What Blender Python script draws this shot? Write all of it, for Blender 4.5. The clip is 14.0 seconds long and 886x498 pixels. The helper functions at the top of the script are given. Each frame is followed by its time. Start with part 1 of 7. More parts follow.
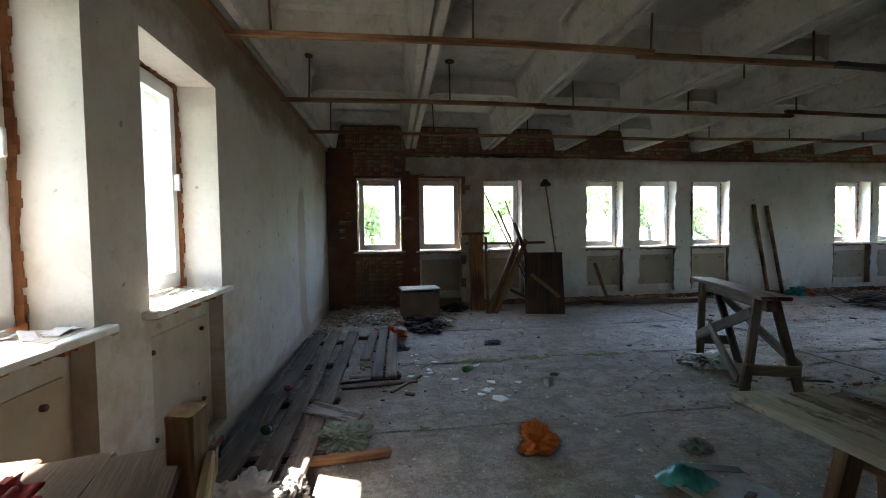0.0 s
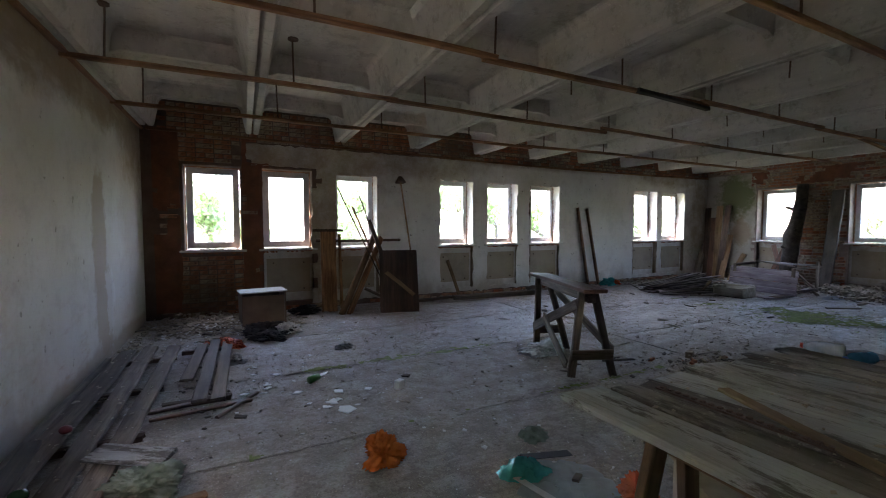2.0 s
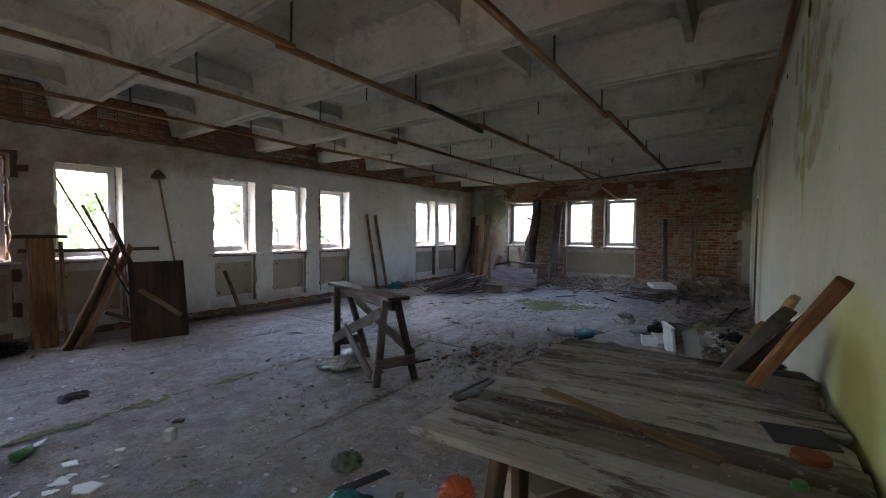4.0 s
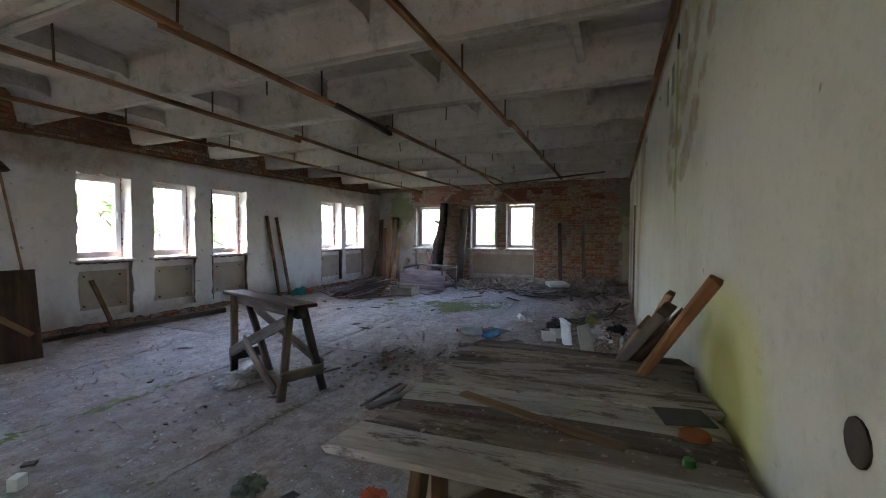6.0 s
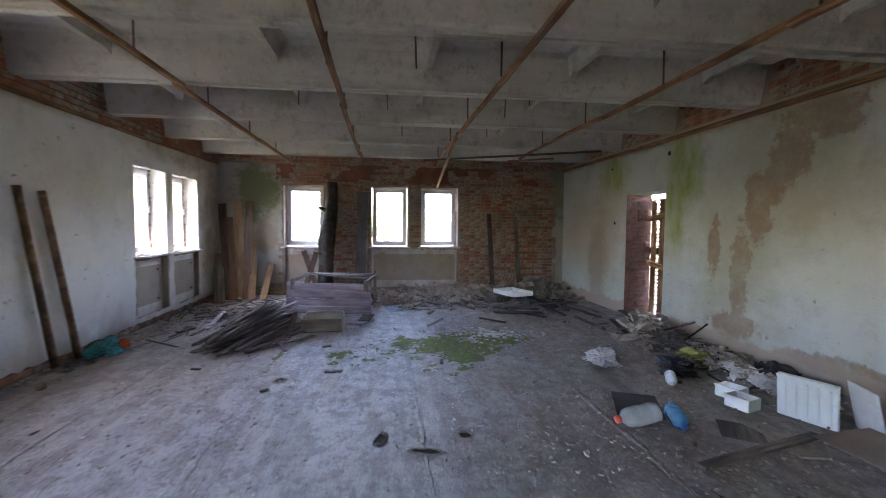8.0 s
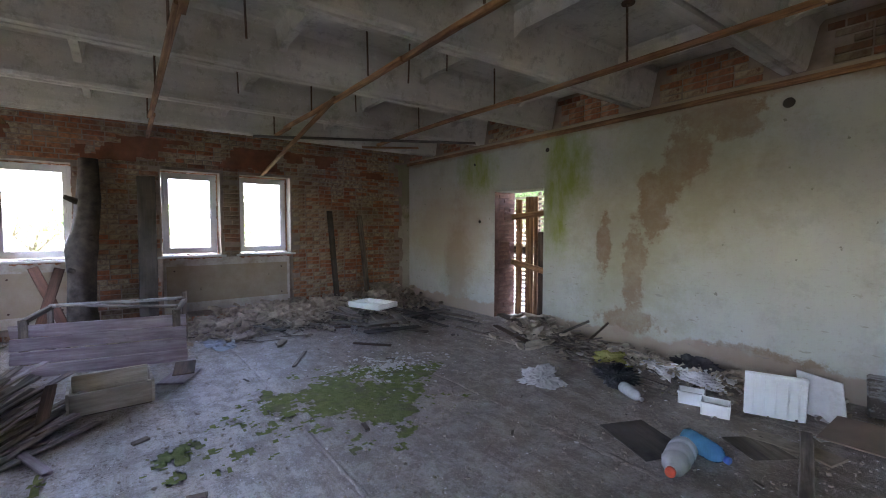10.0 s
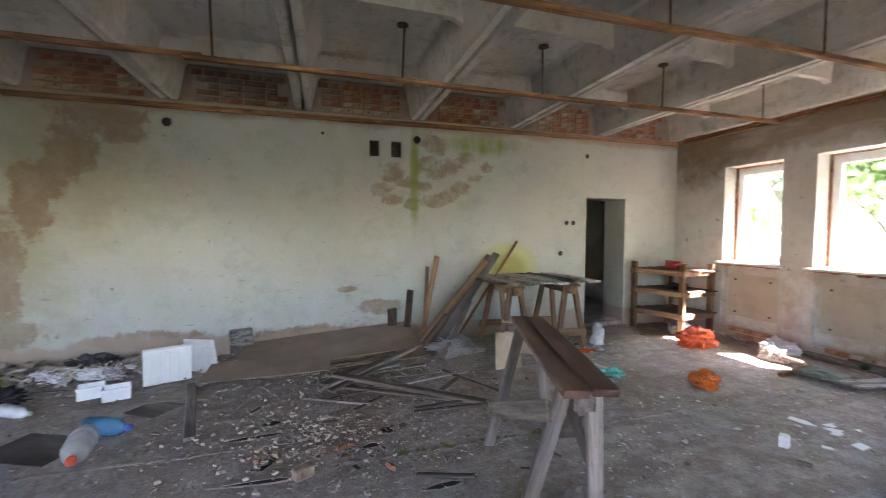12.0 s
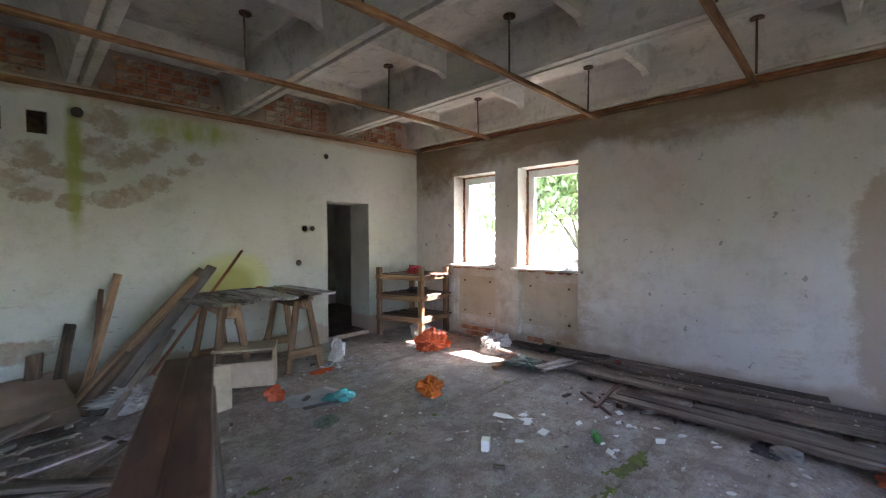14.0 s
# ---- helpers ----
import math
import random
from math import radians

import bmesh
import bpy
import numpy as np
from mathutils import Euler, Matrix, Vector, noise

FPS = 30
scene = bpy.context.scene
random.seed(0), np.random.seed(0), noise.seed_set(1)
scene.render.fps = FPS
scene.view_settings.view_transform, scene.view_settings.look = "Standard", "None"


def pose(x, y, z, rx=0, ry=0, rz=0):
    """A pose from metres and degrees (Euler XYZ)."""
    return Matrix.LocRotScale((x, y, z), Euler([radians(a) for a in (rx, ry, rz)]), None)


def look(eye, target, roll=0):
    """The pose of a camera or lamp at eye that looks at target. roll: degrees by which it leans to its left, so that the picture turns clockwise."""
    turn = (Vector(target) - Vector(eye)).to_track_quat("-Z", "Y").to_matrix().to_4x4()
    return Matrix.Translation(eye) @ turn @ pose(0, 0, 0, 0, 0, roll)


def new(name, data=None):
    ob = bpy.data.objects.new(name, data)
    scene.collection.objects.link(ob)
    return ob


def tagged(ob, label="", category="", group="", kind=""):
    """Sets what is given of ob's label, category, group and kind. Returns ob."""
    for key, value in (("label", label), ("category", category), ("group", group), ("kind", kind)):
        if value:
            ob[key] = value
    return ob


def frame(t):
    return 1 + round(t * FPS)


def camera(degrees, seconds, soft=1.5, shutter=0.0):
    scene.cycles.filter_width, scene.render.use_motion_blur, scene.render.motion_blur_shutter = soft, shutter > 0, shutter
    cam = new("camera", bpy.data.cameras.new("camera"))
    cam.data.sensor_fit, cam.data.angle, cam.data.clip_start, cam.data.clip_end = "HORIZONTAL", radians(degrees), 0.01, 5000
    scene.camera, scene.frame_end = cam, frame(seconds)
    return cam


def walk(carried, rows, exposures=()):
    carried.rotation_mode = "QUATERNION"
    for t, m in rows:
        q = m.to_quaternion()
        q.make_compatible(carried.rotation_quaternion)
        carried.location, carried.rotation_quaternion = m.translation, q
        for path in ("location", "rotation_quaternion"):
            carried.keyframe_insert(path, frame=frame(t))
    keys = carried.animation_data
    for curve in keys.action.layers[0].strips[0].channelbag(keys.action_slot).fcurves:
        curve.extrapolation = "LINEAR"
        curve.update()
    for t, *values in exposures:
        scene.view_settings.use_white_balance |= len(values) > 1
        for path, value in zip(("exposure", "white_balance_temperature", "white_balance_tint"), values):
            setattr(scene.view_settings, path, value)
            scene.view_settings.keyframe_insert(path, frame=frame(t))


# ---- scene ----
cam = camera(92.5, 14.0, soft=1.0, shutter=0.18)
# seconds, eye x y z, yaw, pitch, roll
ROWS = [
    (0, 1.162, -0.273, 1.474, -7.88, -2.39, -0.77),
    (0.5, 1.190, -0.137, 1.473, -8.40, -2.32, -0.38),
    (1, 1.247, -0.104, 1.486, -12.81, -2.49, -0.09),
    (1.5, 1.282, -0.084, 1.478, -20.20, -2.63, -0.10),
    (2, 1.325, -0.080, 1.480, -26.62, -2.95, -0.02),
    (2.5, 1.367, -0.020, 1.443, -32.11, -3.14, 0.10),
    (3, 1.366, 0.114, 1.461, -40.41, -2.58, 0.30),
    (3.5, 1.332, 0.167, 1.483, -49.26, -2.37, 0.43),
    (4, 1.324, 0.201, 1.509, -55.40, -2.27, 0.30),
    (6.5, 1.354, 0.292, 1.520, -68.59, -1.80, 0.25),
    (7, 1.731, 1.358, 1.560, -72.13, -1.93, 0.39),
    (7.5, 2.294, 2.807, 1.547, -89.85, -2.60, 0.74),
    (8, 4.311, 4.280, 1.586, -97.88, -3.03, 0.46),
    (8.2, 4.829, 4.466, 1.558, -105.14, -2.98, 0.75),
    (10.3, 6.225, 5.165, 1.566, -129.10, -2.73, 0.25),
    (10.5, 6.250, 5.231, 1.542, -131.71, -2.64, 0.46),
    (11, 6.158, 5.370, 1.548, -149.27, -2.58, 0.53),
    (11.5, 5.985, 5.512, 1.534, -174.35, -2.42, 0.16),
    (12, 5.922, 5.627, 1.535, -197.48, -2.50, 0.33),
    (12.5, 5.864, 5.655, 1.562, -209.93, -2.88, -0.09),
    (13, 5.788, 5.673, 1.539, -218.91, -2.77, -0.14),
    (13.5, 5.701, 5.666, 1.530, -225.17, -2.75, -0.20),
    (14, 5.086, 5.381, 1.546, -226.57, -1.73, -0.28),
]


def turned(x, y, z, yaw, pitch, roll):
    """A level heading, then a pitch, then a lean."""
    return Matrix.Translation((x, y, z)) @ pose(0, 0, 0, 0, 0, yaw) @ pose(0, 0, 0, 90 + pitch) @ pose(0, 0, 0, 0, 0, roll)


# seconds, stops, kelvin, tint
EXPOSURES = [(0, 4.95, 6800, 16), (1.5, 5.05, 6850, 25), (3, 5.2, 6750, 27), (4, 5.28, 6850, 30), (6.5, 5.6, 6850, 31), (7.5, 5.83, 6900, 32), (8, 5.92, 6750, 33), (10.5, 5.8, 6950, 34), (11, 6.0, 6950, 34), (11.5, 6.45, 7000, 34), (12, 6.45, 7050, 33), (12.5, 6.12, 6950, 33), (13, 5.95, 6750, 31), (14, 5.93, 6650, 30)]
walk(cam, [(row[0], turned(*row[1:])) for row in ROWS], EXPOSURES)


# ---- world and sun ----
SUN_WAY = Vector((1.0, -0.45, -1.69)).normalized()
world = bpy.data.worlds.new("sky")
scene.world = world
world.use_nodes = True
wn = world.node_tree.nodes
sky = wn.new("ShaderNodeTexSky")
sky.sky_type = "NISHITA"
sky.sun_disc = False
sky.sun_elevation = math.asin(-SUN_WAY.z)
sky.sun_rotation = math.atan2(-SUN_WAY.x, -SUN_WAY.y)
sky.air_density, sky.dust_density = 1.0, 1.2
wn["Background"].inputs["Strength"].default_value = 0.15
world.node_tree.links.new(sky.outputs[0], wn["Background"].inputs["Color"])
sun = new("sun", bpy.data.lights.new("sun", "SUN"))
sun.data.energy, sun.data.angle, sun.data.color = 2.8, radians(0.6), (1.0, 0.95, 0.87)
sun.matrix_basis = look((-6, 4, 12), Vector((-6, 4, 12)) + SUN_WAY)


# ---- materials ----
class Mat:
    """A small builder of node materials."""

    def __init__(self, name, rough=0.85, metal=0.0, coords="Object"):
        self.m = bpy.data.materials.new(name)
        self.m.use_nodes = True
        self.t = self.m.node_tree
        self.b = self.t.nodes["Principled BSDF"]
        self.b.inputs["Roughness"].default_value = rough
        self.b.inputs["Metallic"].default_value = metal
        self.b.inputs["Specular IOR Level"].default_value = 0.3
        self.tc = self.t.nodes.new("ShaderNodeTexCoord")
        self.co = self.tc.outputs[coords]

    def link(self, a, b):
        self.t.links.new(a, b)

    def val(self, socket, v):
        if isinstance(v, bpy.types.NodeSocket):
            self.link(v, socket)
        elif isinstance(v, tuple) and len(v) == 3 and socket.type == "RGBA":
            socket.default_value = (*v, 1)
        else:
            socket.default_value = v

    def scaled(self, scale, co=None, offset=(0, 0, 0)):
        n = self.t.nodes.new("ShaderNodeMapping")
        self.link(co or self.co, n.inputs[0])
        n.inputs["Scale"].default_value = scale if isinstance(scale, tuple) else (scale,) * 3
        n.inputs["Location"].default_value = offset
        return n.outputs[0]

    def noise(self, scale, detail=6, rough=0.6, co=None, offset=(0, 0, 0), distortion=0.0):
        n = self.t.nodes.new("ShaderNodeTexNoise")
        self.link(self.scaled(scale, co, offset), n.inputs["Vector"])
        n.inputs["Scale"].default_value = 1.0
        n.inputs["Detail"].default_value, n.inputs["Roughness"].default_value = detail, rough
        n.inputs["Distortion"].default_value = distortion
        return n.outputs["Fac"]

    def ramp(self, fac, lo, hi, a=0.0, b=1.0):
        n = self.t.nodes.new("ShaderNodeMapRange")
        self.val(n.inputs[0], fac)
        for i, v in enumerate((lo, hi, a, b)):
            n.inputs[i + 1].default_value = v
        return n.outputs[0]

    def math(self, op, a, b=0.0):
        n = self.t.nodes.new("ShaderNodeMath")
        n.operation = op
        self.val(n.inputs[0], a)
        self.val(n.inputs[1], b)
        return n.outputs[0]

    def mix(self, fac, a, b):
        n = self.t.nodes.new("ShaderNodeMix")
        n.data_type = "RGBA"
        self.val(n.inputs[0], fac)
        self.val(n.inputs[6], a)
        self.val(n.inputs[7], b)
        return n.outputs[2]

    def blot(self, centre, size, co=None, wobble=0.5, scale=2.5, soft=0.25):
        """1 inside an uneven blot with that centre and half size, in the coordinates' metres."""
        sub = self.t.nodes.new("ShaderNodeVectorMath")
        sub.operation = "SUBTRACT"
        self.link(co or self.co, sub.inputs[0])
        sub.inputs[1].default_value = centre
        div = self.t.nodes.new("ShaderNodeVectorMath")
        div.operation = "DIVIDE"
        self.link(sub.outputs[0], div.inputs[0])
        div.inputs[1].default_value = size
        ln = self.t.nodes.new("ShaderNodeVectorMath")
        ln.operation = "LENGTH"
        self.link(div.outputs[0], ln.inputs[0])
        d = self.math("ADD", ln.outputs["Value"], self.math("MULTIPLY", self.math("SUBTRACT", self.noise(scale, 10, 0.74, co, centre), 0.5), wobble * 4))
        d = self.math("ADD", d, self.math("MULTIPLY", self.math("SUBTRACT", self.noise(scale * 5, 6, 0.7, co, centre), 0.5), wobble * 1.6))
        return self.ramp(d, 1 + soft / 2, 1 - soft / 2)

    def blots(self, spots, wobble=0.5, scale=2.5, soft=0.25, co=None):
        """One mask for many uneven blots (centre, half size) that share their ragged noise."""
        near = None
        for centre, size in spots:
            move = self.t.nodes.new("ShaderNodeMapping")
            self.link(co or self.co, move.inputs[0])
            move.inputs["Scale"].default_value = tuple(1 / s for s in size)
            move.inputs["Location"].default_value = tuple(-c / s for c, s in zip(centre, size))
            ln = self.t.nodes.new("ShaderNodeVectorMath")
            ln.operation = "LENGTH"
            self.link(move.outputs[0], ln.inputs[0])
            near = ln.outputs["Value"] if near is None else self.math("MINIMUM", near, ln.outputs["Value"])
        d = self.math("ADD", near, self.math("MULTIPLY", self.math("SUBTRACT", self.noise(scale, 10, 0.74, co), 0.5), wobble * 4))
        d = self.math("ADD", d, self.math("MULTIPLY", self.math("SUBTRACT", self.noise(scale * 5, 6, 0.7, co), 0.5), wobble * 1.6))
        return self.ramp(d, 1 + soft / 2, 1 - soft / 2)

    def any(self, *masks):
        out = masks[0]
        for m in masks[1:]:
            out = self.math("MAXIMUM", out, m)
        return out

    def bump(self, height, strength=0.3, distance=0.01):
        n = self.t.nodes.new("ShaderNodeBump")
        n.inputs["Strength"].default_value, n.inputs["Distance"].default_value = strength, distance
        self.val(n.inputs["Height"], height)
        self.link(n.outputs[0], self.b.inputs["Normal"])

    def done(self, colour, rough=None):
        self.val(self.b.inputs["Base Color"], colour)
        if rough is not None:
            self.val(self.b.inputs["Roughness"], rough)
        return self.m

    def rand(self):
        return self.t.nodes.new("ShaderNodeObjectInfo").outputs["Random"]

    def island(self):
        return self.t.nodes.new("ShaderNodeNewGeometry").outputs["Random Per Island"]


def wood(name, base, dark, grey=0.0, rough=0.8, island=False):
    m = Mat(name, rough)
    r = m.island() if island else m.rand()
    co = m.t.nodes.new("ShaderNodeVectorMath")
    co.operation = "ADD"
    m.link(m.co, co.inputs[0])
    m.link(m.math("MULTIPLY", r, 37.0), co.inputs[1])
    co = co.outputs[0]
    g = m.noise((1.3, 22, 22), 8, 0.65, co, distortion=0.6)
    fine = m.noise((6, 160, 160), 4, 0.6, co)
    stain = m.noise((1.1, 4, 4), 5, 0.6, co, (3, 1, 7))
    c = m.mix(m.ramp(g, 0.36, 0.66), dark, base)
    c = m.mix(m.math("MULTIPLY", m.ramp(stain, 0.46, 0.62), 0.7), c, tuple(v * 0.5 for v in dark))
    c = m.mix(m.math("MULTIPLY", m.ramp(m.noise((7, 9, 9), 7, 0.75, co, (1, 5, 2)), 0.56, 0.66), 0.5), c, tuple(v * 0.8 for v in dark))
    c = m.mix(m.math("MULTIPLY", m.ramp(fine, 0.5, 0.7), 0.3), c, tuple(v * 0.5 for v in dark))
    if grey:
        c = m.mix(m.math("MULTIPLY", m.ramp(m.noise(2.5, 5, 0.6, co, (9, 9, 1)), 0.35, 0.65), grey), c, (0.23, 0.225, 0.215))
    hsv = m.t.nodes.new("ShaderNodeHueSaturation")
    m.link(c, hsv.inputs["Color"])
    m.link(m.ramp(r, 0, 1, 0.7, 1.25), hsv.inputs["Value"])
    m.bump(m.math("ADD", g, m.math("MULTIPLY", fine, 0.5)), 0.5, 0.004)
    return m.done(hsv.outputs[0])


def stained_board(name="grey_stained_board", light=(0.40, 0.395, 0.38), mid=(0.26, 0.24, 0.22), worn=0.50):
    """Grey boards with broad black stains and dark, split edges; the lower worn, the more of them is black."""
    m = Mat(name, 0.85)
    r = m.rand()
    co = m.t.nodes.new("ShaderNodeVectorMath")
    co.operation = "ADD"
    m.link(m.co, co.inputs[0])
    m.link(m.math("MULTIPLY", r, 23.0), co.inputs[1])
    co = co.outputs[0]
    broad = m.noise((1.6, 5, 5), 8, 0.7, co)
    stain = m.noise((2.2, 9, 9), 9, 0.75, co, (4, 4, 1))
    grain = m.noise((3, 70, 70), 6, 0.65, co)
    c = m.mix(m.ramp(broad, 0.36, 0.62), light, mid)
    c = m.mix(m.math("MULTIPLY", m.ramp(stain, worn, worn + 0.06), 0.88), c, (0.085, 0.066, 0.052))
    c = m.mix(m.math("MULTIPLY", m.ramp(grain, 0.52, 0.64), 0.45), c, (0.17, 0.145, 0.12))
    c = m.mix(m.math("MULTIPLY", m.ramp(m.noise(30, 4, 0.7, co, (2, 2, 8)), 0.6, 0.66), 0.4), c, (0.5, 0.47, 0.40))
    hsv = m.t.nodes.new("ShaderNodeHueSaturation")
    m.link(c, hsv.inputs["Color"])
    m.link(m.ramp(r, 0, 1, 0.8, 1.1), hsv.inputs["Value"])
    m.bump(m.math("ADD", grain, m.math("MULTIPLY", stain, -1.0)), 0.6, 0.006)
    return m.done(hsv.outputs[0])


def plain(name, base, rough=0.6, vary=0.15, scale=6.0, dirt=(0.12, 0.1, 0.08), dirty=0.3, bump=0.15, metal=0.0):
    m = Mat(name, rough, metal)
    c = m.mix(m.ramp(m.noise(scale, 6), 0.3, 0.7), tuple(v * (1 - vary) for v in base), tuple(min(1, v * (1 + vary)) for v in base))
    c = m.mix(m.math("MULTIPLY", m.ramp(m.noise(scale * 0.7, 8, 0.7, None, (5, 2, 1)), 0.52, 0.72), dirty), c, dirt)
    m.bump(m.noise(scale * 12, 4), bump, 0.004)
    return m.done(c)


def floor_material():
    """Worn cast strips, smooth and grey where walked, brown and lumpy where soil has gathered."""
    m = Mat("dusty_concrete", 0.6)
    m.b.inputs["Specular IOR Level"].default_value = 0.55
    big = m.noise(0.55, 6, 0.6)
    mid = m.noise(2.6, 8, 0.7, None, (4, 1, 0))
    grit = m.noise(34, 8, 0.8)
    clod = m.noise(8, 9, 0.78, None, (2, 5, 0))
    streak = m.noise((0.7, 8, 1), 7, 0.7)
    speckle = m.noise(95, 3, 0.6, None, (2, 7, 0))
    c = m.mix(m.ramp(big, 0.36, 0.64), (0.31, 0.268, 0.228), (0.45, 0.415, 0.375))
    c = m.mix(m.math("MULTIPLY", m.ramp(mid, 0.42, 0.62), 0.55), c, (0.23, 0.195, 0.168))
    c = m.mix(m.math("MULTIPLY", m.ramp(streak, 0.5, 0.66), 0.45), c, (0.47, 0.44, 0.40))
    soil = m.any(m.blot((6.6, 1.9, 0), (3.4, 2.0, 9), None, 0.5, 1.0, 1.0), m.blot((10.4, 1.6, 0), (2.4, 2.0, 9), None, 0.5, 1.0, 0.9),
                 m.blot((1.6, 7.0, 0), (2.2, 1.2, 9), None, 0.5, 1.2, 0.8), m.blot((9.0, 7.8, 0), (6.5, 0.6, 9), None, 0.5, 1.2, 0.8),
                 m.blot((0.5, 4.0, 0), (0.9, 4.5, 9), None, 0.5, 1.2, 0.8), m.blot((13.3, 2.5, 0), (1.8, 3.2, 9), None, 0.5, 1.2, 0.8))
    soil = m.any(soil, m.math("MULTIPLY", m.ramp(m.noise(0.9, 8, 0.7, None, (9, 2, 0)), 0.54, 0.66), 0.7))
    c = m.mix(m.math("MULTIPLY", soil, 0.7), c, (0.335, 0.28, 0.232))
    # paler smooth concrete, lightened further in place of window sheen
    c = m.mix(m.math("MULTIPLY", m.blot((8.6, 5.1, 0), (3.2, 1.5, 9), None, 0.5, 1.0, 0.9), 0.45), c, (0.54, 0.52, 0.495))
    dust = m.blot((2.2, 3.0, 0), (3.2, 3.6, 9), None, 0.4, 0.9, 0.9)
    c = m.mix(m.math("MULTIPLY", dust, 0.4), c, (0.36, 0.315, 0.27))
    soil = m.any(soil, m.math("MULTIPLY", dust, 0.6))
    drawn = m.noise((0.45, 3.6, 1), 9, 0.72, None, (3, 8, 0))
    c = m.mix(m.math("MULTIPLY", m.ramp(drawn, 0.49, 0.57), 0.6), c, (0.215, 0.17, 0.133))
    pat = m.noise(4.5, 10, 0.8, None, (7, 3, 0))
    c = m.mix(m.math("MULTIPLY", m.ramp(pat, 0.50, 0.54), 0.68), c, (0.175, 0.14, 0.112))
    c = m.mix(m.math("MULTIPLY", m.ramp(pat, 0.45, 0.38), 0.6), c, (0.49, 0.455, 0.415))
    lumps = m.math("MULTIPLY", m.ramp(clod, 0.5, 0.6), m.ramp(soil, 0, 1, 0.35, 0.75))
    c = m.mix(lumps, c, (0.19, 0.153, 0.125))
    c = m.mix(m.math("MULTIPLY", m.ramp(clod, 0.42, 0.30), 0.5), c, (0.47, 0.435, 0.39))
    c = m.mix(m.math("MULTIPLY", m.ramp(grit, 0.5, 0.62), m.ramp(soil, 0, 1, 0.4, 0.6)), c, (0.15, 0.122, 0.10))
    c = m.mix(m.math("MULTIPLY", m.ramp(speckle, 0.6, 0.66), 0.5), c, (0.58, 0.55, 0.51))
    c = m.mix(m.math("MULTIPLY", m.ramp(m.noise(55, 4, 0.7, None, (6, 1, 0)), 0.6, 0.66), 0.6), c, (0.09, 0.075, 0.06))
    rough = m.math("ADD", m.ramp(m.any(soil, dust), 0, 1, 0.25, 0.68), m.ramp(grit, 0.4, 0.65, -0.04, 0.2))
    m.bump(m.math("ADD", m.math("MULTIPLY", m.math("ADD", clod, pat), 2.6), m.math("ADD", m.math("MULTIPLY", grit, 0.6), m.math("MULTIPLY", streak, 0.5))), 0.6, 0.022)
    return m.done(c, rough)


def soil_material():
    m = Mat("trodden_soil", 0.95)
    n = m.noise(24, 8, 0.75)
    c = m.mix(m.ramp(n, 0.35, 0.65), (0.33, 0.285, 0.24), (0.19, 0.157, 0.13))
    c = m.mix(m.math("MULTIPLY", m.ramp(m.noise(1.6, 6, 0.7), 0.52, 0.66), 0.6), c, (0.15, 0.17, 0.06))
    c = m.mix(m.math("MULTIPLY", m.ramp(m.noise(80, 3), 0.62, 0.7), 0.6), c, (0.5, 0.48, 0.45))
    m.bump(n, 0.9, 0.03)
    return m.done(c)


def plaster_material(name, base, warm, under):
    """Old whitewash: cloudy, with grime, hairline scuffs and small pits."""
    m = Mat(name, 0.92)
    cloud = m.noise(0.8, 6, 0.6)
    drip = m.noise((2.2, 2.2, 0.7), 8, 0.72)
    fine = m.noise(26, 6, 0.7)
    c = m.mix(m.ramp(cloud, 0.35, 0.68), base, warm)
    c = m.mix(m.math("MULTIPLY", m.ramp(drip, 0.5, 0.75), 0.2), c, tuple(v * 0.72 for v in warm))
    c = m.mix(m.math("MULTIPLY", m.ramp(m.noise(3.2, 9, 0.75, None, (2, 4, 9)), 0.5, 0.64), 0.4), c, tuple(v * 0.72 for v in warm))
    c = m.mix(m.math("MULTIPLY", m.ramp(fine, 0.56, 0.7), 0.38), c, under)
    c = m.mix(m.math("MULTIPLY", m.ramp(m.noise(9, 4, 0.5, None, (1, 8, 3)), 0.70, 0.72), 0.6), c, tuple(v * 0.4 for v in under))
    return m, c, cloud, fine


def far_wall_material(name, base, warm, under):
    m, c, cloud, fine = plaster_material(name, base, warm, under)
    c = m.mix(m.math("MULTIPLY", m.ramp(m.noise(0.9, 9, 0.74, None, (6, 3, 2)), 0.56, 0.66), 0.22), c, under)
    sep = m.t.nodes.new("ShaderNodeSeparateXYZ")
    m.link(m.co, sep.inputs[0])
    low = m.math("ADD", sep.outputs[2], m.math("MULTIPLY", m.noise((1.6, 1.6, 0.6), 8, 0.72, None, (3, 6, 2)), 1.6))
    c = m.mix(m.math("MULTIPLY", m.ramp(low, 1.25, 0.85), 0.55), c, (0.30, 0.235, 0.18))
    c = m.mix(m.math("MULTIPLY", m.ramp(m.noise((2.5, 2.5, 0.6), 8, 0.75, None, (1, 6, 2)), 0.58, 0.70), 0.22), c, (0.30, 0.25, 0.19))
    damp = m.blots([((2.4, 8, 2.6), (1.7, 9, 0.7)), ((2.95, 8, 1.2), (0.5, 9, 1.6)), ((4.3, 8, 2.75), (1.8, 9, 0.28)), ((7.5, 8, 2.95), (4.0, 9, 0.12)), ((12.9, 8, 2.85), (1.8, 9, 0.22)), ((14.1, 8, 1.6), (0.75, 9, 1.6))], 0.4, 1.8, 0.8)
    c = m.mix(m.math("MULTIPLY", damp, m.ramp(m.noise(3.5, 8, 0.74, None, (8, 1, 5)), 0.36, 0.6, 0.5, 0.92)), c, (0.33, 0.255, 0.175))
    m.bump(fine, 0.35, 0.006)
    return m.done(c)


MINT = (0.45, 0.465, 0.43)
BROWN_COAT = (0.25, 0.18, 0.12)


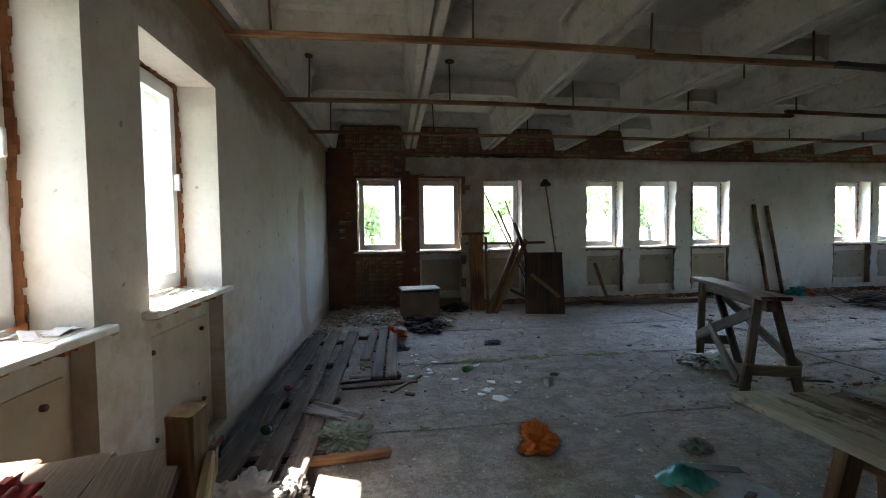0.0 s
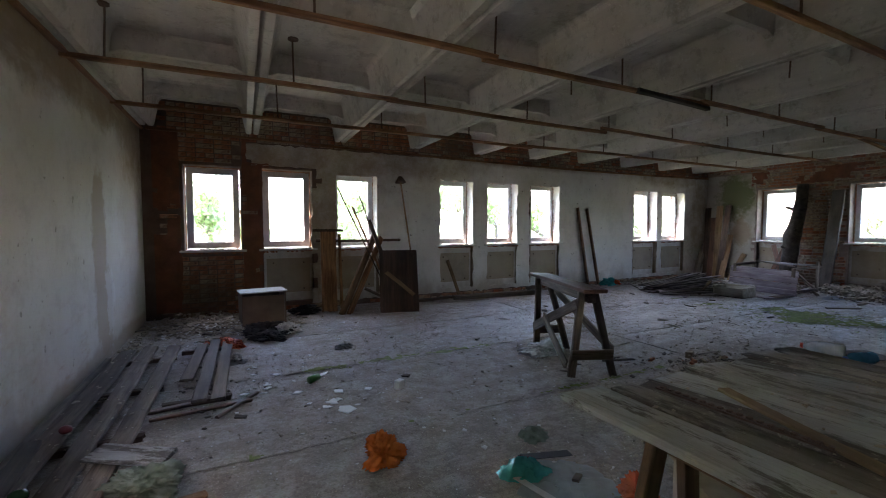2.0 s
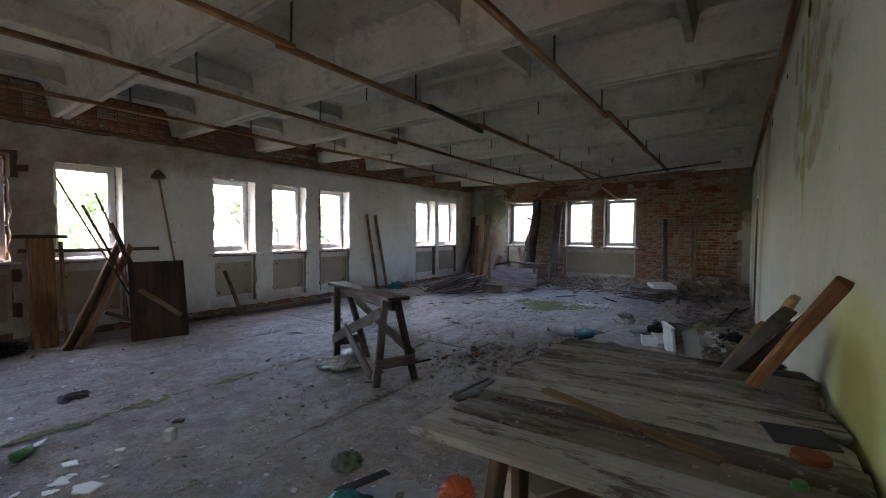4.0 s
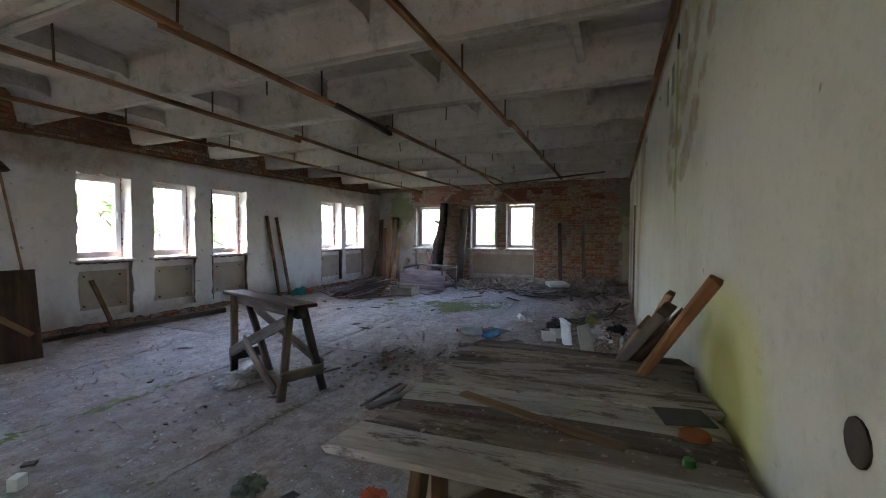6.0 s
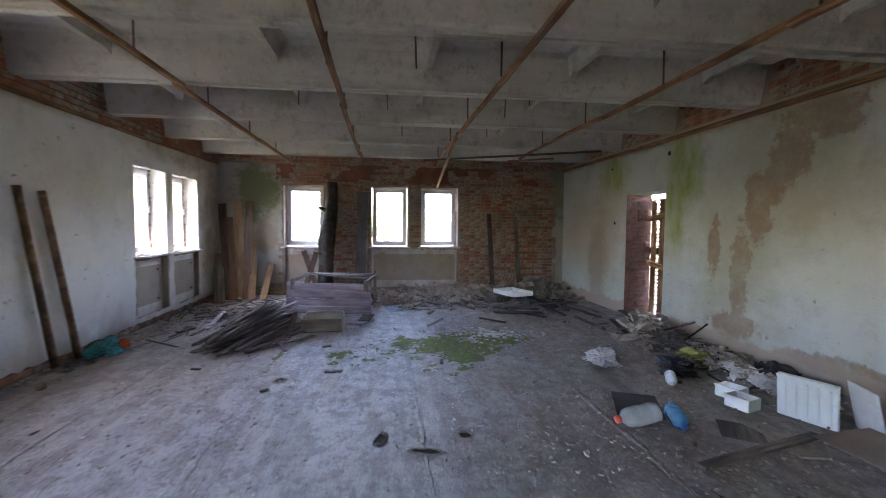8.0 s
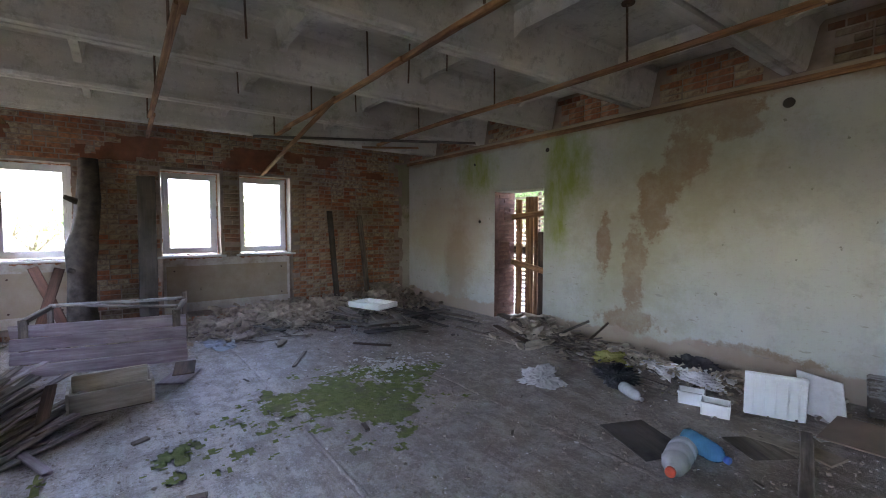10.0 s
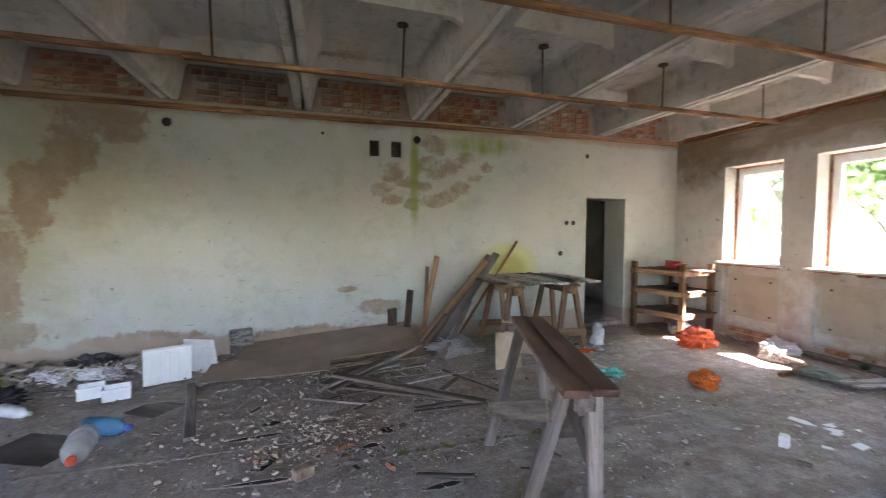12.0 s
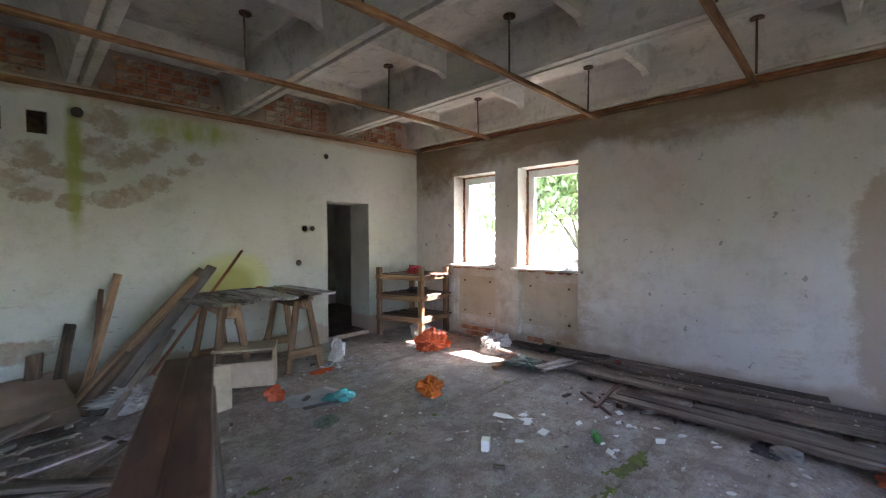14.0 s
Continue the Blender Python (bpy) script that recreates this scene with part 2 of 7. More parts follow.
def mint_wall_material():
    """The long wall with the two doors: peeled brown coat, green algae, damp base."""
    m, c, cloud, fine = plaster_material("mint_limewash", MINT, (0.405, 0.408, 0.355), (0.30, 0.27, 0.21))
    # damp, darker end beyond the boarded door
    c = m.mix(m.math("MULTIPLY", m.any(m.blot((13.2, 0, 1.5), (0.9, 9, 0.8), None, 0.4, 1.2, 0.8), m.blot((12.35, 0, 1.4), (0.5, 9, 0.9), None, 0.4, 1.4, 0.8)), 0.75), c, (0.37, 0.31, 0.23))
    # brownish stain round the peeling, deepened to paint in the wall's dimness there
    halo = m.any(m.blot((8.45, 0, 2.35), (0.8, 9, 0.9), None, 0.5, 1.6, 0.9), m.blot((9.15, 0, 1.0), (0.6, 9, 1.1), None, 0.5, 1.6, 0.9))
    c = m.mix(m.math("MULTIPLY", halo, 0.6), c, (0.29, 0.26, 0.155))
    peel = m.blots([
        ((8.16, 0, 2.80), (0.42, 9, 0.14)),
        ((8.45, 0, 2.42), (0.24, 9, 0.34)),
        ((8.80, 0, 1.86), (0.17, 9, 0.45)),
        ((9.03, 0, 1.08), (0.17, 9, 0.55)),
        ((9.45, 0, 1.38), (0.10, 9, 0.40)),
        ((9.12, 0, 0.36), (0.42, 9, 0.16)),
        ((7.7, 0, 0.22), (0.6, 9, 0.10)),
        ((6.0, 0, 0.16), (0.7, 9, 0.12)),
        ((5.45, 0, 0.75), (0.12, 9, 0.05)),
        ((5.0, 0, 0.50), (0.3, 9, 0.10)),
        ((7.95, 0, 2.62), (0.22, 9, 0.12)),
        ((8.62, 0, 2.1), (0.17, 9, 0.26)),
    ], 0.72, 3.0, 0.3)
    c = m.mix(m.math("MULTIPLY", peel, m.ramp(m.noise(4.5, 8, 0.75, None, (1, 1, 5)), 0.36, 0.56, 0.5, 0.95)), c, BROWN_COAT)
    c = m.mix(m.math("MULTIPLY", m.blot((12.6, 0, 0.9), (0.35, 9, 0.9), None, 0.5, 2.0, 0.7), 0.6), c, (0.27, 0.19, 0.13))
    scab = m.blots([((x, 0, z), (a, 9, b)) for x, z, a, b in (
        (4.42, 2.15, 0.13, 0.06), (4.22, 2.31, 0.16, 0.09), (4, 2.44, 0.17, 0.1), (3.79, 2.57, 0.15, 0.09), (4.27, 1.93, 0.15, 0.07), (4.06, 2.01, 0.16, 0.08), (3.85, 2.13, 0.15, 0.08), (3.59, 2.28, 0.12, 0.07),
        (3.45, 2.43, 0.09, 0.09), (4.99, 2.08, 0.14, 0.08), (4.78, 1.95, 0.17, 0.09), (4.62, 1.91, 0.13, 0.08), (4.62, 2.18, 0.15, 0.07), (4.85, 2.33, 0.16, 0.12), (4.27, 2.74, 0.22, 0.12), (4.37, 2.45, 0.15, 0.12))], 1.0, 3.2, 0.35)
    c = m.mix(m.math("MULTIPLY", scab, m.ramp(m.noise(6, 8, 0.75, None, (4, 1, 5)), 0.36, 0.56, 0.25, 0.9)), c, (0.255, 0.215, 0.15))
    algae = m.blots([
        ((10.06, 0, 2.5), (0.36, 9, 0.65)),
        ((10.26, 0, 1.9), (0.22, 9, 0.7)),
        ((12.05, 0, 2.6), (0.45, 9, 0.4)),
        ((4.535, 0, 2.3), (0.06, 9, 0.7)),
        ((3.5, 0, 2.78), (0.5, 9, 0.15)),
    ], 0.35, 2.4, 0.8)
    c = m.mix(m.math("MULTIPLY", algae, m.ramp(m.noise((5, 1, 1.6), 7, 0.7, None, (4, 8, 5)), 0.36, 0.6, 0.35, 0.95)), c, (0.22, 0.27, 0.06))
    ring = m.blot((3.07, 0, 1.02), (0.46, 9, 0.33), None, 0.06, 1.5, 0.35)
    c = m.mix(m.math("MULTIPLY", ring, 0.75), c, (0.42, 0.42, 0.16))
    core = m.blot((3.07, 0, 0.95), (0.26, 9, 0.24), None, 0.06, 1.5, 0.5)
    c = m.mix(m.math("MULTIPLY", core, 0.75), c, (0.27, 0.25, 0.06))
    # bare brown coat along the skirting
    sep = m.t.nodes.new("ShaderNodeSeparateXYZ")
    m.link(m.co, sep.inputs[0])
    foot = m.math("ADD", sep.outputs[2], m.math("MULTIPLY", m.noise(1.6, 8, 0.7), -0.5))
    c = m.mix(m.math("MULTIPLY", m.ramp(foot, 0.0, -0.04), 0.85), c, (0.34, 0.26, 0.20))
    top = m.math("ADD", sep.outputs[2], m.math("MULTIPLY", m.noise(2.2, 8, 0.7), 0.25))
    c = m.mix(m.math("MULTIPLY", m.ramp(top, 2.99, 3.06), 0.8), c, (0.32, 0.24, 0.17))
    scuff = m.math("MULTIPLY", m.ramp(m.noise((5, 1, 19), 4, 0.6, None, (3, 0, 2)), 0.64, 0.67), m.ramp(sep.outputs[2], 1.5, 0.7))
    c = m.mix(m.math("MULTIPLY", scuff, 0.5), c, (0.22, 0.2, 0.17))
    m.bump(m.math("ADD", fine, m.math("MULTIPLY", peel, -2.0)), 0.3, 0.006)
    return m.done(c)


def white_wall_material():
    """The wall with the two sunny windows: bluish white below, brown damp patches above."""
    m, c, cloud, fine = plaster_material("white_limewash", (0.56, 0.55, 0.53), (0.50, 0.475, 0.43), (0.36, 0.31, 0.25))
    sep = m.t.nodes.new("ShaderNodeSeparateXYZ")
    m.link(m.co, sep.inputs[0])
    n = m.noise(1.3, 8, 0.7, None, (0, 3, 1))
    top = m.math("ADD", sep.outputs[2], m.math("MULTIPLY", n, 0.9))
    c = m.mix(m.math("MULTIPLY", m.ramp(top, 3.0, 3.2), 0.9), c, (0.245, 0.195, 0.14))
    wipe = m.noise((1, 1.2, 6), 6, 0.6, None, (2, 2, 2))
    c = m.mix(m.math("MULTIPLY", m.math("MULTIPLY", m.ramp(top, 3.05, 3.2), m.ramp(wipe, 0.5, 0.6)), 0.8), c, (0.40, 0.35, 0.29))
    brown = m.blots([((0, 3.6, 2.95), (9, 1.6, 0.22)), ((0, 5.6, 2.95), (9, 1.6, 0.3)), ((0, 7.6, 2.7), (9, 0.8, 0.6)), ((0, 0.4, 2.7), (9, 0.6, 0.45))], 0.45, 2.2, 0.6)
    c = m.mix(m.math("MULTIPLY", brown, m.ramp(m.noise(4.2, 8, 0.75, None, (3, 1, 7)), 0.38, 0.58, 0.5, 0.95)), c, (0.225, 0.165, 0.105))
    foot = m.math("ADD", sep.outputs[2], m.math("MULTIPLY", m.noise(1.8, 6, 0.6), -0.35))
    c = m.mix(m.math("MULTIPLY", m.ramp(foot, 0.03, -0.05), 0.85), c, (0.36, 0.30, 0.25))
    wash = m.noise((1, 2.5, 9), 6, 0.65, None, (5, 2, 2))
    c = m.mix(m.math("MULTIPLY", m.math("MULTIPLY", m.ramp(wash, 0.56, 0.66), m.ramp(sep.outputs[2], 1.0, 0.3)), 0.55), c, (0.38, 0.28, 0.22))
    bare = m.any(
        m.blot((0, 5.66, 1.35), (9, 0.24, 0.75), None, 0.45, 2.2, 0.3),
        m.blot((0, 5.80, 0.6), (9, 0.34, 0.5), None, 0.45, 2.2, 0.3),
            )
    c = m.mix(m.math("MULTIPLY", bare, 0.85), c, (0.35, 0.28, 0.215))
    c = m.mix(m.math("MULTIPLY", m.blot((0, 6.0, 0.6), (9, 0.16, 0.4), None, 0.9, 4, 0.2), 0.5), c, (0.60, 0.60, 0.60))
    c = m.mix(m.math("MULTIPLY", m.blot((0, 7.1, 1.5), (9, 0.5, 1.4), None, 0.5, 1.5, 0.9), 0.45), c, (0.36, 0.29, 0.22))
    low = m.math("MULTIPLY", m.blot((0, 1.7, 0.4), (9, 2.0, 0.85), None, 0.5, 1.4, 0.6), m.ramp(m.noise(2.4, 9, 0.74, None, (4, 4, 4)), 0.4, 0.58))
    c = m.mix(m.math("MULTIPLY", low, 0.65), c, (0.36, 0.265, 0.18))
    splash = m.math("MULTIPLY", m.ramp(m.noise(14, 2, 0.5, None, (1, 1, 1)), 0.70, 0.73), m.blot((0, 3.95, 1.1), (9, 0.25, 0.35), None, 0.3, 3, 0.5))
    c = m.mix(splash, c, (0.2, 0.185, 0.165))
    m.bump(fine, 0.3, 0.006)
    return m.done(c)


def brick_material(name="old_brick", bias=0.0):
    m = Mat(name, 0.9)
    r = m.rand()
    hue = m.mix(m.ramp(r, 0.0, 0.55), (0.40, 0.125, 0.055), (0.47, 0.205, 0.10))
    where = m.t.nodes.new("ShaderNodeObjectInfo").outputs["Location"]
    zone = m.noise(0.9, 5, 0.6, where, (1, 4, 2))
    pale = m.math("ADD", r, m.ramp(zone, 0.35, 0.65, bias - 0.35, bias + 0.4))
    hue = m.mix(m.ramp(pale, 0.55, 0.7), hue, (0.46, 0.385, 0.265))
    n = m.noise(18, 8, 0.7)
    c = m.mix(m.ramp(n, 0.35, 0.65), hue, (0.17, 0.08, 0.05))
    c = m.mix(m.math("MULTIPLY", m.ramp(m.noise(6, 6, 0.6, None, (7, 7, 7)), 0.52, 0.66), 0.5), c, (0.36, 0.30, 0.23))
    c = m.mix(m.math("MULTIPLY", m.ramp(m.noise(0.7, 5, 0.6, where, (8, 1, 5)), 0.5, 0.62), 0.6), c, (0.10, 0.07, 0.05))
    m.bump(n, 0.6, 0.008)
    return m.done(c)


def brick_field_material(name="old_brick_field", bias=0.0):
    """The same bricks where they are joined into one mesh."""
    m = Mat(name, 0.9)
    r = m.island()
    hue = m.mix(m.ramp(r, 0.0, 0.55), (0.40, 0.125, 0.055), (0.47, 0.205, 0.10))
    zone = m.noise(0.9, 5, 0.6, None, (1, 4, 2))
    pale = m.math("ADD", r, m.ramp(zone, 0.35, 0.65, bias - 0.35, bias + 0.4))
    hue = m.mix(m.ramp(pale, 0.55, 0.7), hue, (0.46, 0.385, 0.265))
    n = m.noise(18, 8, 0.7)
    c = m.mix(m.ramp(n, 0.35, 0.65), hue, (0.17, 0.08, 0.05))
    c = m.mix(m.math("MULTIPLY", m.ramp(m.noise(1.6, 6, 0.6, None, (7, 7, 7)), 0.5, 0.66), 0.5), c, (0.36, 0.30, 0.23))
    c = m.mix(m.math("MULTIPLY", m.ramp(m.noise(0.7, 5, 0.6, None, (8, 1, 5)), 0.5, 0.62), 0.6), c, (0.10, 0.07, 0.05))
    m.bump(n, 0.6, 0.008)
    return m.done(c)


def ceiling_material():
    m = Mat("ribbed_concrete", 0.92)
    a = m.noise(0.9, 6, 0.6)
    form = m.noise((6, 0.6, 6), 5, 0.6)
    fine = m.noise(30, 5, 0.7)
    c = m.mix(m.ramp(a, 0.35, 0.68), (0.57, 0.55, 0.495), (0.41, 0.39, 0.345))
    c = m.mix(m.math("MULTIPLY", m.ramp(form, 0.48, 0.7), 0.4), c, (0.31, 0.29, 0.255))
    c = m.mix(m.math("MULTIPLY", m.blot((8.1, 3.4, 3.2), (0.5, 0.5, 1), None, 0.5, 2.0, 0.8), 0.6), c, (0.26, 0.29, 0.13))
    c = m.mix(m.math("MULTIPLY", m.ramp(m.noise(2.2, 8, 0.7, None, (3, 3, 3)), 0.56, 0.66), 0.45), c, (0.17, 0.155, 0.135))
    c = m.mix(m.math("MULTIPLY", m.ramp(m.noise(7, 9, 0.78, None, (5, 1, 3)), 0.53, 0.62), 0.45), c, (0.24, 0.22, 0.19))
    c = m.mix(m.math("MULTIPLY", m.ramp(m.noise(16, 6, 0.75, None, (2, 9, 3)), 0.58, 0.66), 0.4), c, (0.68, 0.66, 0.60))
    m.bump(m.math("ADD", form, fine), 0.5, 0.01)
    return m.done(c)


def moss_material():
    m = Mat("moss", 1.0)
    c = m.mix(m.ramp(m.noise(14, 6, 0.7), 0.35, 0.65), (0.09, 0.125, 0.025), (0.20, 0.225, 0.07))
    c = m.mix(m.math("MULTIPLY", m.ramp(m.noise(4, 5), 0.5, 0.65), 0.6), c, (0.13, 0.11, 0.08))
    m.bump(m.noise(70, 4), 0.8, 0.02)
    return m.done(c)


def leaf_material(name, a, b):
    m = Mat(name, 0.6)
    c = m.mix(m.island(), a, b)
    m.b.inputs["Transmission Weight"].default_value = 0.0
    out = m.t.nodes["Material Output"]
    tr = m.t.nodes.new("ShaderNodeBsdfTranslucent")
    m.link(c, tr.inputs["Color"])
    mix = m.t.nodes.new("ShaderNodeMixShader")
    mix.inputs[0].default_value = 0.35
    m.link(m.b.outputs[0], mix.inputs[1])
    m.link(tr.outputs[0], mix.inputs[2])
    m.link(mix.outputs[0], out.inputs["Surface"])
    return m.done(c)


def pane_material():
    m = Mat("window_glass", 0.05)
    out = m.t.nodes["Material Output"]
    clear = m.t.nodes.new("ShaderNodeBsdfTransparent")
    clear.inputs[0].default_value = (0.93, 0.96, 0.95, 1)
    gloss = m.t.nodes.new("ShaderNodeBsdfGlossy")
    gloss.inputs["Roughness"].default_value = 0.03
    mix = m.t.nodes.new("ShaderNodeMixShader")
    mix.inputs[0].default_value = 0.05
    m.link(clear.outputs[0], mix.inputs[1])
    m.link(gloss.outputs[0], mix.inputs[2])
    m.link(mix.outputs[0], out.inputs["Surface"])
    return m.m


def film_material(name, colour, opacity):
    """Thin wrinkled plastic that lets part of the light through."""
    m = Mat(name, 0.25)
    out = m.t.nodes["Material Output"]
    clear = m.t.nodes.new("ShaderNodeBsdfTransparent")
    clear.inputs[0].default_value = (*[min(1, v + 0.25) for v in colour], 1)
    mix = m.t.nodes.new("ShaderNodeMixShader")
    mix.inputs[0].default_value = opacity
    m.link(clear.outputs[0], mix.inputs[1])
    m.link(m.b.outputs[0], mix.inputs[2])
    m.link(mix.outputs[0], out.inputs["Surface"])
    m.b.inputs["Specular IOR Level"].default_value = 0.5
    m.bump(m.noise(25, 4), 0.3, 0.006)
    return m.done(m.mix(m.ramp(m.noise(6, 4), 0.35, 0.65), colour, tuple(v * 0.7 for v in colour)))


FLOOR = floor_material()
SOIL = soil_material()
MINT_WALL = mint_wall_material()
WHITE_WALL = white_wall_material()
B_PLASTER = far_wall_material("grey_limewash", (0.76, 0.76, 0.74), (0.68, 0.66, 0.61), (0.36, 0.31, 0.25))
def mossy_material():
    m, c, cloud, fine = plaster_material("mossy_plaster", (0.42, 0.40, 0.35), (0.34, 0.31, 0.24), (0.24, 0.22, 0.15))
    c = m.mix(m.math("MULTIPLY", m.blot((14.3, 7.1, 2.35), (9, 0.45, 0.6), None, 0.6, 2.5, 0.5), 0.85), c, (0.12, 0.14, 0.05))
    c = m.mix(m.math("MULTIPLY", m.blot((14.3, 6.95, 1.35), (9, 0.3, 0.4), None, 0.6, 2.5, 0.4), 0.7), c, (0.26, 0.19, 0.12))
    c = m.mix(m.math("MULTIPLY", m.blot((14.3, 0.0, 2.6), (9, 0.5, 0.8), None, 0.6, 2.5, 0.5), 0.7), c, (0.17, 0.17, 0.08))
    m.bump(fine, 0.4, 0.006)
    return m.done(c)


C_PLASTER = mossy_material()
PANEL_PLASTER = far_wall_material("niche_render", (0.46, 0.40, 0.31), (0.40, 0.34, 0.26), (0.32, 0.26, 0.19))
MORTAR = plain("lime_mortar", (0.27, 0.215, 0.175), 0.95, 0.25, 5.0, (0.2, 0.14, 0.11), 0.6, 0.4)
DARK_MORTAR = plain("sooty_mortar", (0.15, 0.10, 0.075), 0.95, 0.3, 4.0, (0.08, 0.055, 0.04), 0.6, 0.4)
BRICK = brick_material()
BRICK_FIELD = brick_field_material()
PALE_BRICK = brick_material("mixed_yellow_brick", 0.14)
PALE_BRICK_FIELD = brick_field_material("mixed_yellow_brick_field", 0.14)
RED_COAT = plain("red_brown_render", (0.20, 0.082, 0.047), 0.95, 0.35, 4.0, (0.11, 0.07, 0.05), 0.7, 0.5)
LOG_BARK = plain("dark_knotty_bark", (0.062, 0.050, 0.041), 0.95, 0.5, 9.0, (0.035, 0.028, 0.022), 0.8, 0.9)
CEILING = ceiling_material()
MOSS = moss_material()
PANE = pane_material()
OLD_WOOD = wood("weathered_timber", (0.29, 0.228, 0.178), (0.095, 0.072, 0.054), 0.25)
CRATE_WOOD = wood("pale_crate_board", (0.70, 0.66, 0.55), (0.45, 0.39, 0.30), 0.1)
SLAT_WOOD = wood("dark_grey_slat", (0.30, 0.26, 0.24), (0.09, 0.07, 0.065), 0.15)
ORANGE_WOOD = wood("orange_brown_board", (0.28, 0.125, 0.055), (0.14, 0.06, 0.03), 0.0)
RAIL_WOOD = wood("rusty_brown_batten", (0.41, 0.222, 0.108), (0.15, 0.07, 0.036), 0.0)
PLANK_WOOD = wood("dirty_floorboard", (0.185, 0.118, 0.078), (0.055, 0.034, 0.023), 0.05)
FLOORBOARD = wood("grey_brown_floorboard", (0.235, 0.182, 0.14), (0.085, 0.062, 0.046), 0.12)
RACK_WOOD = wood("brown_rack_timber", (0.33, 0.195, 0.10), (0.14, 0.075, 0.04), 0.08)
PINE = wood("sawn_pine", (0.46, 0.31, 0.17), (0.30, 0.18, 0.09), 0.1)
BROWN_WOOD = wood("brown_stained_wood", (0.19, 0.09, 0.055), (0.09, 0.045, 0.03), 0.08, 0.55)
DOOR_WOOD = wood("dark_red_brown_door", (0.10, 0.055, 0.038), (0.045, 0.026, 0.019), 0.05, 0.6)
DARK_WOOD = wood("charred_dark_wood", (0.10, 0.078, 0.06), (0.045, 0.036, 0.03), 0.25)
TABLE_WOOD = stained_board()
TABLE_PALE = stained_board("pale_grey_board", (0.44, 0.445, 0.43), (0.32, 0.31, 0.295), 0.535)
TABLE_BROWN = stained_board("brown_grey_board", (0.29, 0.255, 0.22), (0.19, 0.155, 0.125), 0.50)
TABLE_DARK = stained_board("rotten_dark_board", (0.22, 0.195, 0.175), (0.13, 0.105, 0.09), 0.45)
LILAC_WOOD = wood("lilac_painted_board", (0.55, 0.50, 0.52), (0.33, 0.24, 0.275), 0.4)
HARDBOARD = plain("brown_hardboard", (0.20, 0.138, 0.10), 0.5, 0.3, 2.2, (0.11, 0.08, 0.062), 0.7)
CHIPBOARD = plain("pale_chipboard", (0.42, 0.33, 0.235), 0.75, 0.12, 12.0, (0.2, 0.15, 0.11), 0.4)
PVC = plain("white_window_plastic", (0.74, 0.75, 0.75), 0.4, 0.05, 4.0, (0.35, 0.31, 0.26), 0.35, 0.05)
SILL = plain("chipped_white_sill", (0.62, 0.62, 0.59), 0.55, 0.08, 8.0, (0.35, 0.3, 0.25), 0.5)
FOAM = plain("aged_orange_foam", (0.30, 0.125, 0.055), 0.95, 0.35, 14.0, (0.2, 0.1, 0.06), 0.5, 0.6)
RUST = plain("rusty_iron", (0.10, 0.06, 0.042), 0.85, 0.35, 20.0, (0.04, 0.03, 0.025), 0.5, 0.4)
WHITE_PLASTIC = plain("white_enamel", (0.78, 0.79, 0.78), 0.35, 0.04, 4.0, (0.4, 0.37, 0.32), 0.3, 0.03)
RUBBLE = plain("broken_plaster", (0.35, 0.295, 0.235), 0.95, 0.3, 9.0, (0.16, 0.13, 0.105), 0.6, 0.5)
CHIPS = plain("white_plaster_chips", (0.60, 0.59, 0.57), 0.85, 0.15, 30.0, (0.3, 0.27, 0.24), 0.5, 0.2)
LITTER_WOOD = wood("wood_splinters", (0.20, 0.155, 0.12), (0.09, 0.07, 0.055), 0.35, 0.85, True)
BLACK = plain("black_film", (0.018, 0.018, 0.02), 0.35, 0.3, 10.0, (0.05, 0.05, 0.05), 0.3)
# near-black, painted as the shade inside floor pits and socket holes
DARK = plain("hole_shade", (0.035, 0.03, 0.026), 0.95)
CLOTH_WHITE = plain("dirty_white_cloth", (0.55, 0.54, 0.54), 0.95, 0.15, 9.0, (0.25, 0.22, 0.2), 0.5, 0.3)
CLOTH_GREEN = plain("grey_green_cloth", (0.17, 0.205, 0.165), 0.95, 0.25, 9.0, (0.12, 0.11, 0.08), 0.5, 0.3)
CLOTH_GREY = plain("grey_cement_sack", (0.29, 0.28, 0.265), 0.95, 0.25, 7.0, (0.22, 0.19, 0.16), 0.5, 0.4)
CLOTH_DARK = plain("dark_rag", (0.05, 0.045, 0.05), 0.95, 0.4, 9.0, (0.12, 0.1, 0.09), 0.5, 0.3)
ORANGE = film_material("orange_bag_film", (0.86, 0.21, 0.035), 0.8)
RED_BAG = film_material("red_orange_bag_film", (0.88, 0.17, 0.06), 0.8)
TEAL = film_material("teal_bag_film", (0.05, 0.42, 0.40), 0.9)
SACK_FILM = plain("grey_sack_film", (0.26, 0.28, 0.29), 0.35, 0.25, 5.0, (0.14, 0.13, 0.12), 0.5, 0.2)
CLEAR = film_material("clear_sheet_film", (0.80, 0.82, 0.83), 0.7)
YELLOW_BAG = film_material("yellow_green_bag_film", (0.42, 0.42, 0.14), 0.8)
BOTTLE = film_material("clear_bottle", (0.78, 0.80, 0.81), 0.55)
BLUE_BOTTLE = film_material("blue_bottle", (0.12, 0.42, 0.62), 0.55)
RED_CAP = plain("red_orange_cap", (0.62, 0.09, 0.04), 0.4)
BLUE_CAP = plain("blue_cap", (0.04, 0.13, 0.45), 0.4)
GREEN_CAN = plain("green_can", (0.05, 0.20, 0.05), 0.35)
JAR_GREEN = plain("dark_green_glass", (0.015, 0.05, 0.02), 0.2)
JAR_RED = plain("dark_red_paint", (0.16, 0.02, 0.02), 0.4)
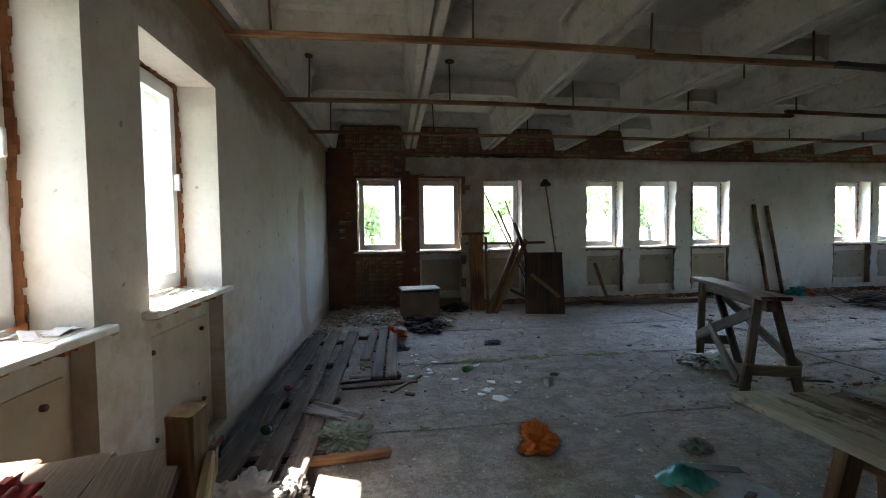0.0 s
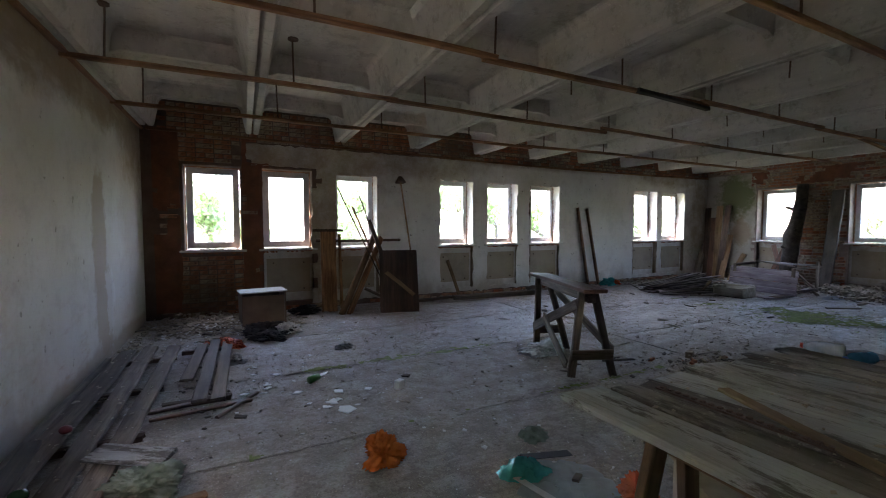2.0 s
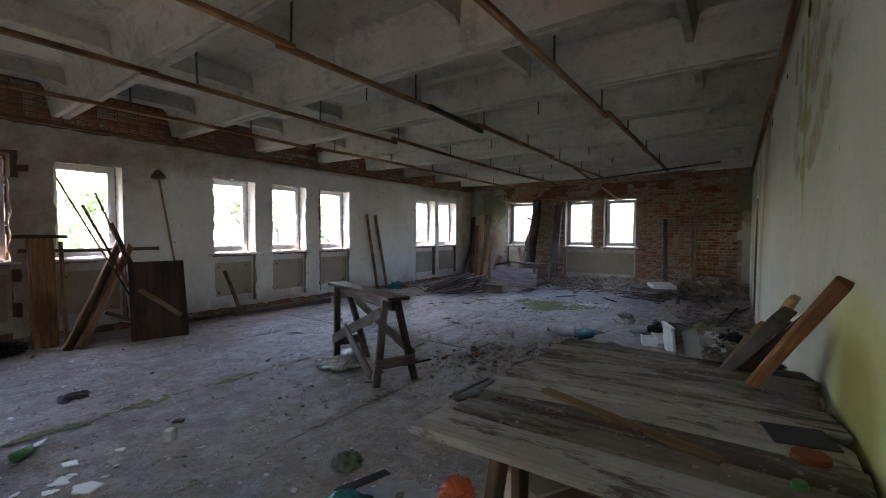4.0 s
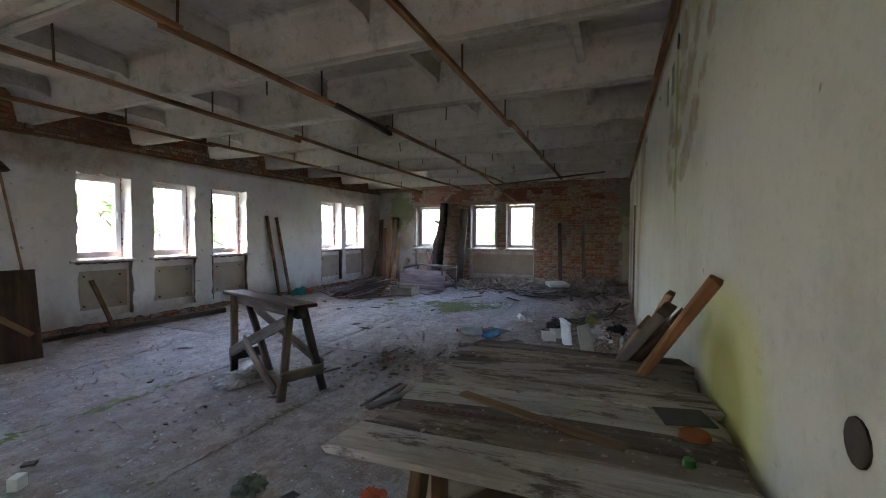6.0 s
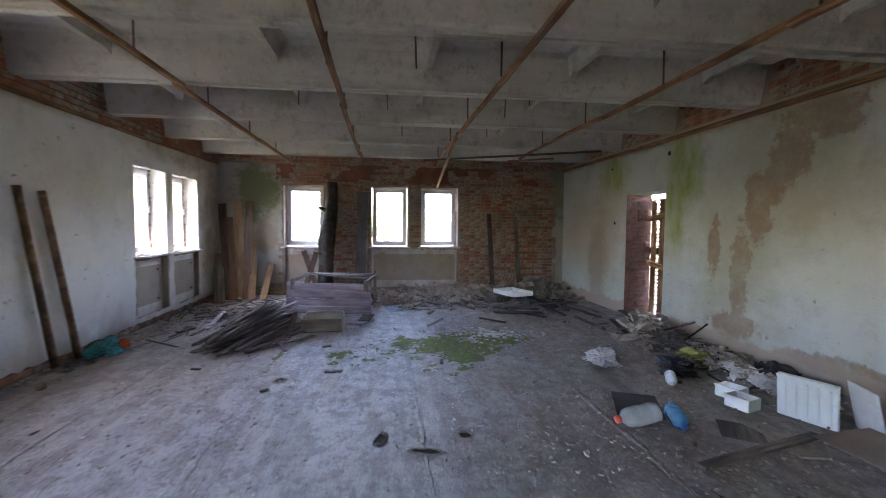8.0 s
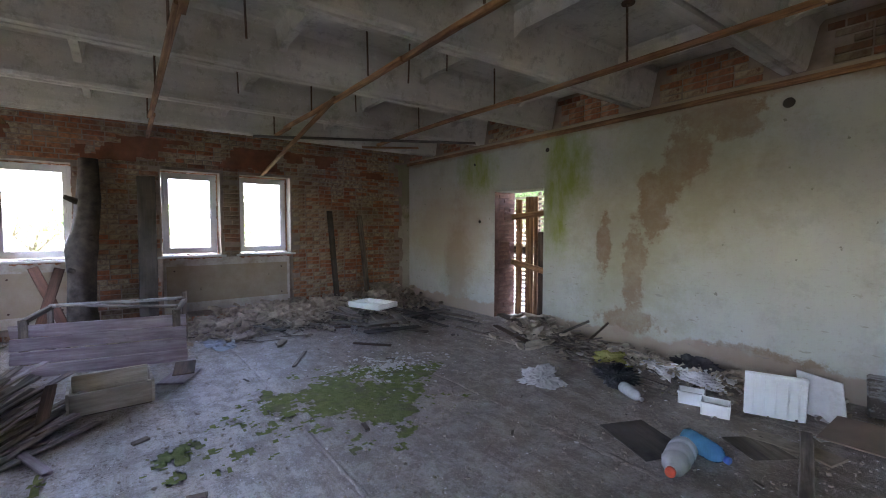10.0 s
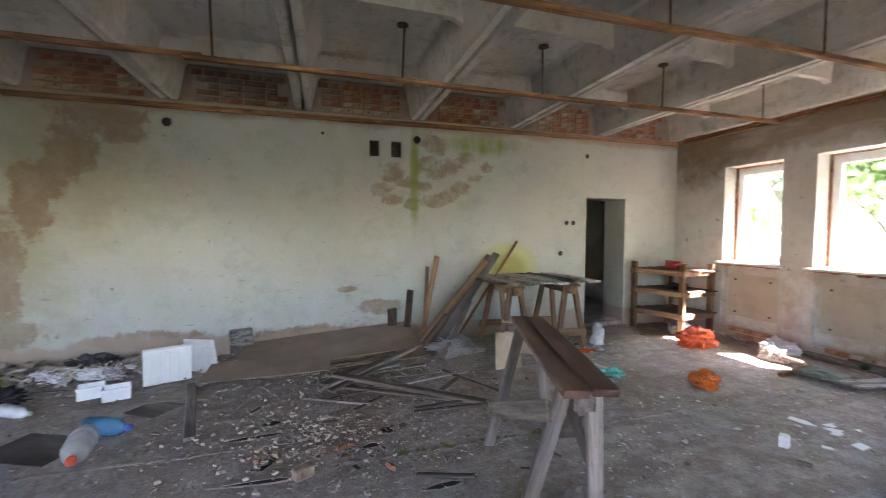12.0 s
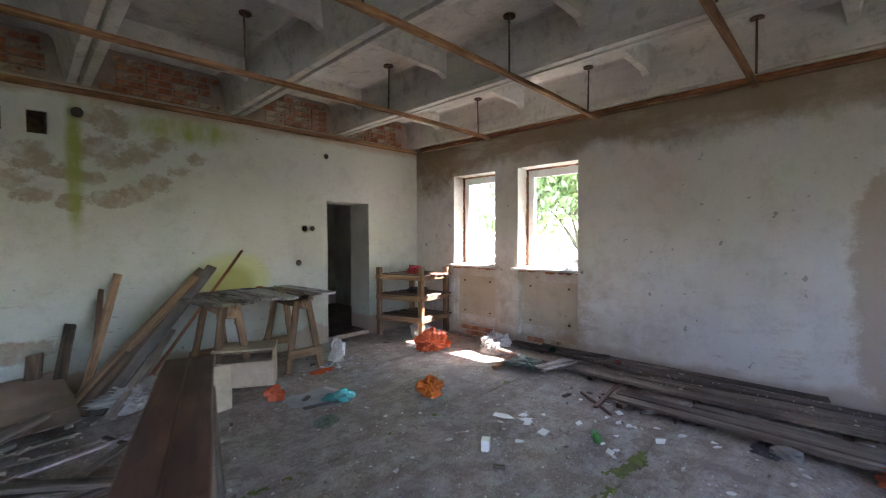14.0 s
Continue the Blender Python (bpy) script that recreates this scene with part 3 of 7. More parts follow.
DARK_BRICK = plain("brown_painted_brick", (0.11, 0.055, 0.04), 0.8, 0.4, 8.0, (0.05, 0.035, 0.03), 0.6, 0.5)
BARK = plain("grey_bark", (0.17, 0.145, 0.12), 0.95, 0.3, 14.0, (0.07, 0.06, 0.05), 0.6, 0.7)
LEAF = leaf_material("summer_leaf", (0.24, 0.37, 0.15), (0.40, 0.52, 0.29))
GRASS = plain("dry_meadow", (0.07, 0.073, 0.038), 0.95, 0.3, 1.5, (0.09, 0.08, 0.05), 0.6, 0.5)


# ---- building blocks ----
rng = random.Random(7)


def mesh_object(name, bm, material, smooth=False):
    data = bpy.data.meshes.new(name)
    bmesh.ops.recalc_face_normals(bm, faces=bm.faces[:])
    bm.to_mesh(data)
    bm.free()
    data.materials.append(material)
    if smooth:
        data.shade_smooth()
    return new(name, data)


def thing(name, label, category, at=(0, 0, 0), turn=0.0, group="", kind=""):
    """An Empty at the base of a thing, which its parts hang from."""
    ob = new(name)
    ob.empty_display_size = 0.05
    ob.matrix_basis = pose(*at, 0, 0, turn)
    return tagged(ob, label, category, group, kind)


def hang(ob, parent, m=None):
    """Make ob a part of parent, at the pose m in the world (or where it is)."""
    m = ob.matrix_basis.copy() if m is None else m
    up = parent
    base = parent.matrix_basis.copy()
    while up.parent:
        up = up.parent
        base = up.matrix_basis @ base
    ob.parent = parent
    ob.matrix_basis = base.inverted() @ m
    return ob


def part(name, bm, material, parent, label="", smooth=False):
    ob = hang(mesh_object(name, bm, material, smooth), parent)
    return tagged(ob, label)


def add_box(bm, x0, x1, y0, y1, z0, z1, m=None):
    vs = [bm.verts.new((x, y, z)) for x in (x0, x1) for y in (y0, y1) for z in (z0, z1)]
    for f in ((0, 1, 3, 2), (4, 6, 7, 5), (0, 4, 5, 1), (2, 3, 7, 6), (0, 2, 6, 4), (1, 5, 7, 3)):
        bm.faces.new([vs[i] for i in f])
    if m:
        for v in vs:
            v.co = m @ v.co
    return vs


def box_mesh(x0, x1, y0, y1, z0, z1, m=None, bevel=0.0):
    bm = bmesh.new()
    add_box(bm, x0, x1, y0, y1, z0, z1, m)
    if bevel:
        bmesh.ops.bevel(bm, geom=bm.edges[:], offset=bevel, segments=1, affect="EDGES")
    return bm


def along(p0, p1, up=(0, 0, 1)):
    """A pose midway from p0 to p1 whose x runs along the line and whose z leans to up."""
    p0, p1 = Vector(p0), Vector(p1)
    x = (p1 - p0).normalized()
    z = Vector(up)
    z = (z - x * z.dot(x))
    z = z.normalized() if z.length > 1e-4 else x.orthogonal().normalized()
    y = z.cross(x)
    m = Matrix((x, y, z)).transposed().to_4x4()
    m.translation = (p0 + p1) / 2
    return m


def plank_bmesh(length, width, thick, r, wear=1.0):
    """A board along x with chamfered, slightly wavering edges and uneven ends."""
    bm = bmesh.new()
    n = max(2, int(length / 0.28))
    c = min(0.006, thick * 0.25, width * 0.25)
    w, t = width / 2, thick / 2
    ring = [(-w + c, -t), (w - c, -t), (w, -t + c), (w, t - c), (w - c, t), (-w + c, t), (-w, t - c), (-w, -t + c)]
    rows = []
    a, b = r.uniform(-1, 1), r.uniform(-1, 1)
    for i in range(n + 1):
        s = i / n
        x = (s - 0.5) * length
        bow = 0.006 * wear * length * (a * math.sin(3.1 * s + b))
        dy, dz = r.uniform(-1, 1) * 0.003 * wear, bow + r.uniform(-1, 1) * 0.0015 * wear
        k = 1 + r.uniform(-1, 1) * 0.02 * wear
        ends = i in (0, n)
        rows.append([bm.verts.new((x + (r.uniform(-1, 1) * 0.012 * wear if ends else 0), y * k + dy, z + dz)) for y, z in ring])
    for p, q in zip(rows, rows[1:]):
        for j in range(8):
            bm.faces.new((p[j], p[(j + 1) % 8], q[(j + 1) % 8], q[j]))
    bm.faces.new(rows[0][::-1])
    bm.faces.new(rows[-1])
    return bm


def plank(name, p0, p1, width, thick, material, parent=None, up=(0, 0, 1), label="", category="", group="", wear=1.0):
    length = (Vector(p1) - Vector(p0)).length
    ob = mesh_object(name, plank_bmesh(length, width, thick, rng, wear), material)
    m = along(p0, p1, up)
    if parent:
        hang(ob, parent, m)
        return tagged(ob, label)
    ob.matrix_basis = m
    return tagged(ob, label, category, group)


def rod_bmesh(p0, p1, radius, sides=8, r1=None):
    bm = bmesh.new()
    m = along(p0, p1)
    half = (Vector(p1) - Vector(p0)).length / 2
    rings = []
    for x, rad in ((-half, radius), (half, radius if r1 is None else r1)):
        rings.append([bm.verts.new(m @ Vector((x, rad * math.cos(k * math.tau / sides), rad * math.sin(k * math.tau / sides)))) for k in range(sides)])
    for k in range(sides):
        bm.faces.new((rings[0][k], rings[0][(k + 1) % sides], rings[1][(k + 1) % sides], rings[1][k]))
    bm.faces.new(rings[0][::-1])
    bm.faces.new(rings[1])
    return bm


def crumple(name, at, size, material, parent=None, seed=0, rough=0.45, turn=0.0, flat=0.0, levels=24, label="", category="", group=""):
    """A crumpled film or cloth lying on the ground: a folded sheet with many creases."""
    bm = bmesh.new()
    bmesh.ops.create_grid(bm, x_segments=levels, y_segments=levels, size=0.5)
    off = Vector((seed * 7.3, seed * 3.1, seed * 1.7))
    for v in bm.verts:
        p = v.co.copy()
        ang = math.atan2(p.y, p.x)
        rad = max(abs(p.x), abs(p.y)) * 2
        edge = 1 + 0.35 * noise.noise(Vector((math.cos(ang) * 1.7, math.sin(ang) * 1.7, 0)) + off)
        q = Vector((math.cos(ang), math.sin(ang), 0)) * rad * 0.5 * edge
        h = noise.noise(p * 5 + off) * 0.5 + abs(noise.noise(p * 9 + off * 2)) * 0.7 + noise.noise(p * 20 + off) * 0.22
        dome = max(0.0, 1 - rad**2)
        q += Vector((noise.noise(p * 7 + off * 3), noise.noise(p * 7 - off * 3), 0)) * 0.09 * rough * 2
        z = max(0.0, dome * (0.35 + rough * h)) * (1 - flat) + 0.05 * flat * max(0, h + 0.4)
        v.co = Vector((q.x * size[0], q.y * size[1], z * size[2] + 0.004))
    ob = mesh_object(name, bm, material, True)
    m = pose(*at, 0, 0, turn)
    if parent:
        return tagged(hang(ob, parent, m), label)
    ob.matrix_basis = m
    return tagged(ob, label, category, group)


def plank_between(p0, p1, width, thick):
    """A flat strip from one point to another."""
    p0, p1 = Vector(p0), Vector(p1)
    bm = plank_bmesh((p1 - p0).length, width, thick, random.Random(5), 1.5)
    bm.transform(along(p0, p1, (0, 0, 1)))
    return bm


def bundle(name, at, size, material, seed=0, turn=0.0, label="", category="", group=""):
    """A crumpled bag or rag: a squashed ball pulled into folds and creases."""
    bm = bmesh.new()
    bmesh.ops.create_icosphere(bm, subdivisions=5, radius=1.0)
    off = Vector((seed * 5.3, seed * 2.9, seed * 4.1))
    for v in bm.verts:
        p = v.co.copy()
        r = 0.86 + 0.42 * noise.noise(p * 1.3 + off)
        w = p + Vector((noise.noise(p * 2 + off), noise.noise(p * 2 - off), noise.noise(p * 2 + off * 3))) * 0.5
        r -= 0.30 * abs(noise.noise(w * 2.2 + off * 2)) + 0.34 * abs(noise.noise(w * 4.2 - off)) + 0.30 * abs(noise.noise(w * 7.5 + off)) + 0.14 * abs(noise.noise(w * 15 + off))
        q = p * r
        skirt = 1 + 0.35 * max(0.0, -p.z)
        z = q.z * 0.75 + 0.28 if q.z > -0.35 else 0.02 + 0.02 * noise.noise(p * 9)
        v.co = Vector((q.x * size[0] * 0.60 * skirt, q.y * size[1] * 0.60 * skirt, max(0.004, z) * size[2] * 1.05))
    ob = mesh_object(name, bm, material, True)
    ob.matrix_basis = pose(*at, 0, 0, turn)
    return tagged(ob, label, category, group)


def relief(name, place, us, vs, depth, thick, material, kind="structure", label=""):
    """A wall of rectangular cells. place(u, v, d) gives the point at width u, height v and depth d behind the face;
    depth(u, v) gives how far each cell is set back, or None where an opening goes right through."""
    bm = bmesh.new()
    cache = {}

    def vert(u, v, d):
        key = (round(u, 4), round(v, 4), round(d, 4))
        if key not in cache:
            cache[key] = bm.verts.new(place(u, v, d))
        return cache[key]

    def quad(*pts):
        ids = [vert(*p) for p in pts]
        if len(set(ids)) == 4:
            bm.faces.new(ids)

    us, vs = sorted(set(us)), sorted(set(vs))
    cell = {}
    for i in range(len(us) - 1):
        for j in range(len(vs) - 1):
            cell[i, j] = depth((us[i] + us[i + 1]) / 2, (vs[j] + vs[j + 1]) / 2)
    for (i, j), d in cell.items():
        u0, u1, v0, v1 = us[i], us[i + 1], vs[j], vs[j + 1]
        if d is not None:
            quad((u0, v0, d), (u1, v0, d), (u1, v1, d), (u0, v1, d))
            quad((u0, v0, thick), (u0, v1, thick), (u1, v1, thick), (u1, v0, thick))
        here = thick if d is None else d
        for di, dj, a, b in ((1, 0, (u1, v0), (u1, v1)), (0, 1, (u0, v1), (u1, v1))):
            if (i + di, j + dj) in cell:
                e = cell[i + di, j + dj]
                e = thick if e is None else e
                if abs(e - here) > 1e-4:
                    quad((*a, here), (*b, here), (*b, e), (*a, e))
    ob = mesh_object(name, bm, material)
    return tagged(ob, label, "", "", kind)


# ---- the hall: plan ----
XC, YB, YD = 14.36, 7.94, -0.11
SOFFIT, SLAB = 3.06, 3.49
SILL_Z, HEAD_Z = 1.10, 2.50
TOP = 3.75


def wall_a_x(y):
    """The sunny wall runs slightly askew."""
    return -0.045 + 0.019 * y


B_WINDOWS = [(0.66, 1.50), (1.84, 2.68), (3.07, 3.91), (5.23, 6.08), (6.43, 7.29), (7.65, 8.55), (11.14, 12.09), (12.29, 13.31)]
C_WINDOWS = [(2.54, 3.42), (3.73, 4.58), (5.66, 6.54)]
A_WINDOWS = [(0.79, 1.62), (2.02, 2.93)]
DOOR_2 = (1.00, 1.745, 2.065)
DOOR_1 = (10.49, 11.57, 2.19)
VENTS = [(4.72, 4.86), (5.02, 5.15)]
VENT_Z = (2.525, 2.735)
NICHE = 0.10


def cuts(windows):
    out = []
    for a, b in windows:
        out += [a, b]
    return out


def window_depth(windows, niches, foot=0.14):
    def depth(u, v):
        for k, (a, b) in enumerate(windows):
            if a < u < b:
                if SILL_Z < v < HEAD_Z:
                    return None
                if k in niches and foot < v < SILL_Z - 0.04:
                    return NICHE
        return 0.0
    return depth


wall_b = relief(
    "wall_north", lambda u, v, d: (u, YB + d, v), [-0.6, XC + 0.6] + cuts(B_WINDOWS), [-0.1, 0.14, SILL_Z - 0.04, SILL_Z, HEAD_Z, TOP],
    window_depth(B_WINDOWS, {1, 2, 3, 4, 5, 6, 7}), 0.5, DARK_MORTAR, label="long window wall of red brick with limewash")
wall_c = relief(
    "wall_east", lambda u, v, d: (XC + d, u, v), [YD - 0.5, YB] + cuts(C_WINDOWS) + [2.54, 4.58], [-0.1, 0.14, SILL_Z - 0.04, SILL_Z, HEAD_Z, TOP],
    lambda u, v: NICHE if 2.54 < u < 4.58 and 0.14 < v < SILL_Z - 0.04 else window_depth(C_WINDOWS, {2})(u, v), 0.5, MORTAR, label="end wall of bare brick with three windows")
wall_a = relief(
    "wall_west", lambda u, v, d: (wall_a_x(u) - d, u, v), [YD - 0.5, YB] + cuts(A_WINDOWS), [-0.1, 0.14, SILL_Z - 0.04, SILL_Z, HEAD_Z, TOP],
    window_depth(A_WINDOWS, {0, 1}), 0.5, WHITE_WALL, label="whitewashed wall with two sunny windows")


def depth_d(u, v):
    if DOOR_2[0] < u < DOOR_2[1] and v < DOOR_2[2]:
        return None
    if DOOR_1[0] < u < DOOR_1[1] and v < DOOR_1[2]:
        return None
    if any(a < u < b for a, b in VENTS) and VENT_Z[0] < v < VENT_Z[1]:
        return 0.22
    if v > SOFFIT - 0.02:
        return 0.05
    return 0.0


wall_d = relief(
    "wall_south", lambda u, v, d: (u, YD - d, v), [wall_a_x(0) - 0.6, XC, *DOOR_2[:2], *DOOR_1[:2]] + cuts(VENTS),
    [-0.1, DOOR_2[2], DOOR_1[2], *VENT_Z, SOFFIT - 0.02, TOP], depth_d, 0.5, MINT_WALL, label="long mint limewashed wall with peeled plaster")

# floor: a bed with cast strips on it, parted by joints
bm = bmesh.new()
add_box(bm, -0.6, XC + 0.5, -3.6, YB + 0.5, -0.3, -0.016)
floor_bed = tagged(mesh_object("floor", bm, FLOOR), "dusty broken concrete floor with mossy joints", "", "", "structure")


def floor_strip(x0, x1, y0, y1, seed):
    bm = bmesh.new()
    nx, ny = max(2, int((x1 - x0) / 0.16)), max(2, int((y1 - y0) / 0.16))
    g = {}
    for i in range(nx + 1):
        for j in range(ny + 1):
            x, y = x0 + (x1 - x0) * i / nx, y0 + (y1 - y0) * j / ny
            p = Vector((x, y, seed))
            rim = 0.012 * noise.noise(p * 3)
            dx = rim if i in (0, nx) else 0
            dy = rim if j in (0, ny) else 0
            z = 0.006 * noise.noise(p * 0.8) + 0.005 * noise.noise(p * 3.1) - 0.003
            if j in (0, ny) or i in (0, nx):
                z -= 0.005
            g[i, j] = bm.verts.new((x + dx, y + dy, z))
    for i in range(nx):
        for j in range(ny):
            bm.faces.new((g[i, j], g[i + 1, j], g[i + 1, j + 1], g[i, j + 1]))
    rim = [e for e in bm.edges if e.is_boundary]
    low = bmesh.ops.extrude_edge_only(bm, edges=rim)["geom"]
    for v in low:
        if isinstance(v, bmesh.types.BMVert):
            v.co.z = -0.03
    return part("slab", bm, FLOOR, floor_bed)


for x0, x1, lines in ((0.0, 6.02, (-0.5, 1.28, 2.83, 4.38, 5.9, 7.3, 8.1)), (6.04, XC + 0.02, (-0.5, 0.9, 2.43, 3.99, 5.55, 6.77, 8.1))):
    for k, (y0, y1) in enumerate(zip(lines, lines[1:])):
        floor_strip(x0, x1, y0 + 0.006, y1 - 0.006, k * 3.3 + x0)

# ceiling: ribbed panels side by side
RIBS = [0.20 + 1.5 * k for k in range(10)]
CROSS_RIBS = (0.60, 2.20, 3.80, 5.40, 7.00)


def rib_x(r, y):
    """The panels lie slightly out of square with the window wall."""
    return r - 0.027 * (YB - y)


def ceiling_mesh():
    bm = bmesh.new()
    add_box(bm, -0.6, XC + 0.6, YD - 0.5, YB + 0.5, SLAB, SLAB + 0.12)
    y0, y1 = YD - 0.04, YB + 0.02
    rows = 24
    for x in RIBS:
        for s in (-1, 1):
            # each panel's side rib stands a finger's width off its neighbour, with a worn lower edge
            rings = []
            for k in range(rows + 1):
                y = y0 + (y1 - y0) * k / rows
                c = rib_x(x, y)
                w = 0.006 * noise.noise((y * 2.1, x, s))
                chip = 0.02 * max(0.0, noise.noise((y * 3.3, x * 2, s * 5)) - 0.15)
                prof = ((0.012 + chip, SOFFIT + 0.02), (0.022 + chip, SOFFIT + w), (0.090 + w, SOFFIT + w), (0.105, SOFFIT + 0.03), (0.175, SLAB - 0.05), (0.20, SLAB - 0.015), (0.24, SLAB + 0.01), (0.012, SLAB + 0.01))
                rings.append([bm.verts.new((c + s * d, y, z)) for d, z in prof])
            n = len(rings[0])
            for p, q in zip(rings, rings[1:]):
                for k in range(n):
                    bm.faces.new((p[k], p[(k + 1) % n], q[(k + 1) % n], q[k]))
            bm.faces.new(rings[0][::-1])
            bm.faces.new(rings[-1])
    # cross ribs of the panels, deep and tapered, with haunches that run into the side ribs
    for r in RIBS[:-1]:
        for y in CROSS_RIBS:
            a, b = rib_x(r, y) + 0.11, rib_x(r, y) + 1.39
            low = SLAB - 0.19
            vs = []
            for t, drop in ((0.0, 0.05), (0.05, 0.03), (0.10, 0.0), (0.5, 0.0), (0.90, 0.0), (0.95, 0.03), (1.0, 0.05)):
                xx = a + (b - a) * t
                z = low - drop
                vs.append([bm.verts.new(p) for p in ((xx, y - 0.035, z), (xx, y + 0.035, z), (xx, y + 0.075, SLAB - 0.03), (xx, y + 0.13, SLAB + 0.01), (xx, y - 0.13, SLAB + 0.01), (xx, y - 0.075, SLAB - 0.03))])
            for p, q in zip(vs, vs[1:]):
                for k in range(6):
                    bm.faces.new((p[k], p[(k + 1) % 6], q[(k + 1) % 6], q[k]))
    return mesh_object("ceiling", bm, CEILING)


tagged(ceiling_mesh(), "grey ribbed concrete ceiling panels with dark joints", "", "", "structure")
# unseen roof added over the panels; it keeps the joints dark
tagged(mesh_object("roof", box_mesh(-0.7, XC + 0.7, -3.7, YB + 0.6, SLAB + 0.14, SLAB + 0.4), MORTAR), "unseen flat roof added to keep the ceiling joints dark", "", "", "structure")

# corridor behind the open doorway
bm = bmesh.new()
add_box(bm, -0.6, 4.2, -3.5, -3.3, -0.1, TOP)
add_box(bm, 4.0, 4.2, -3.3, YD - 0.5, -0.1, TOP)
add_box(bm, -0.6, -0.4, -3.3, YD - 0.5, -0.1, TOP)
tagged(mesh_object("wall_corridor", bm, B_PLASTER), "dim corridor walls behind the doorway", "", "", "structure")
tagged(mesh_object("ceiling_corridor", box_mesh(-0.6, 4.2, -3.5, YD - 0.5, 2.9, 3.05), CEILING), "dim corridor ceiling", "", "", "structure")
tagged(mesh_object("step", box_mesh(DOOR_2[0], DOOR_2[1], YD - 0.5, YD - 0.02, -0.05, 0.06, None, 0.008), FLOOR), "worn concrete door threshold", "", "", "structure")

# outer ground and its meadow
bm = bmesh.new()
bmesh.ops.create_grid(bm, x_segments=60, y_segments=60, size=400)
for v in bm.verts:
    far = max(abs(v.co.x), abs(v.co.y))
    v.co.z = -0.75 + (0.0 if far < 25 else 2.0 * noise.noise(v.co * 0.01))
tagged(mesh_object("ground", bm, GRASS), "summer meadow round the building", "", "", "structure")


# ---- windows ----
def window(number, centre, width, turn, label):
    """A white plastic window set back in its reveal: frame, sash, pane, foam joint and inner sill.
    Local axes: x across, y outwards, z up from the sill."""
    h = HEAD_Z - SILL_Z
    root = tagged(new("window_%d" % number), label, "", "", "structure")
    root.matrix_basis = pose(*centre, 0, 0, turn)
    base = root.matrix_basis
    w = width / 2
    o = 0.26

    def bar(name, x0, x1, y0, y1, z0, z1, mat, parent=root, bevel=0.006):
        return hang(mesh_object(name, box_mesh(x0, x1, y0, y1, z0, z1, None, bevel), mat), parent, base)

    # outer frame
    bm = bmesh.new()
    f = 0.055
    for b in ((-w + 0.02, -w + 0.02 + f, 0.02, h - 0.02), (w - 0.02 - f, w - 0.02, 0.02, h - 0.02), (-w + 0.02 + f, w - 0.02 - f, 0.02, 0.02 + f), (-w + 0.02 + f, w - 0.02 - f, h - 0.02 - f, h - 0.02)):
        add_box(bm, b[0], b[1], o, o + 0.065, b[2], b[3])
    hang(mesh_object("window_frame", bm, PVC), root, base)
    # sash
    bm = bmesh.new()
    a, s, t = w - 0.02 - f + 0.012, 0.06, 0.02 + f - 0.012
    for b in ((-a, -a + s, t, h - t), (a - s, a, t, h - t), (-a + s, a - s, t, t + s), (-a + s, a - s, h - t - s, h - t)):
        add_box(bm, b[0], b[1], o - 0.022, o + 0.045, b[2], b[3])
    sash = hang(mesh_object("sash", bm, PVC), root, base)
    bar("handle", a - s + 0.018, a - s + 0.042, o - 0.055, o - 0.02, h * 0.48, h * 0.48 + 0.11, PVC, sash, 0.004)
    pane = bar("pane", -a + s, a - s, o + 0.004, o + 0.01, t + s, h - t - s, PANE, root, 0.0)
    pane.visible_shadow = False
    # ragged foam between frame and masonry
    for side in (-1, 1, 0):
        bm = bmesh.new()
        n = 40
        length = h if side else 2 * w
        for k in range(n):
            c = length * (k + 0.5) / n
            d = 0.006 + rng.random() ** 2 * 0.02
            e = length / n * 0.56
            if side:
                add_box(bm, side * w - d, side * w + d, o - 0.015 - rng.random() * 0.02, o + 0.05, c - e, c + e)
            else:
                add_box(bm, -w + c - e, -w + c + e, o - 0.01 - rng.random() * 0.02, o + 0.05, h - d, h + 0.01)
        hang(mesh_object("foam", bm, FOAM), root, base)
    # sill board
    bm = plank_bmesh(width + 0.14, 0.34, 0.035, rng, 0.3)
    sill = hang(mesh_object("window_sill", bm, SILL), root, base @ pose(0, 0.11, -0.018))
    # mortar bed under it
    bm = bmesh.new()
    for k in range(34):
        x = -w + width * (k + 0.5) / 34
        e = rng.random()
        add_box(bm, x - width / 60, x + width / 60, -0.012 - e * 0.012, 0.1, -0.041 - rng.random() ** 2 * 0.03, -0.036)
    hang(mesh_object("sill_bed", bm, FOAM), root, base)
    # flakes and glass left on the sill
    bm = bmesh.new()
    for k in range(16):
        sx = rng.uniform(0.01, 0.05)
        m = pose(rng.uniform(-w + 0.05, w - 0.05), rng.uniform(0.0, 0.2), 0.006 + rng.random() * 0.012, rng.uniform(-25, 25), rng.uniform(-25, 25), rng.uniform(0, 180))
        add_box(bm, -sx, sx, -sx * 0.6, sx * 0.6, -0.003, 0.003, m)
    hang(mesh_object("flakes", bm, CHIPS), root, base)
    return root


number = 1
for a, b in B_WINDOWS:
    window(number, ((a + b) / 2, YB, SILL_Z), b - a, 0, "white plastic window with a chipped sill in brick")
    number += 1
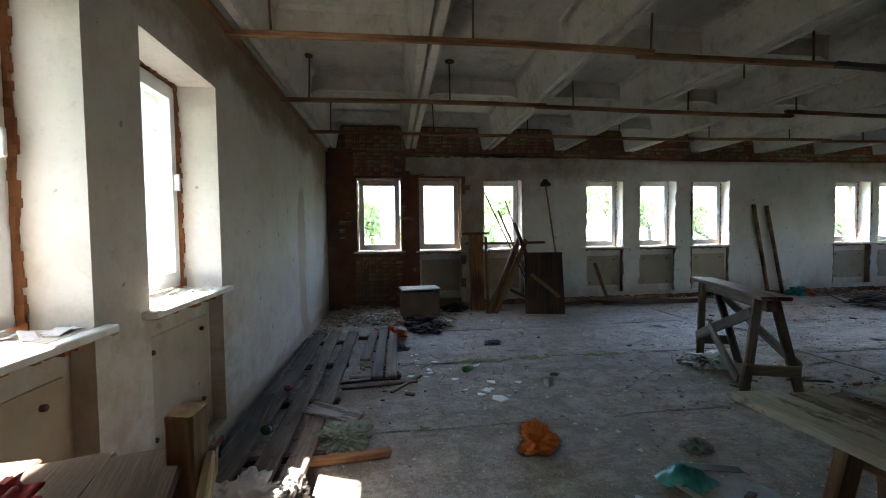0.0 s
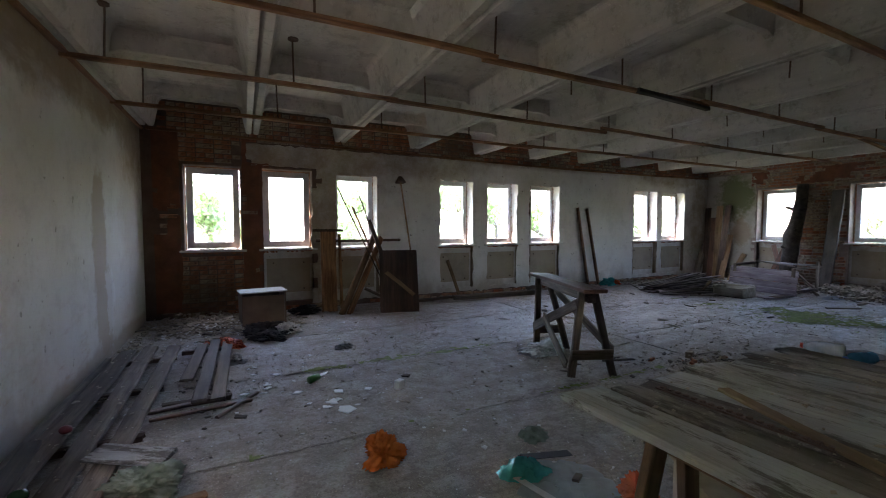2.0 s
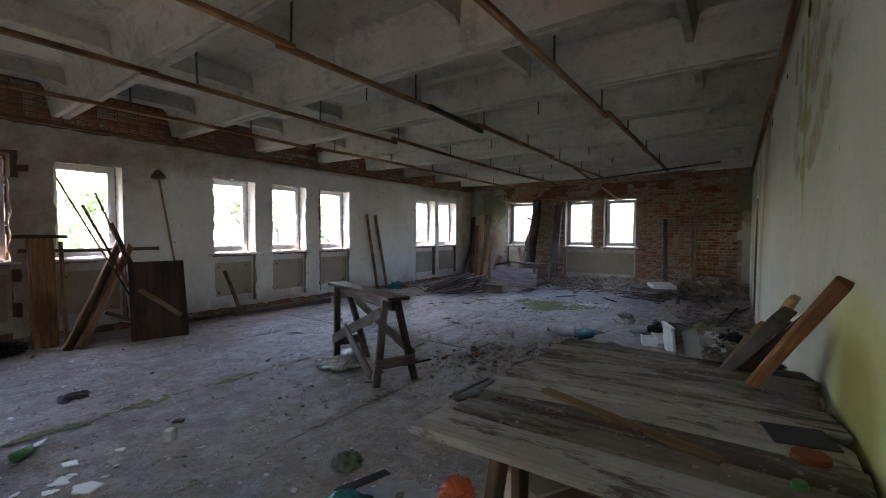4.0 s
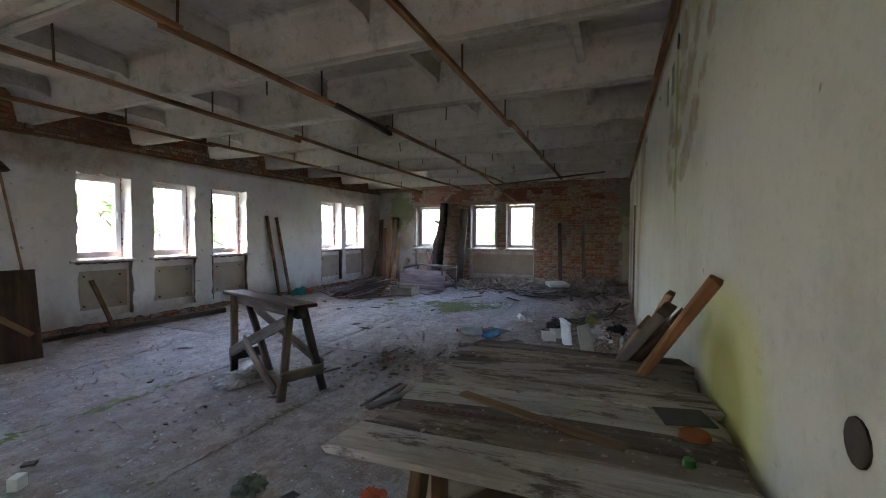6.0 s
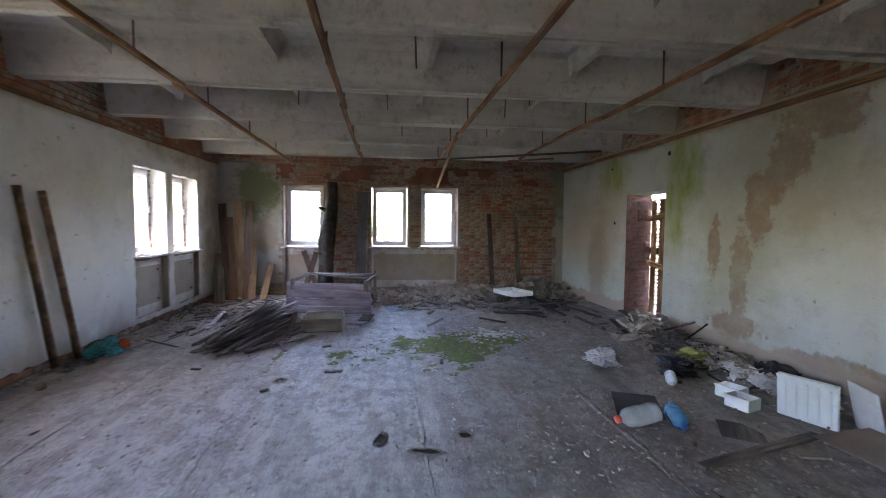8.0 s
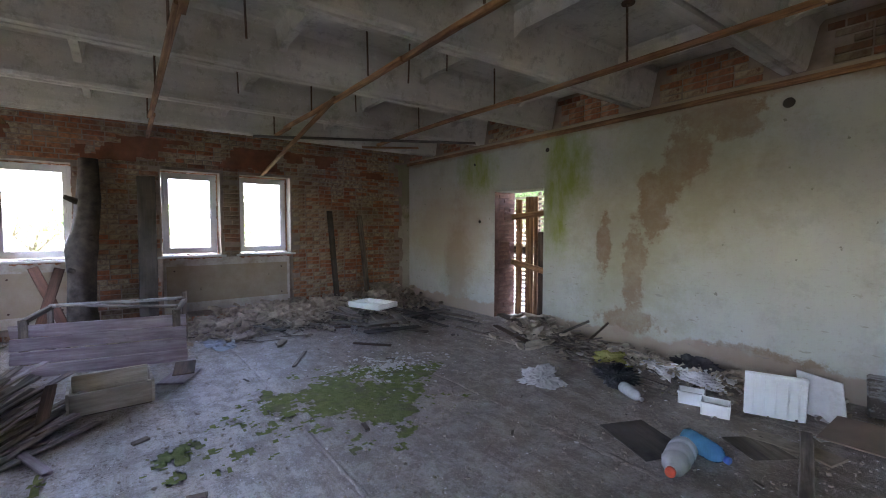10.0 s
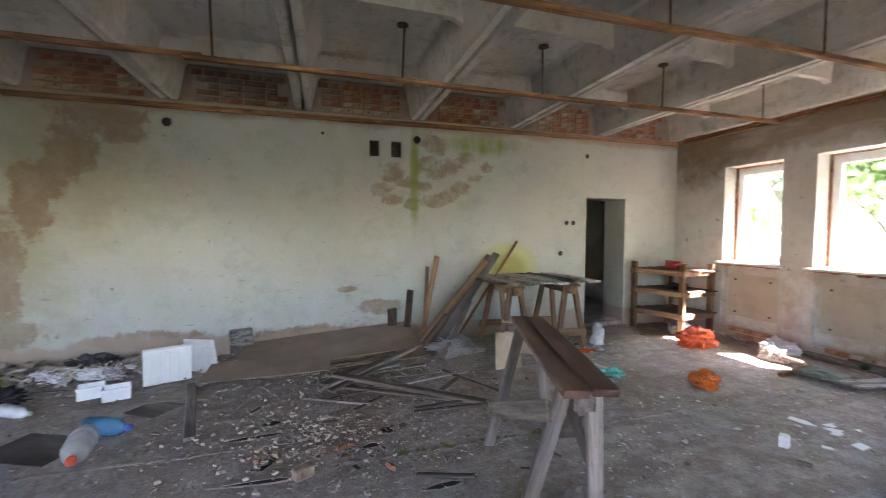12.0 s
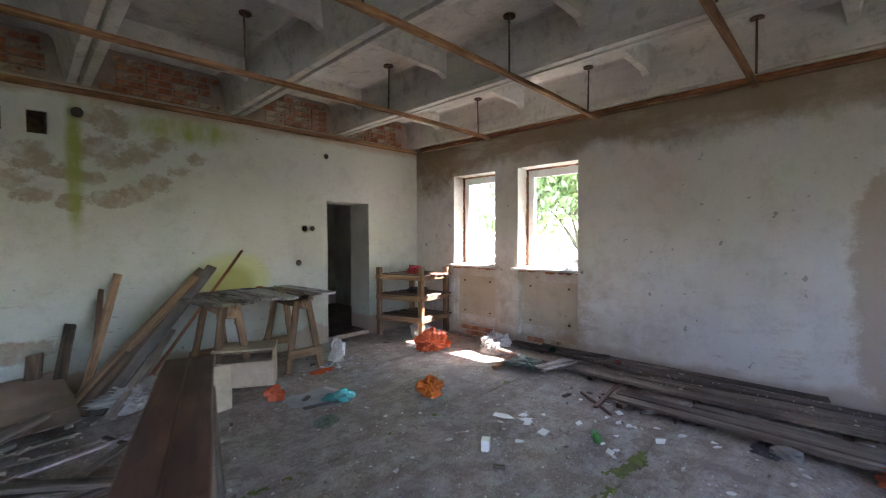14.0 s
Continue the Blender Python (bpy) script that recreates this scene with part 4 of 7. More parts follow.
# plastered reveals and niche cheeks of the white part of the long wall
for a, b in B_WINDOWS[2:]:
    for name, q in (("reveal_side", (a - 0.004, a + 0.014, YB - 0.012, YB + 0.255, SILL_Z + 0.002, HEAD_Z - 0.016)), ("reveal_side", (b - 0.014, b + 0.004, YB - 0.012, YB + 0.255, SILL_Z + 0.002, HEAD_Z - 0.016)),
                    ("reveal_head", (a - 0.004, b + 0.004, YB - 0.012, YB + 0.255, HEAD_Z - 0.015, HEAD_Z + 0.003)),
                    ("niche_cheek", (a - 0.003, a + 0.010, YB - 0.010, YB + NICHE - 0.008, 0.145, SILL_Z - 0.045)), ("niche_cheek", (b - 0.010, b + 0.003, YB - 0.010, YB + NICHE - 0.008, 0.145, SILL_Z - 0.045))):
        part(name, box_mesh(*q, None, 0.004), B_PLASTER if "reveal" in name else PANEL_PLASTER, wall_b, "smooth whitewashed window reveal" if "reveal" in name else "tan rendered niche cheek")
for a, b in C_WINDOWS:
    window(number, (XC, (a + b) / 2, SILL_Z), b - a, -90, "white plastic window in a bare brick wall")
    number += 1
for a, b in A_WINDOWS:
    window(number, (wall_a_x((a + b) / 2), (a + b) / 2, SILL_Z), b - a, 90, "white plastic window with a sunlit deep reveal")
    number += 1


# ---- plaster coats on the brick walls ----
def coat(name, place, u0, u1, v0, v1, keep, material, parent, label, step=0.09, thick=0.016):
    """A plaster coat with a ragged edge, 1.6 cm proud, over the cells that keep(u, v) names."""
    bm = bmesh.new()
    nu, nv = int((u1 - u0) / step), int((v1 - v0) / step)
    us = [u0 + (u1 - u0) * i / nu for i in range(nu + 1)]
    vs = [v0 + (v1 - v0) * j / nv for j in range(nv + 1)]
    on = {(i, j) for i in range(nu) for j in range(nv) if keep((us[i] + us[i + 1]) / 2, (vs[j] + vs[j + 1]) / 2)}
    cache = {}

    def vert(i, j, d):
        if (i, j, d) not in cache:
            near = [(i - 1, j - 1) in on, (i, j - 1) in on, (i - 1, j) in on, (i, j) in on]
            u, v = us[i], vs[j]
            if not all(near) and 0 < i < nu and 0 < j < nv:
                u += step * 0.45 * noise.noise((u * 9, v * 9, 1.3))
                v += step * 0.45 * noise.noise((u * 9, v * 9, 7.9))
            lift = 0.004 * noise.noise((u * 2, v * 2, 4)) if d else 0
            cache[i, j, d] = bm.verts.new(place(u, v, -(thick + lift) if d else 0.002))
        return cache[i, j, d]

    for i, j in on:
        bm.faces.new((vert(i, j, 1), vert(i + 1, j, 1), vert(i + 1, j + 1, 1), vert(i, j + 1, 1)))
        for di, dj, a, b in ((-1, 0, (i, j), (i, j + 1)), (1, 0, (i + 1, j), (i + 1, j + 1)), (0, -1, (i, j), (i + 1, j)), (0, 1, (i, j + 1), (i + 1, j + 1))):
            if (i + di, j + dj) not in on:
                bm.faces.new((vert(*a, 1), vert(*b, 1), vert(*b, 0), vert(*a, 0)))
    return part(name, bm, material, parent, label)


def hits_window(u, v, windows, niches, m=0.0, side=0.0):
    for k, (a, b) in enumerate(windows):
        if a - side < u < b + side:
            if SILL_Z - 0.05 - m < v < HEAD_Z + m:
                return True
            if k in niches and 0.14 < v < SILL_Z:
                return True
    if windows is C_WINDOWS and 2.54 < u < 4.58 and 0.14 < v < SILL_Z - 0.03:
        return True
    return False


def wob(u, v, s=1.3, k=0.0):
    return noise.noise((u * s, v * s, k)) + 0.5 * noise.noise((u * s * 3, v * s * 3, k))


def keep_b(u, v):
    if v > 2.93 or v < 0.10 + 0.06 * wob(u, v, 3) or hits_window(u, v, B_WINDOWS, {1, 2, 3, 4, 5, 6, 7}):
        return False
    edge = u + 0.22 * wob(u, v, 2.0, 3)
    if v > 2.55:
        return edge > 1.62 + 0.5 * wob(u, v, 0.9, 6)
    return edge > 2.72


def keep_c(u, v):
    if v > 2.98 or v < 0.22 + 0.1 * wob(u, v, 3) or hits_window(u, v, C_WINDOWS, {0, 1, 2}):
        return False
    edge = u + 0.12 * wob(u, v, 2.0, 5)
    if edge > 6.60:
        return True
    if u < 0.08 + 0.12 * wob(u, v, 2, 9) + 0.3 * max(0, v - 2.5):
        return True
    return False


def at_b(u, v, d):
    return (u, YB + d, v)


def at_c(u, v, d):
    return (XC + d, u, v)


coat("plaster", at_b, 0.05, XC, 0.0, 3.0, keep_b, B_PLASTER, wall_b, "grey limewashed plaster with a ragged edge")
coat("plaster", at_c, YD, YB, 0.0, 3.06, keep_c, C_PLASTER, wall_c, "mossy peeling plaster")
coat("red_render", at_c, 0.3, 6.7, 2.4, 3.1, lambda u, v: v > 2.62 + 0.10 * wob(u, v, 1.5, 7) and v < 3.0 and wob(u, v, 1.1, 2) > 0.05 and not hits_window(u, v, C_WINDOWS, {0, 1, 2}, 0.06), RED_COAT, wall_c, "red-brown render band under the ceiling", 0.06)
coat("red_render", at_b, 0.25, 1.95, 0.1, 3.0, lambda u, v: not keep_b(u, v) and not hits_window(u, v, B_WINDOWS, {1, 2, 3}, 0.03) and not 0.60 < u < 1.52 and wob(u, v, 1.2, 4) > -0.25, RED_COAT, wall_b, "dark red-brown render smeared over bricks", 0.06)
# rendered backs of the radiator niches
for wall, place, windows, skip in ((wall_b, at_b, B_WINDOWS, {0}), (wall_c, at_c, [(2.54, 4.58), (5.66, 6.54)], set()), (wall_a, lambda u, v, d: (wall_a_x(u) - d, u, v), A_WINDOWS, set())):
    for k, (a, b) in enumerate(windows):
        if k not in skip:
            bm = bmesh.new()
            low, high = 0.30, SILL_Z - 0.18
            vs = []
            for d in (NICHE - 0.012, NICHE + 0.004):
                vs.append([bm.verts.new(place(u, v, d)) for u, v in ((a + 0.05, low), (b - 0.05, low), (b - 0.05, high), (a + 0.05, high))])
            bm.faces.new(vs[0])
            for q in range(4):
                bm.faces.new((vs[0][q], vs[0][(q + 1) % 4], vs[1][(q + 1) % 4], vs[1][q]))
            part("niche_board", bm, PANEL_PLASTER, wall, "tan rendered radiator niche")
            bm = bmesh.new()
            vs = []
            for d in (NICHE - 0.006, NICHE + 0.004):
                vs.append([bm.verts.new(place(u, v, d)) for u, v in ((a + 0.003, 0.145), (b - 0.003, 0.145), (b - 0.003, SILL_Z - 0.045), (a + 0.003, SILL_Z - 0.045))])
            bm.faces.new(vs[0])
            for q in range(4):
                bm.faces.new((vs[0][q], vs[0][(q + 1) % 4], vs[1][(q + 1) % 4], vs[1][q]))
            part("niche_render", bm, B_PLASTER if wall != wall_a else WHITE_WALL, wall, "pale niche render")
            # pipe stubs
            for u in (a + 0.16, b - 0.16):
                for v in (0.36, 0.84):
                    bm = rod_bmesh(place(u, v, NICHE - 0.03), place(u, v, NICHE + 0.002), 0.014, 6)
                    part("bracket", bm, RUST, wall)

# ---- ceiling battens, trims and hangers ----
for y, x0, x1 in ((1.55, 0.05, 12.7), (3.17, 0.05, 13.0), (4.75, 0.1, 14.25), (6.33, 0.15, 14.3)):
    rail = thing("ceiling_batten", "rust-brown wooden batten hung under the ribs", "batten", ((x0 + x1) / 2, y, 2.98), 0, "ceiling battens")
    x = x0
    k = 0
    while x < x1 - 0.2:
        e = min(x1, x + rng.uniform(2.6, 3.6))
        sag = 0.012 * math.sin(x)
        plank("batten_length", (x - 0.12, y + (0.012 if k % 2 else -0.012), 2.985 + sag - (0.01 if k % 2 else 0)), (e, y + (0.012 if k % 2 else -0.012), 2.985 + 0.015 * math.sin(e * 1.7) - (0.01 if k % 2 else 0)), 0.052, 0.045, RAIL_WOOD, rail)
        x = e
        k += 1
    for k in range(9):
        xx = 0.36 + 1.575 * k + rng.uniform(-0.04, 0.04)
        if x0 < xx < x1:
            part("hanger", rod_bmesh((xx, y + 0.03, 2.99), (xx + rng.uniform(-0.02, 0.02), y + 0.03, SLAB + 0.01), 0.010, 6), RUST, rail)
            part("plate", rod_bmesh((xx, y + 0.03, SLAB - 0.016), (xx, y + 0.03, SLAB + 0.002), 0.055, 10), RUST, rail)
for x, y, drop in ((9.95, 5.35, 0.38), (9.93, 4.25, 0.40), (9.98, 2.65, 0.42), (9.6, 2.45, 0.36), (11.5, 4.0, 0.40), (11.5, 2.55, 0.38), (8.38, 4.0, 0.42), (6.75, 2.4, 0.40), (5.15, 4.0, 0.36)):
    rod = mesh_object("loose_rod", rod_bmesh((x, y, SLAB + 0.005), (x + rng.uniform(-0.03, 0.03), y + rng.uniform(-0.03, 0.03), SLAB - drop), 0.009, 6), RUST)
    tagged(rod, "rusty rod hanging free from the ceiling", "rod", "loose rods")
# the sagging end of one batten that has come loose
plank("fallen_batten", (10.6, 3.2, 2.97), (14.28, 3.05, 2.52), 0.05, 0.04, RAIL_WOOD, None, (0, 0, 1), "loose pale batten sagging to the end wall", "batten")
plank("loose_batten", (13.1, 3.46, 2.95), (11.4, 0.5, 2.93), 0.05, 0.035, DARK_WOOD, None, (0, 0, 1), "dark loose batten lying askew under the ribs", "batten")
plank("loose_batten", (12.9, 1.75, 2.95), (12.3, 1.0, 2.93), 0.05, 0.03, RAIL_WOOD, None, (0, 0, 1), "short broken batten stub under the ribs", "batten")
# doubled batten piece
plank("batten_splice", (5.3, 3.15, 2.955), (6.6, 3.19, 2.93), 0.06, 0.045, DARK_WOOD, None, (0, 0, 1), "dark splice board nailed under a batten", "batten")
for name, p0, p1, lab in (("trim_north", (0.2, YB - 0.03, 2.975), (XC - 0.02, YB - 0.03, 2.975), "thin brown wall batten under the ribs"),
                          ("trim_south", (0.0, YD + 0.035, 2.985), (XC - 0.02, YD + 0.035, 2.985), "rough brown wall batten above mint plaster")):
    t = tagged(mesh_object(name, plank_bmesh((Vector(p1) - Vector(p0)).length, 0.045, 0.06 if "south" in name else 0.04, rng), RAIL_WOOD), lab, "", "", "structure")
    t.matrix_basis = along(p0, p1)
bm = plank_bmesh(YB - 0.1, 0.05, 0.035, rng)
t = tagged(mesh_object("trim_west", bm, RAIL_WOOD), "dark brown batten along the wall top", "", "", "structure")
t.matrix_basis = along((wall_a_x(0.05) + 0.03, 0.05, 3.0), (wall_a_x(7.9) + 0.03, 7.9, 3.0))


# ---- bare bricks of the walls ----
BRICK_W, BRICK_H, COURSE, STRIDE = 0.25, 0.066, 0.077, 0.262


def brick_mesh(width, material):
    bm = bmesh.new()
    w, h, d, c = width / 2, BRICK_H / 2, 0.011, 0.005
    back = [bm.verts.new((x, 0.004, z)) for x, z in ((-w, -h), (w, -h), (w, h), (-w, h))]
    front = [bm.verts.new((x * (1 - c / w), -d, z * (1 - c / h))) for x, z in ((-w, -h), (w, -h), (w, h), (-w, h))]
    bm.faces.new(front)
    for k in range(4):
        bm.faces.new((back[k], back[(k + 1) % 4], front[(k + 1) % 4], front[k]))
    data = bpy.data.meshes.new("brick")
    bmesh.ops.recalc_face_normals(bm, faces=bm.faces[:])
    bm.to_mesh(data)
    bm.free()
    data.materials.append(material)
    return data


FULL_BRICK, HALF_BRICK = brick_mesh(BRICK_W, BRICK), brick_mesh(0.12, BRICK)
PALE_FULL, PALE_HALF = brick_mesh(BRICK_W, PALE_BRICK), brick_mesh(0.12, PALE_BRICK)
DARK_FULL, DARK_HALF = brick_mesh(BRICK_W, DARK_BRICK), brick_mesh(0.12, DARK_BRICK)


def lay_bricks(wall, place, turn, u0, u1, v0, v1, free, singles, look_of=None):
    """Bricks in bond over the part of a wall that free(u, v) leaves bare; the first ones are parts, the rest one mesh."""
    spots = []
    row = 0
    v = v0 + COURSE / 2
    while v < v1:
        u = u0 + (0.131 if row % 2 else 0)
        while u < u1:
            half = rng.random() < 0.12 or row % 5 == 4
            w = 0.12 if half else BRICK_W
            cu = u + w / 2
            if all(free(cu + o, v + z) for o in (-w / 2, 0, w / 2) for z in (-BRICK_H / 2, BRICK_H / 2)):
                spots.append((cu, v, half))
            u += w + 0.012
        v += COURSE
        row += 1
    order = sorted(range(len(spots)), key=lambda k: singles(*spots[k][:2]))
    chosen = set(order[:300])
    bm = bmesh.new()
    for k, (u, v, half) in enumerate(spots):
        d = rng.uniform(-0.004, 0.003)
        x, y, z = place(u, v, d)
        m = pose(x, y, z, rng.uniform(-0.6, 0.6), rng.uniform(-0.4, 0.4), turn)
        if k in chosen:
            ob = new("brick", (look_of[1] if half else look_of[0]) if look_of else HALF_BRICK if half else FULL_BRICK)
            hang(ob, wall, m)
        else:
            w, h, dd = (0.06 if half else 0.125), BRICK_H / 2, 0.011
            vs = [bm.verts.new(m @ Vector(p)) for p in ((-w, 0.004, -h), (w, 0.004, -h), (w, 0.004, h), (-w, 0.004, h), (-w + 0.005, -dd, -h + 0.005), (w - 0.005, -dd, -h + 0.005), (w - 0.005, -dd, h - 0.005), (-w + 0.005, -dd, h - 0.005))]
            bm.faces.new(vs[4:])
            for q in range(4):
                bm.faces.new((vs[q], vs[(q + 1) % 4], vs[4 + (q + 1) % 4], vs[4 + q]))
    if not bm.verts:
        bm.free()
        return None
    ob = part("brickwork", bm, look_of[2] if look_of else BRICK_FIELD, wall)
    ob["kind"] = "stuff"
    return ob


def bare_b(u, v):
    return not keep_b(u, v) and not hits_window(u, v, B_WINDOWS, {1, 2, 3, 4, 5, 6, 7}, 0.01) and u > 0.2 and v > 0.0


def bare_c(u, v):
    return not keep_c(u, v) and not hits_window(u, v, C_WINDOWS, {0, 1, 2}, 0.01) and YD < u < YB - 0.02


lay_bricks(wall_b, at_b, 0, 0.2, XC, 0.0, SLAB - 0.02, bare_b, lambda u, v: u + abs(v - 1.2) * 0.6)
lay_bricks(wall_c, at_c, -90, YD, YB, 0.0, SLAB - 0.02, bare_c, lambda u, v: abs(u - 3.2) + abs(v - 1.3) * 0.9, (PALE_FULL, PALE_HALF, PALE_BRICK_FIELD))
# brick strip above the mint wall, between the ribs
lay_bricks(wall_d, lambda u, v, d: (u, YD - 0.045 - d, v), 180, 0.0, XC, SOFFIT, SLAB - 0.02, lambda u, v: all(abs(u - rib_x(r, 0.0)) > 0.16 for r in RIBS), lambda u, v: abs(u - 5.5))
part("upper_masonry", box_mesh(0.02, XC - 0.02, YD - 0.062, YD - 0.046, SOFFIT - 0.015, SLAB - 0.005), MORTAR, wall_d, "dirty brown mortar above the plaster")
# brick jamb of the boarded door
lay_bricks(wall_d, lambda u, v, d: (DOOR_1[1] - 0.002 + d, u, v), -90, YD - 0.48, YD - 0.01, 0.0, DOOR_1[2], lambda u, v: YD - 0.49 < u < YD and v < DOOR_1[2], lambda u, v: v, (DARK_FULL, DARK_HALF, DARK_BRICK))
part("jamb_render", box_mesh(DOOR_1[1] - 0.003, DOOR_1[1] + 0.004, YD - 0.495, YD - 0.004, 0.0, DOOR_1[2]), DARK_BRICK, wall_d, "brown painted brick jamb")


# ---- trestles ----
def trestle(name, label, ends, feet, top_z, width, material, brace, group):
    """A sawhorse: two planks on top, four splayed legs, end rails and crossed braces.
    ends: the two ends of the top; feet: two pairs of feet, one pair at each end."""
    mid = (Vector(ends[0]) + Vector(ends[1])) / 2
    root = thing(name, label, "sawhorse", (mid.x, mid.y, 0), 0, group)
    a, b = Vector((*ends[0], top_z)), Vector((*ends[1], top_z))
    side = (b - a).normalized().cross(Vector((0, 0, 1)))
    for s in (-1, 1):
        o = side * s * width / 4
        plank("top_board", a + o - Vector((0, 0, 0.022)), b + o - Vector((0, 0, 0.022)), width / 2 - 0.004, 0.036, BROWN_WOOD if brace else material, root)
    # beam under the top
    ax = (b - a).normalized()
    plank("beam", a + ax * 0.08 - Vector((0, 0, 0.09)), b - ax * 0.08 - Vector((0, 0, 0.09)), 0.09, 0.10, material, root)
    tops = []
    for k, pair in enumerate(feet):
        end = (a + ax * 0.16) if k == 0 else (b - ax * 0.16)
        pts = []
        for foot in pair:
            f = Vector((*foot, 0.0))
            lean = 1 if (f - end).dot(side) > 0 else -1
            t = end + side * lean * 0.065 - Vector((0, 0, 0.05))
            plank("leg", f, t, 0.072, 0.042, material, root, ax)
            pts.append((f, t))
        tops.append(pts)
        # end rail
        p, q = (f + (t - f) * 0.27 for f, t in pts)
        off = ax * (-0.03 if k == 0 else 0.03)
        plank("end_rail", p + off - (q - p) * 0.12, q + off + (q - p) * 0.12, 0.025, 0.10, material, root)
    if brace:
        for i, (lo, hi) in ((0, (1, 0)), (1, (0, 1)), (0, (0, 1))):
            f, t = tops[lo][i]
            f2, t2 = tops[hi][i]
            o = side * (0.035 if (f - a).dot(side) > 0 else -0.035)
            p = f + (t - f) * (0.32 if lo else 0.30) + o * (1.0 if lo else 1.7)
            q = f2 + (t2 - f2) * 0.86 + o
            if lo == 0 and i == 0:
                q = f2 + (t2 - f2) * 0.42 + o * 2.2
                p = f + (t - f) * 0.14 + o * 2.0
                q = f + (t - f) * 0.14 + (f2 + (t2 - f2) * 0.80 - f - (t - f) * 0.14) * 0.62 + o * 2.0
            plank("brace", p, q, 0.10, 0.024, material, root, o.normalized())
    return root


trestle("sawhorse", "grey weathered wooden sawhorse with a brown plank top", ((4.37, 2.80), (4.84, 4.20)),
        (((4.31, 3.04), (4.70, 2.88)), ((4.61, 3.95), (4.97, 3.82))), 0.90, 0.24, OLD_WOOD, True, "sawhorses")
trestle("sawhorse", "small wooden sawhorse under a plank table", ((2.62, 0.06), (2.66, 0.98)), (((2.42, 0.12), (2.80, 0.1)), ((2.46, 0.9), (2.86, 0.88))), 0.862, 0.12, RACK_WOOD, False, "sawhorses")
trestle("sawhorse", "small wooden sawhorse under a plank table", ((3.42, 0.06), (3.46, 0.98)), (((3.24, 0.12), (3.62, 0.1)), ((3.26, 0.9), (3.64, 0.88))), 0.862, 0.12, RACK_WOOD, False, "sawhorses")

# ---- plank table ----
table = thing("plank_table", "rough table top of weathered grey boards on sawhorses", "table", (3.0, 0.5, 0.865))
x = 2.34
for w, y1, mat in ((0.19, 1.04, TABLE_PALE), (0.13, 0.97, TABLE_BROWN), (0.13, 1.0, TABLE_DARK), (0.20, 1.02, TABLE_PALE), (0.22, 1.0, TABLE_WOOD), (0.2, 0.98, TABLE_WOOD), (0.2, 1.02, TABLE_BROWN), (0.13, 0.98, TABLE_DARK)):
    plank("board", (x + w / 2 + 0.02, YD + 0.03, 0.885 + rng.uniform(-0.006, 0.007)), (x + w / 2, y1, 0.885 + rng.uniform(-0.006, 0.007)), w - 0.012, 0.028, mat, table, (0, 0, 1), "", "", "", 2.2)
    x += w
plank("lath", (2.86, 0.78, 0.912), (2.64, 0.22, 0.912), 0.045, 0.012, PINE, None, (0, 0, 1), "thin pale wooden lath lying on the plank table", "lath")
bm = box_mesh(-0.25, 0.25, -0.012, 0.012, 0.0, 0.006)
for k in range(18):
    add_box(bm, -0.245 + k * 0.0275, -0.232 + k * 0.0275, -0.007, 0.007, 0.0055, 0.012)
strip = tagged(mesh_object("perforated_strip", bm, BROWN_WOOD), "purple-brown toothed metal strip on the plank table", "strip")
strip.matrix_basis = pose(2.69, 0.66, 0.904, 0, 0, 92)
bm = box_mesh(-0.07, 0.07, -0.08, 0.08, 0.0, 0.006, None, 0.002)
pad = tagged(mesh_object("dark_pad", bm, plain("slate_felt", (0.06, 0.07, 0.085), 0.9)), "slate-blue felt pad on the plank table", "pad")
pad.matrix_basis = pose(2.95, 0.03, 0.904, 0, 0, 12)
bm = bmesh.new()
bmesh.ops.create_cone(bm, cap_ends=True, segments=24, radius1=0.045, radius2=0.042, depth=0.014)
lid = tagged(mesh_object("jar_lid", bm, plain("rusty_orange_lid", (0.26, 0.075, 0.02), 0.7)), "rusty orange lid lying on the plank table", "lid")
lid.matrix_basis = pose(2.80, 0.02, 0.914)
bm = bmesh.new()
bmesh.ops.create_cone(bm, cap_ends=True, segments=16, radius1=0.018, radius2=0.015, depth=0.018)
cap = tagged(mesh_object("bottle_cap", bm, GREEN_CAN), "green screw cap on the plank table", "cap")
cap.matrix_basis = pose(2.62, 0.06, 0.912)

# ---- shelf rack by the doorway ----
rack = thing("shelf_rack", "rough wooden rack with three shelves beside the doorway", "shelf", (0.5, 0.55, 0))
for px, py, h in ((0.93, 0.06, 1.06), (0.70, 0.77, 1.07), (0.20, 0.02, 1.06), (0.10, 0.72, 1.05)):
    plank("post", (px, py, 0), (px, py, h), 0.06, 0.09, RACK_WOOD, rack, (0, 1, 0), "", "", "", 0.4)
for z in (0.31, 0.64, 0.95):
    for k in range(4):
        plank("shelf_board", (0.20 + k * 0.205, 0.0, z), (0.13 + k * 0.155, 0.80, z), 0.165 - 0.0 * k, 0.022, PLANK_WOOD, rack, (0, 0, 1), "", "", "", 0.5)
    plank("edge_rail", (0.965, 0.02, z - 0.035), (0.735, 0.80, z - 0.035), 0.022, 0.075, RACK_WOOD, rack, (0, 0, 1), "", "", "", 0.4)
    plank("edge_rail", (0.07, 0.76, z - 0.035), (0.74, 0.82, z - 0.035), 0.022, 0.075, RACK_WOOD, rack, (0, 0, 1), "", "", "", 0.4)

# ---- open cabinet by the table ----
cab = thing("small_cabinet", "open chipboard cabinet with a loose door and scratched top", "cabinet", (3.31, 0.87, 0), -30)


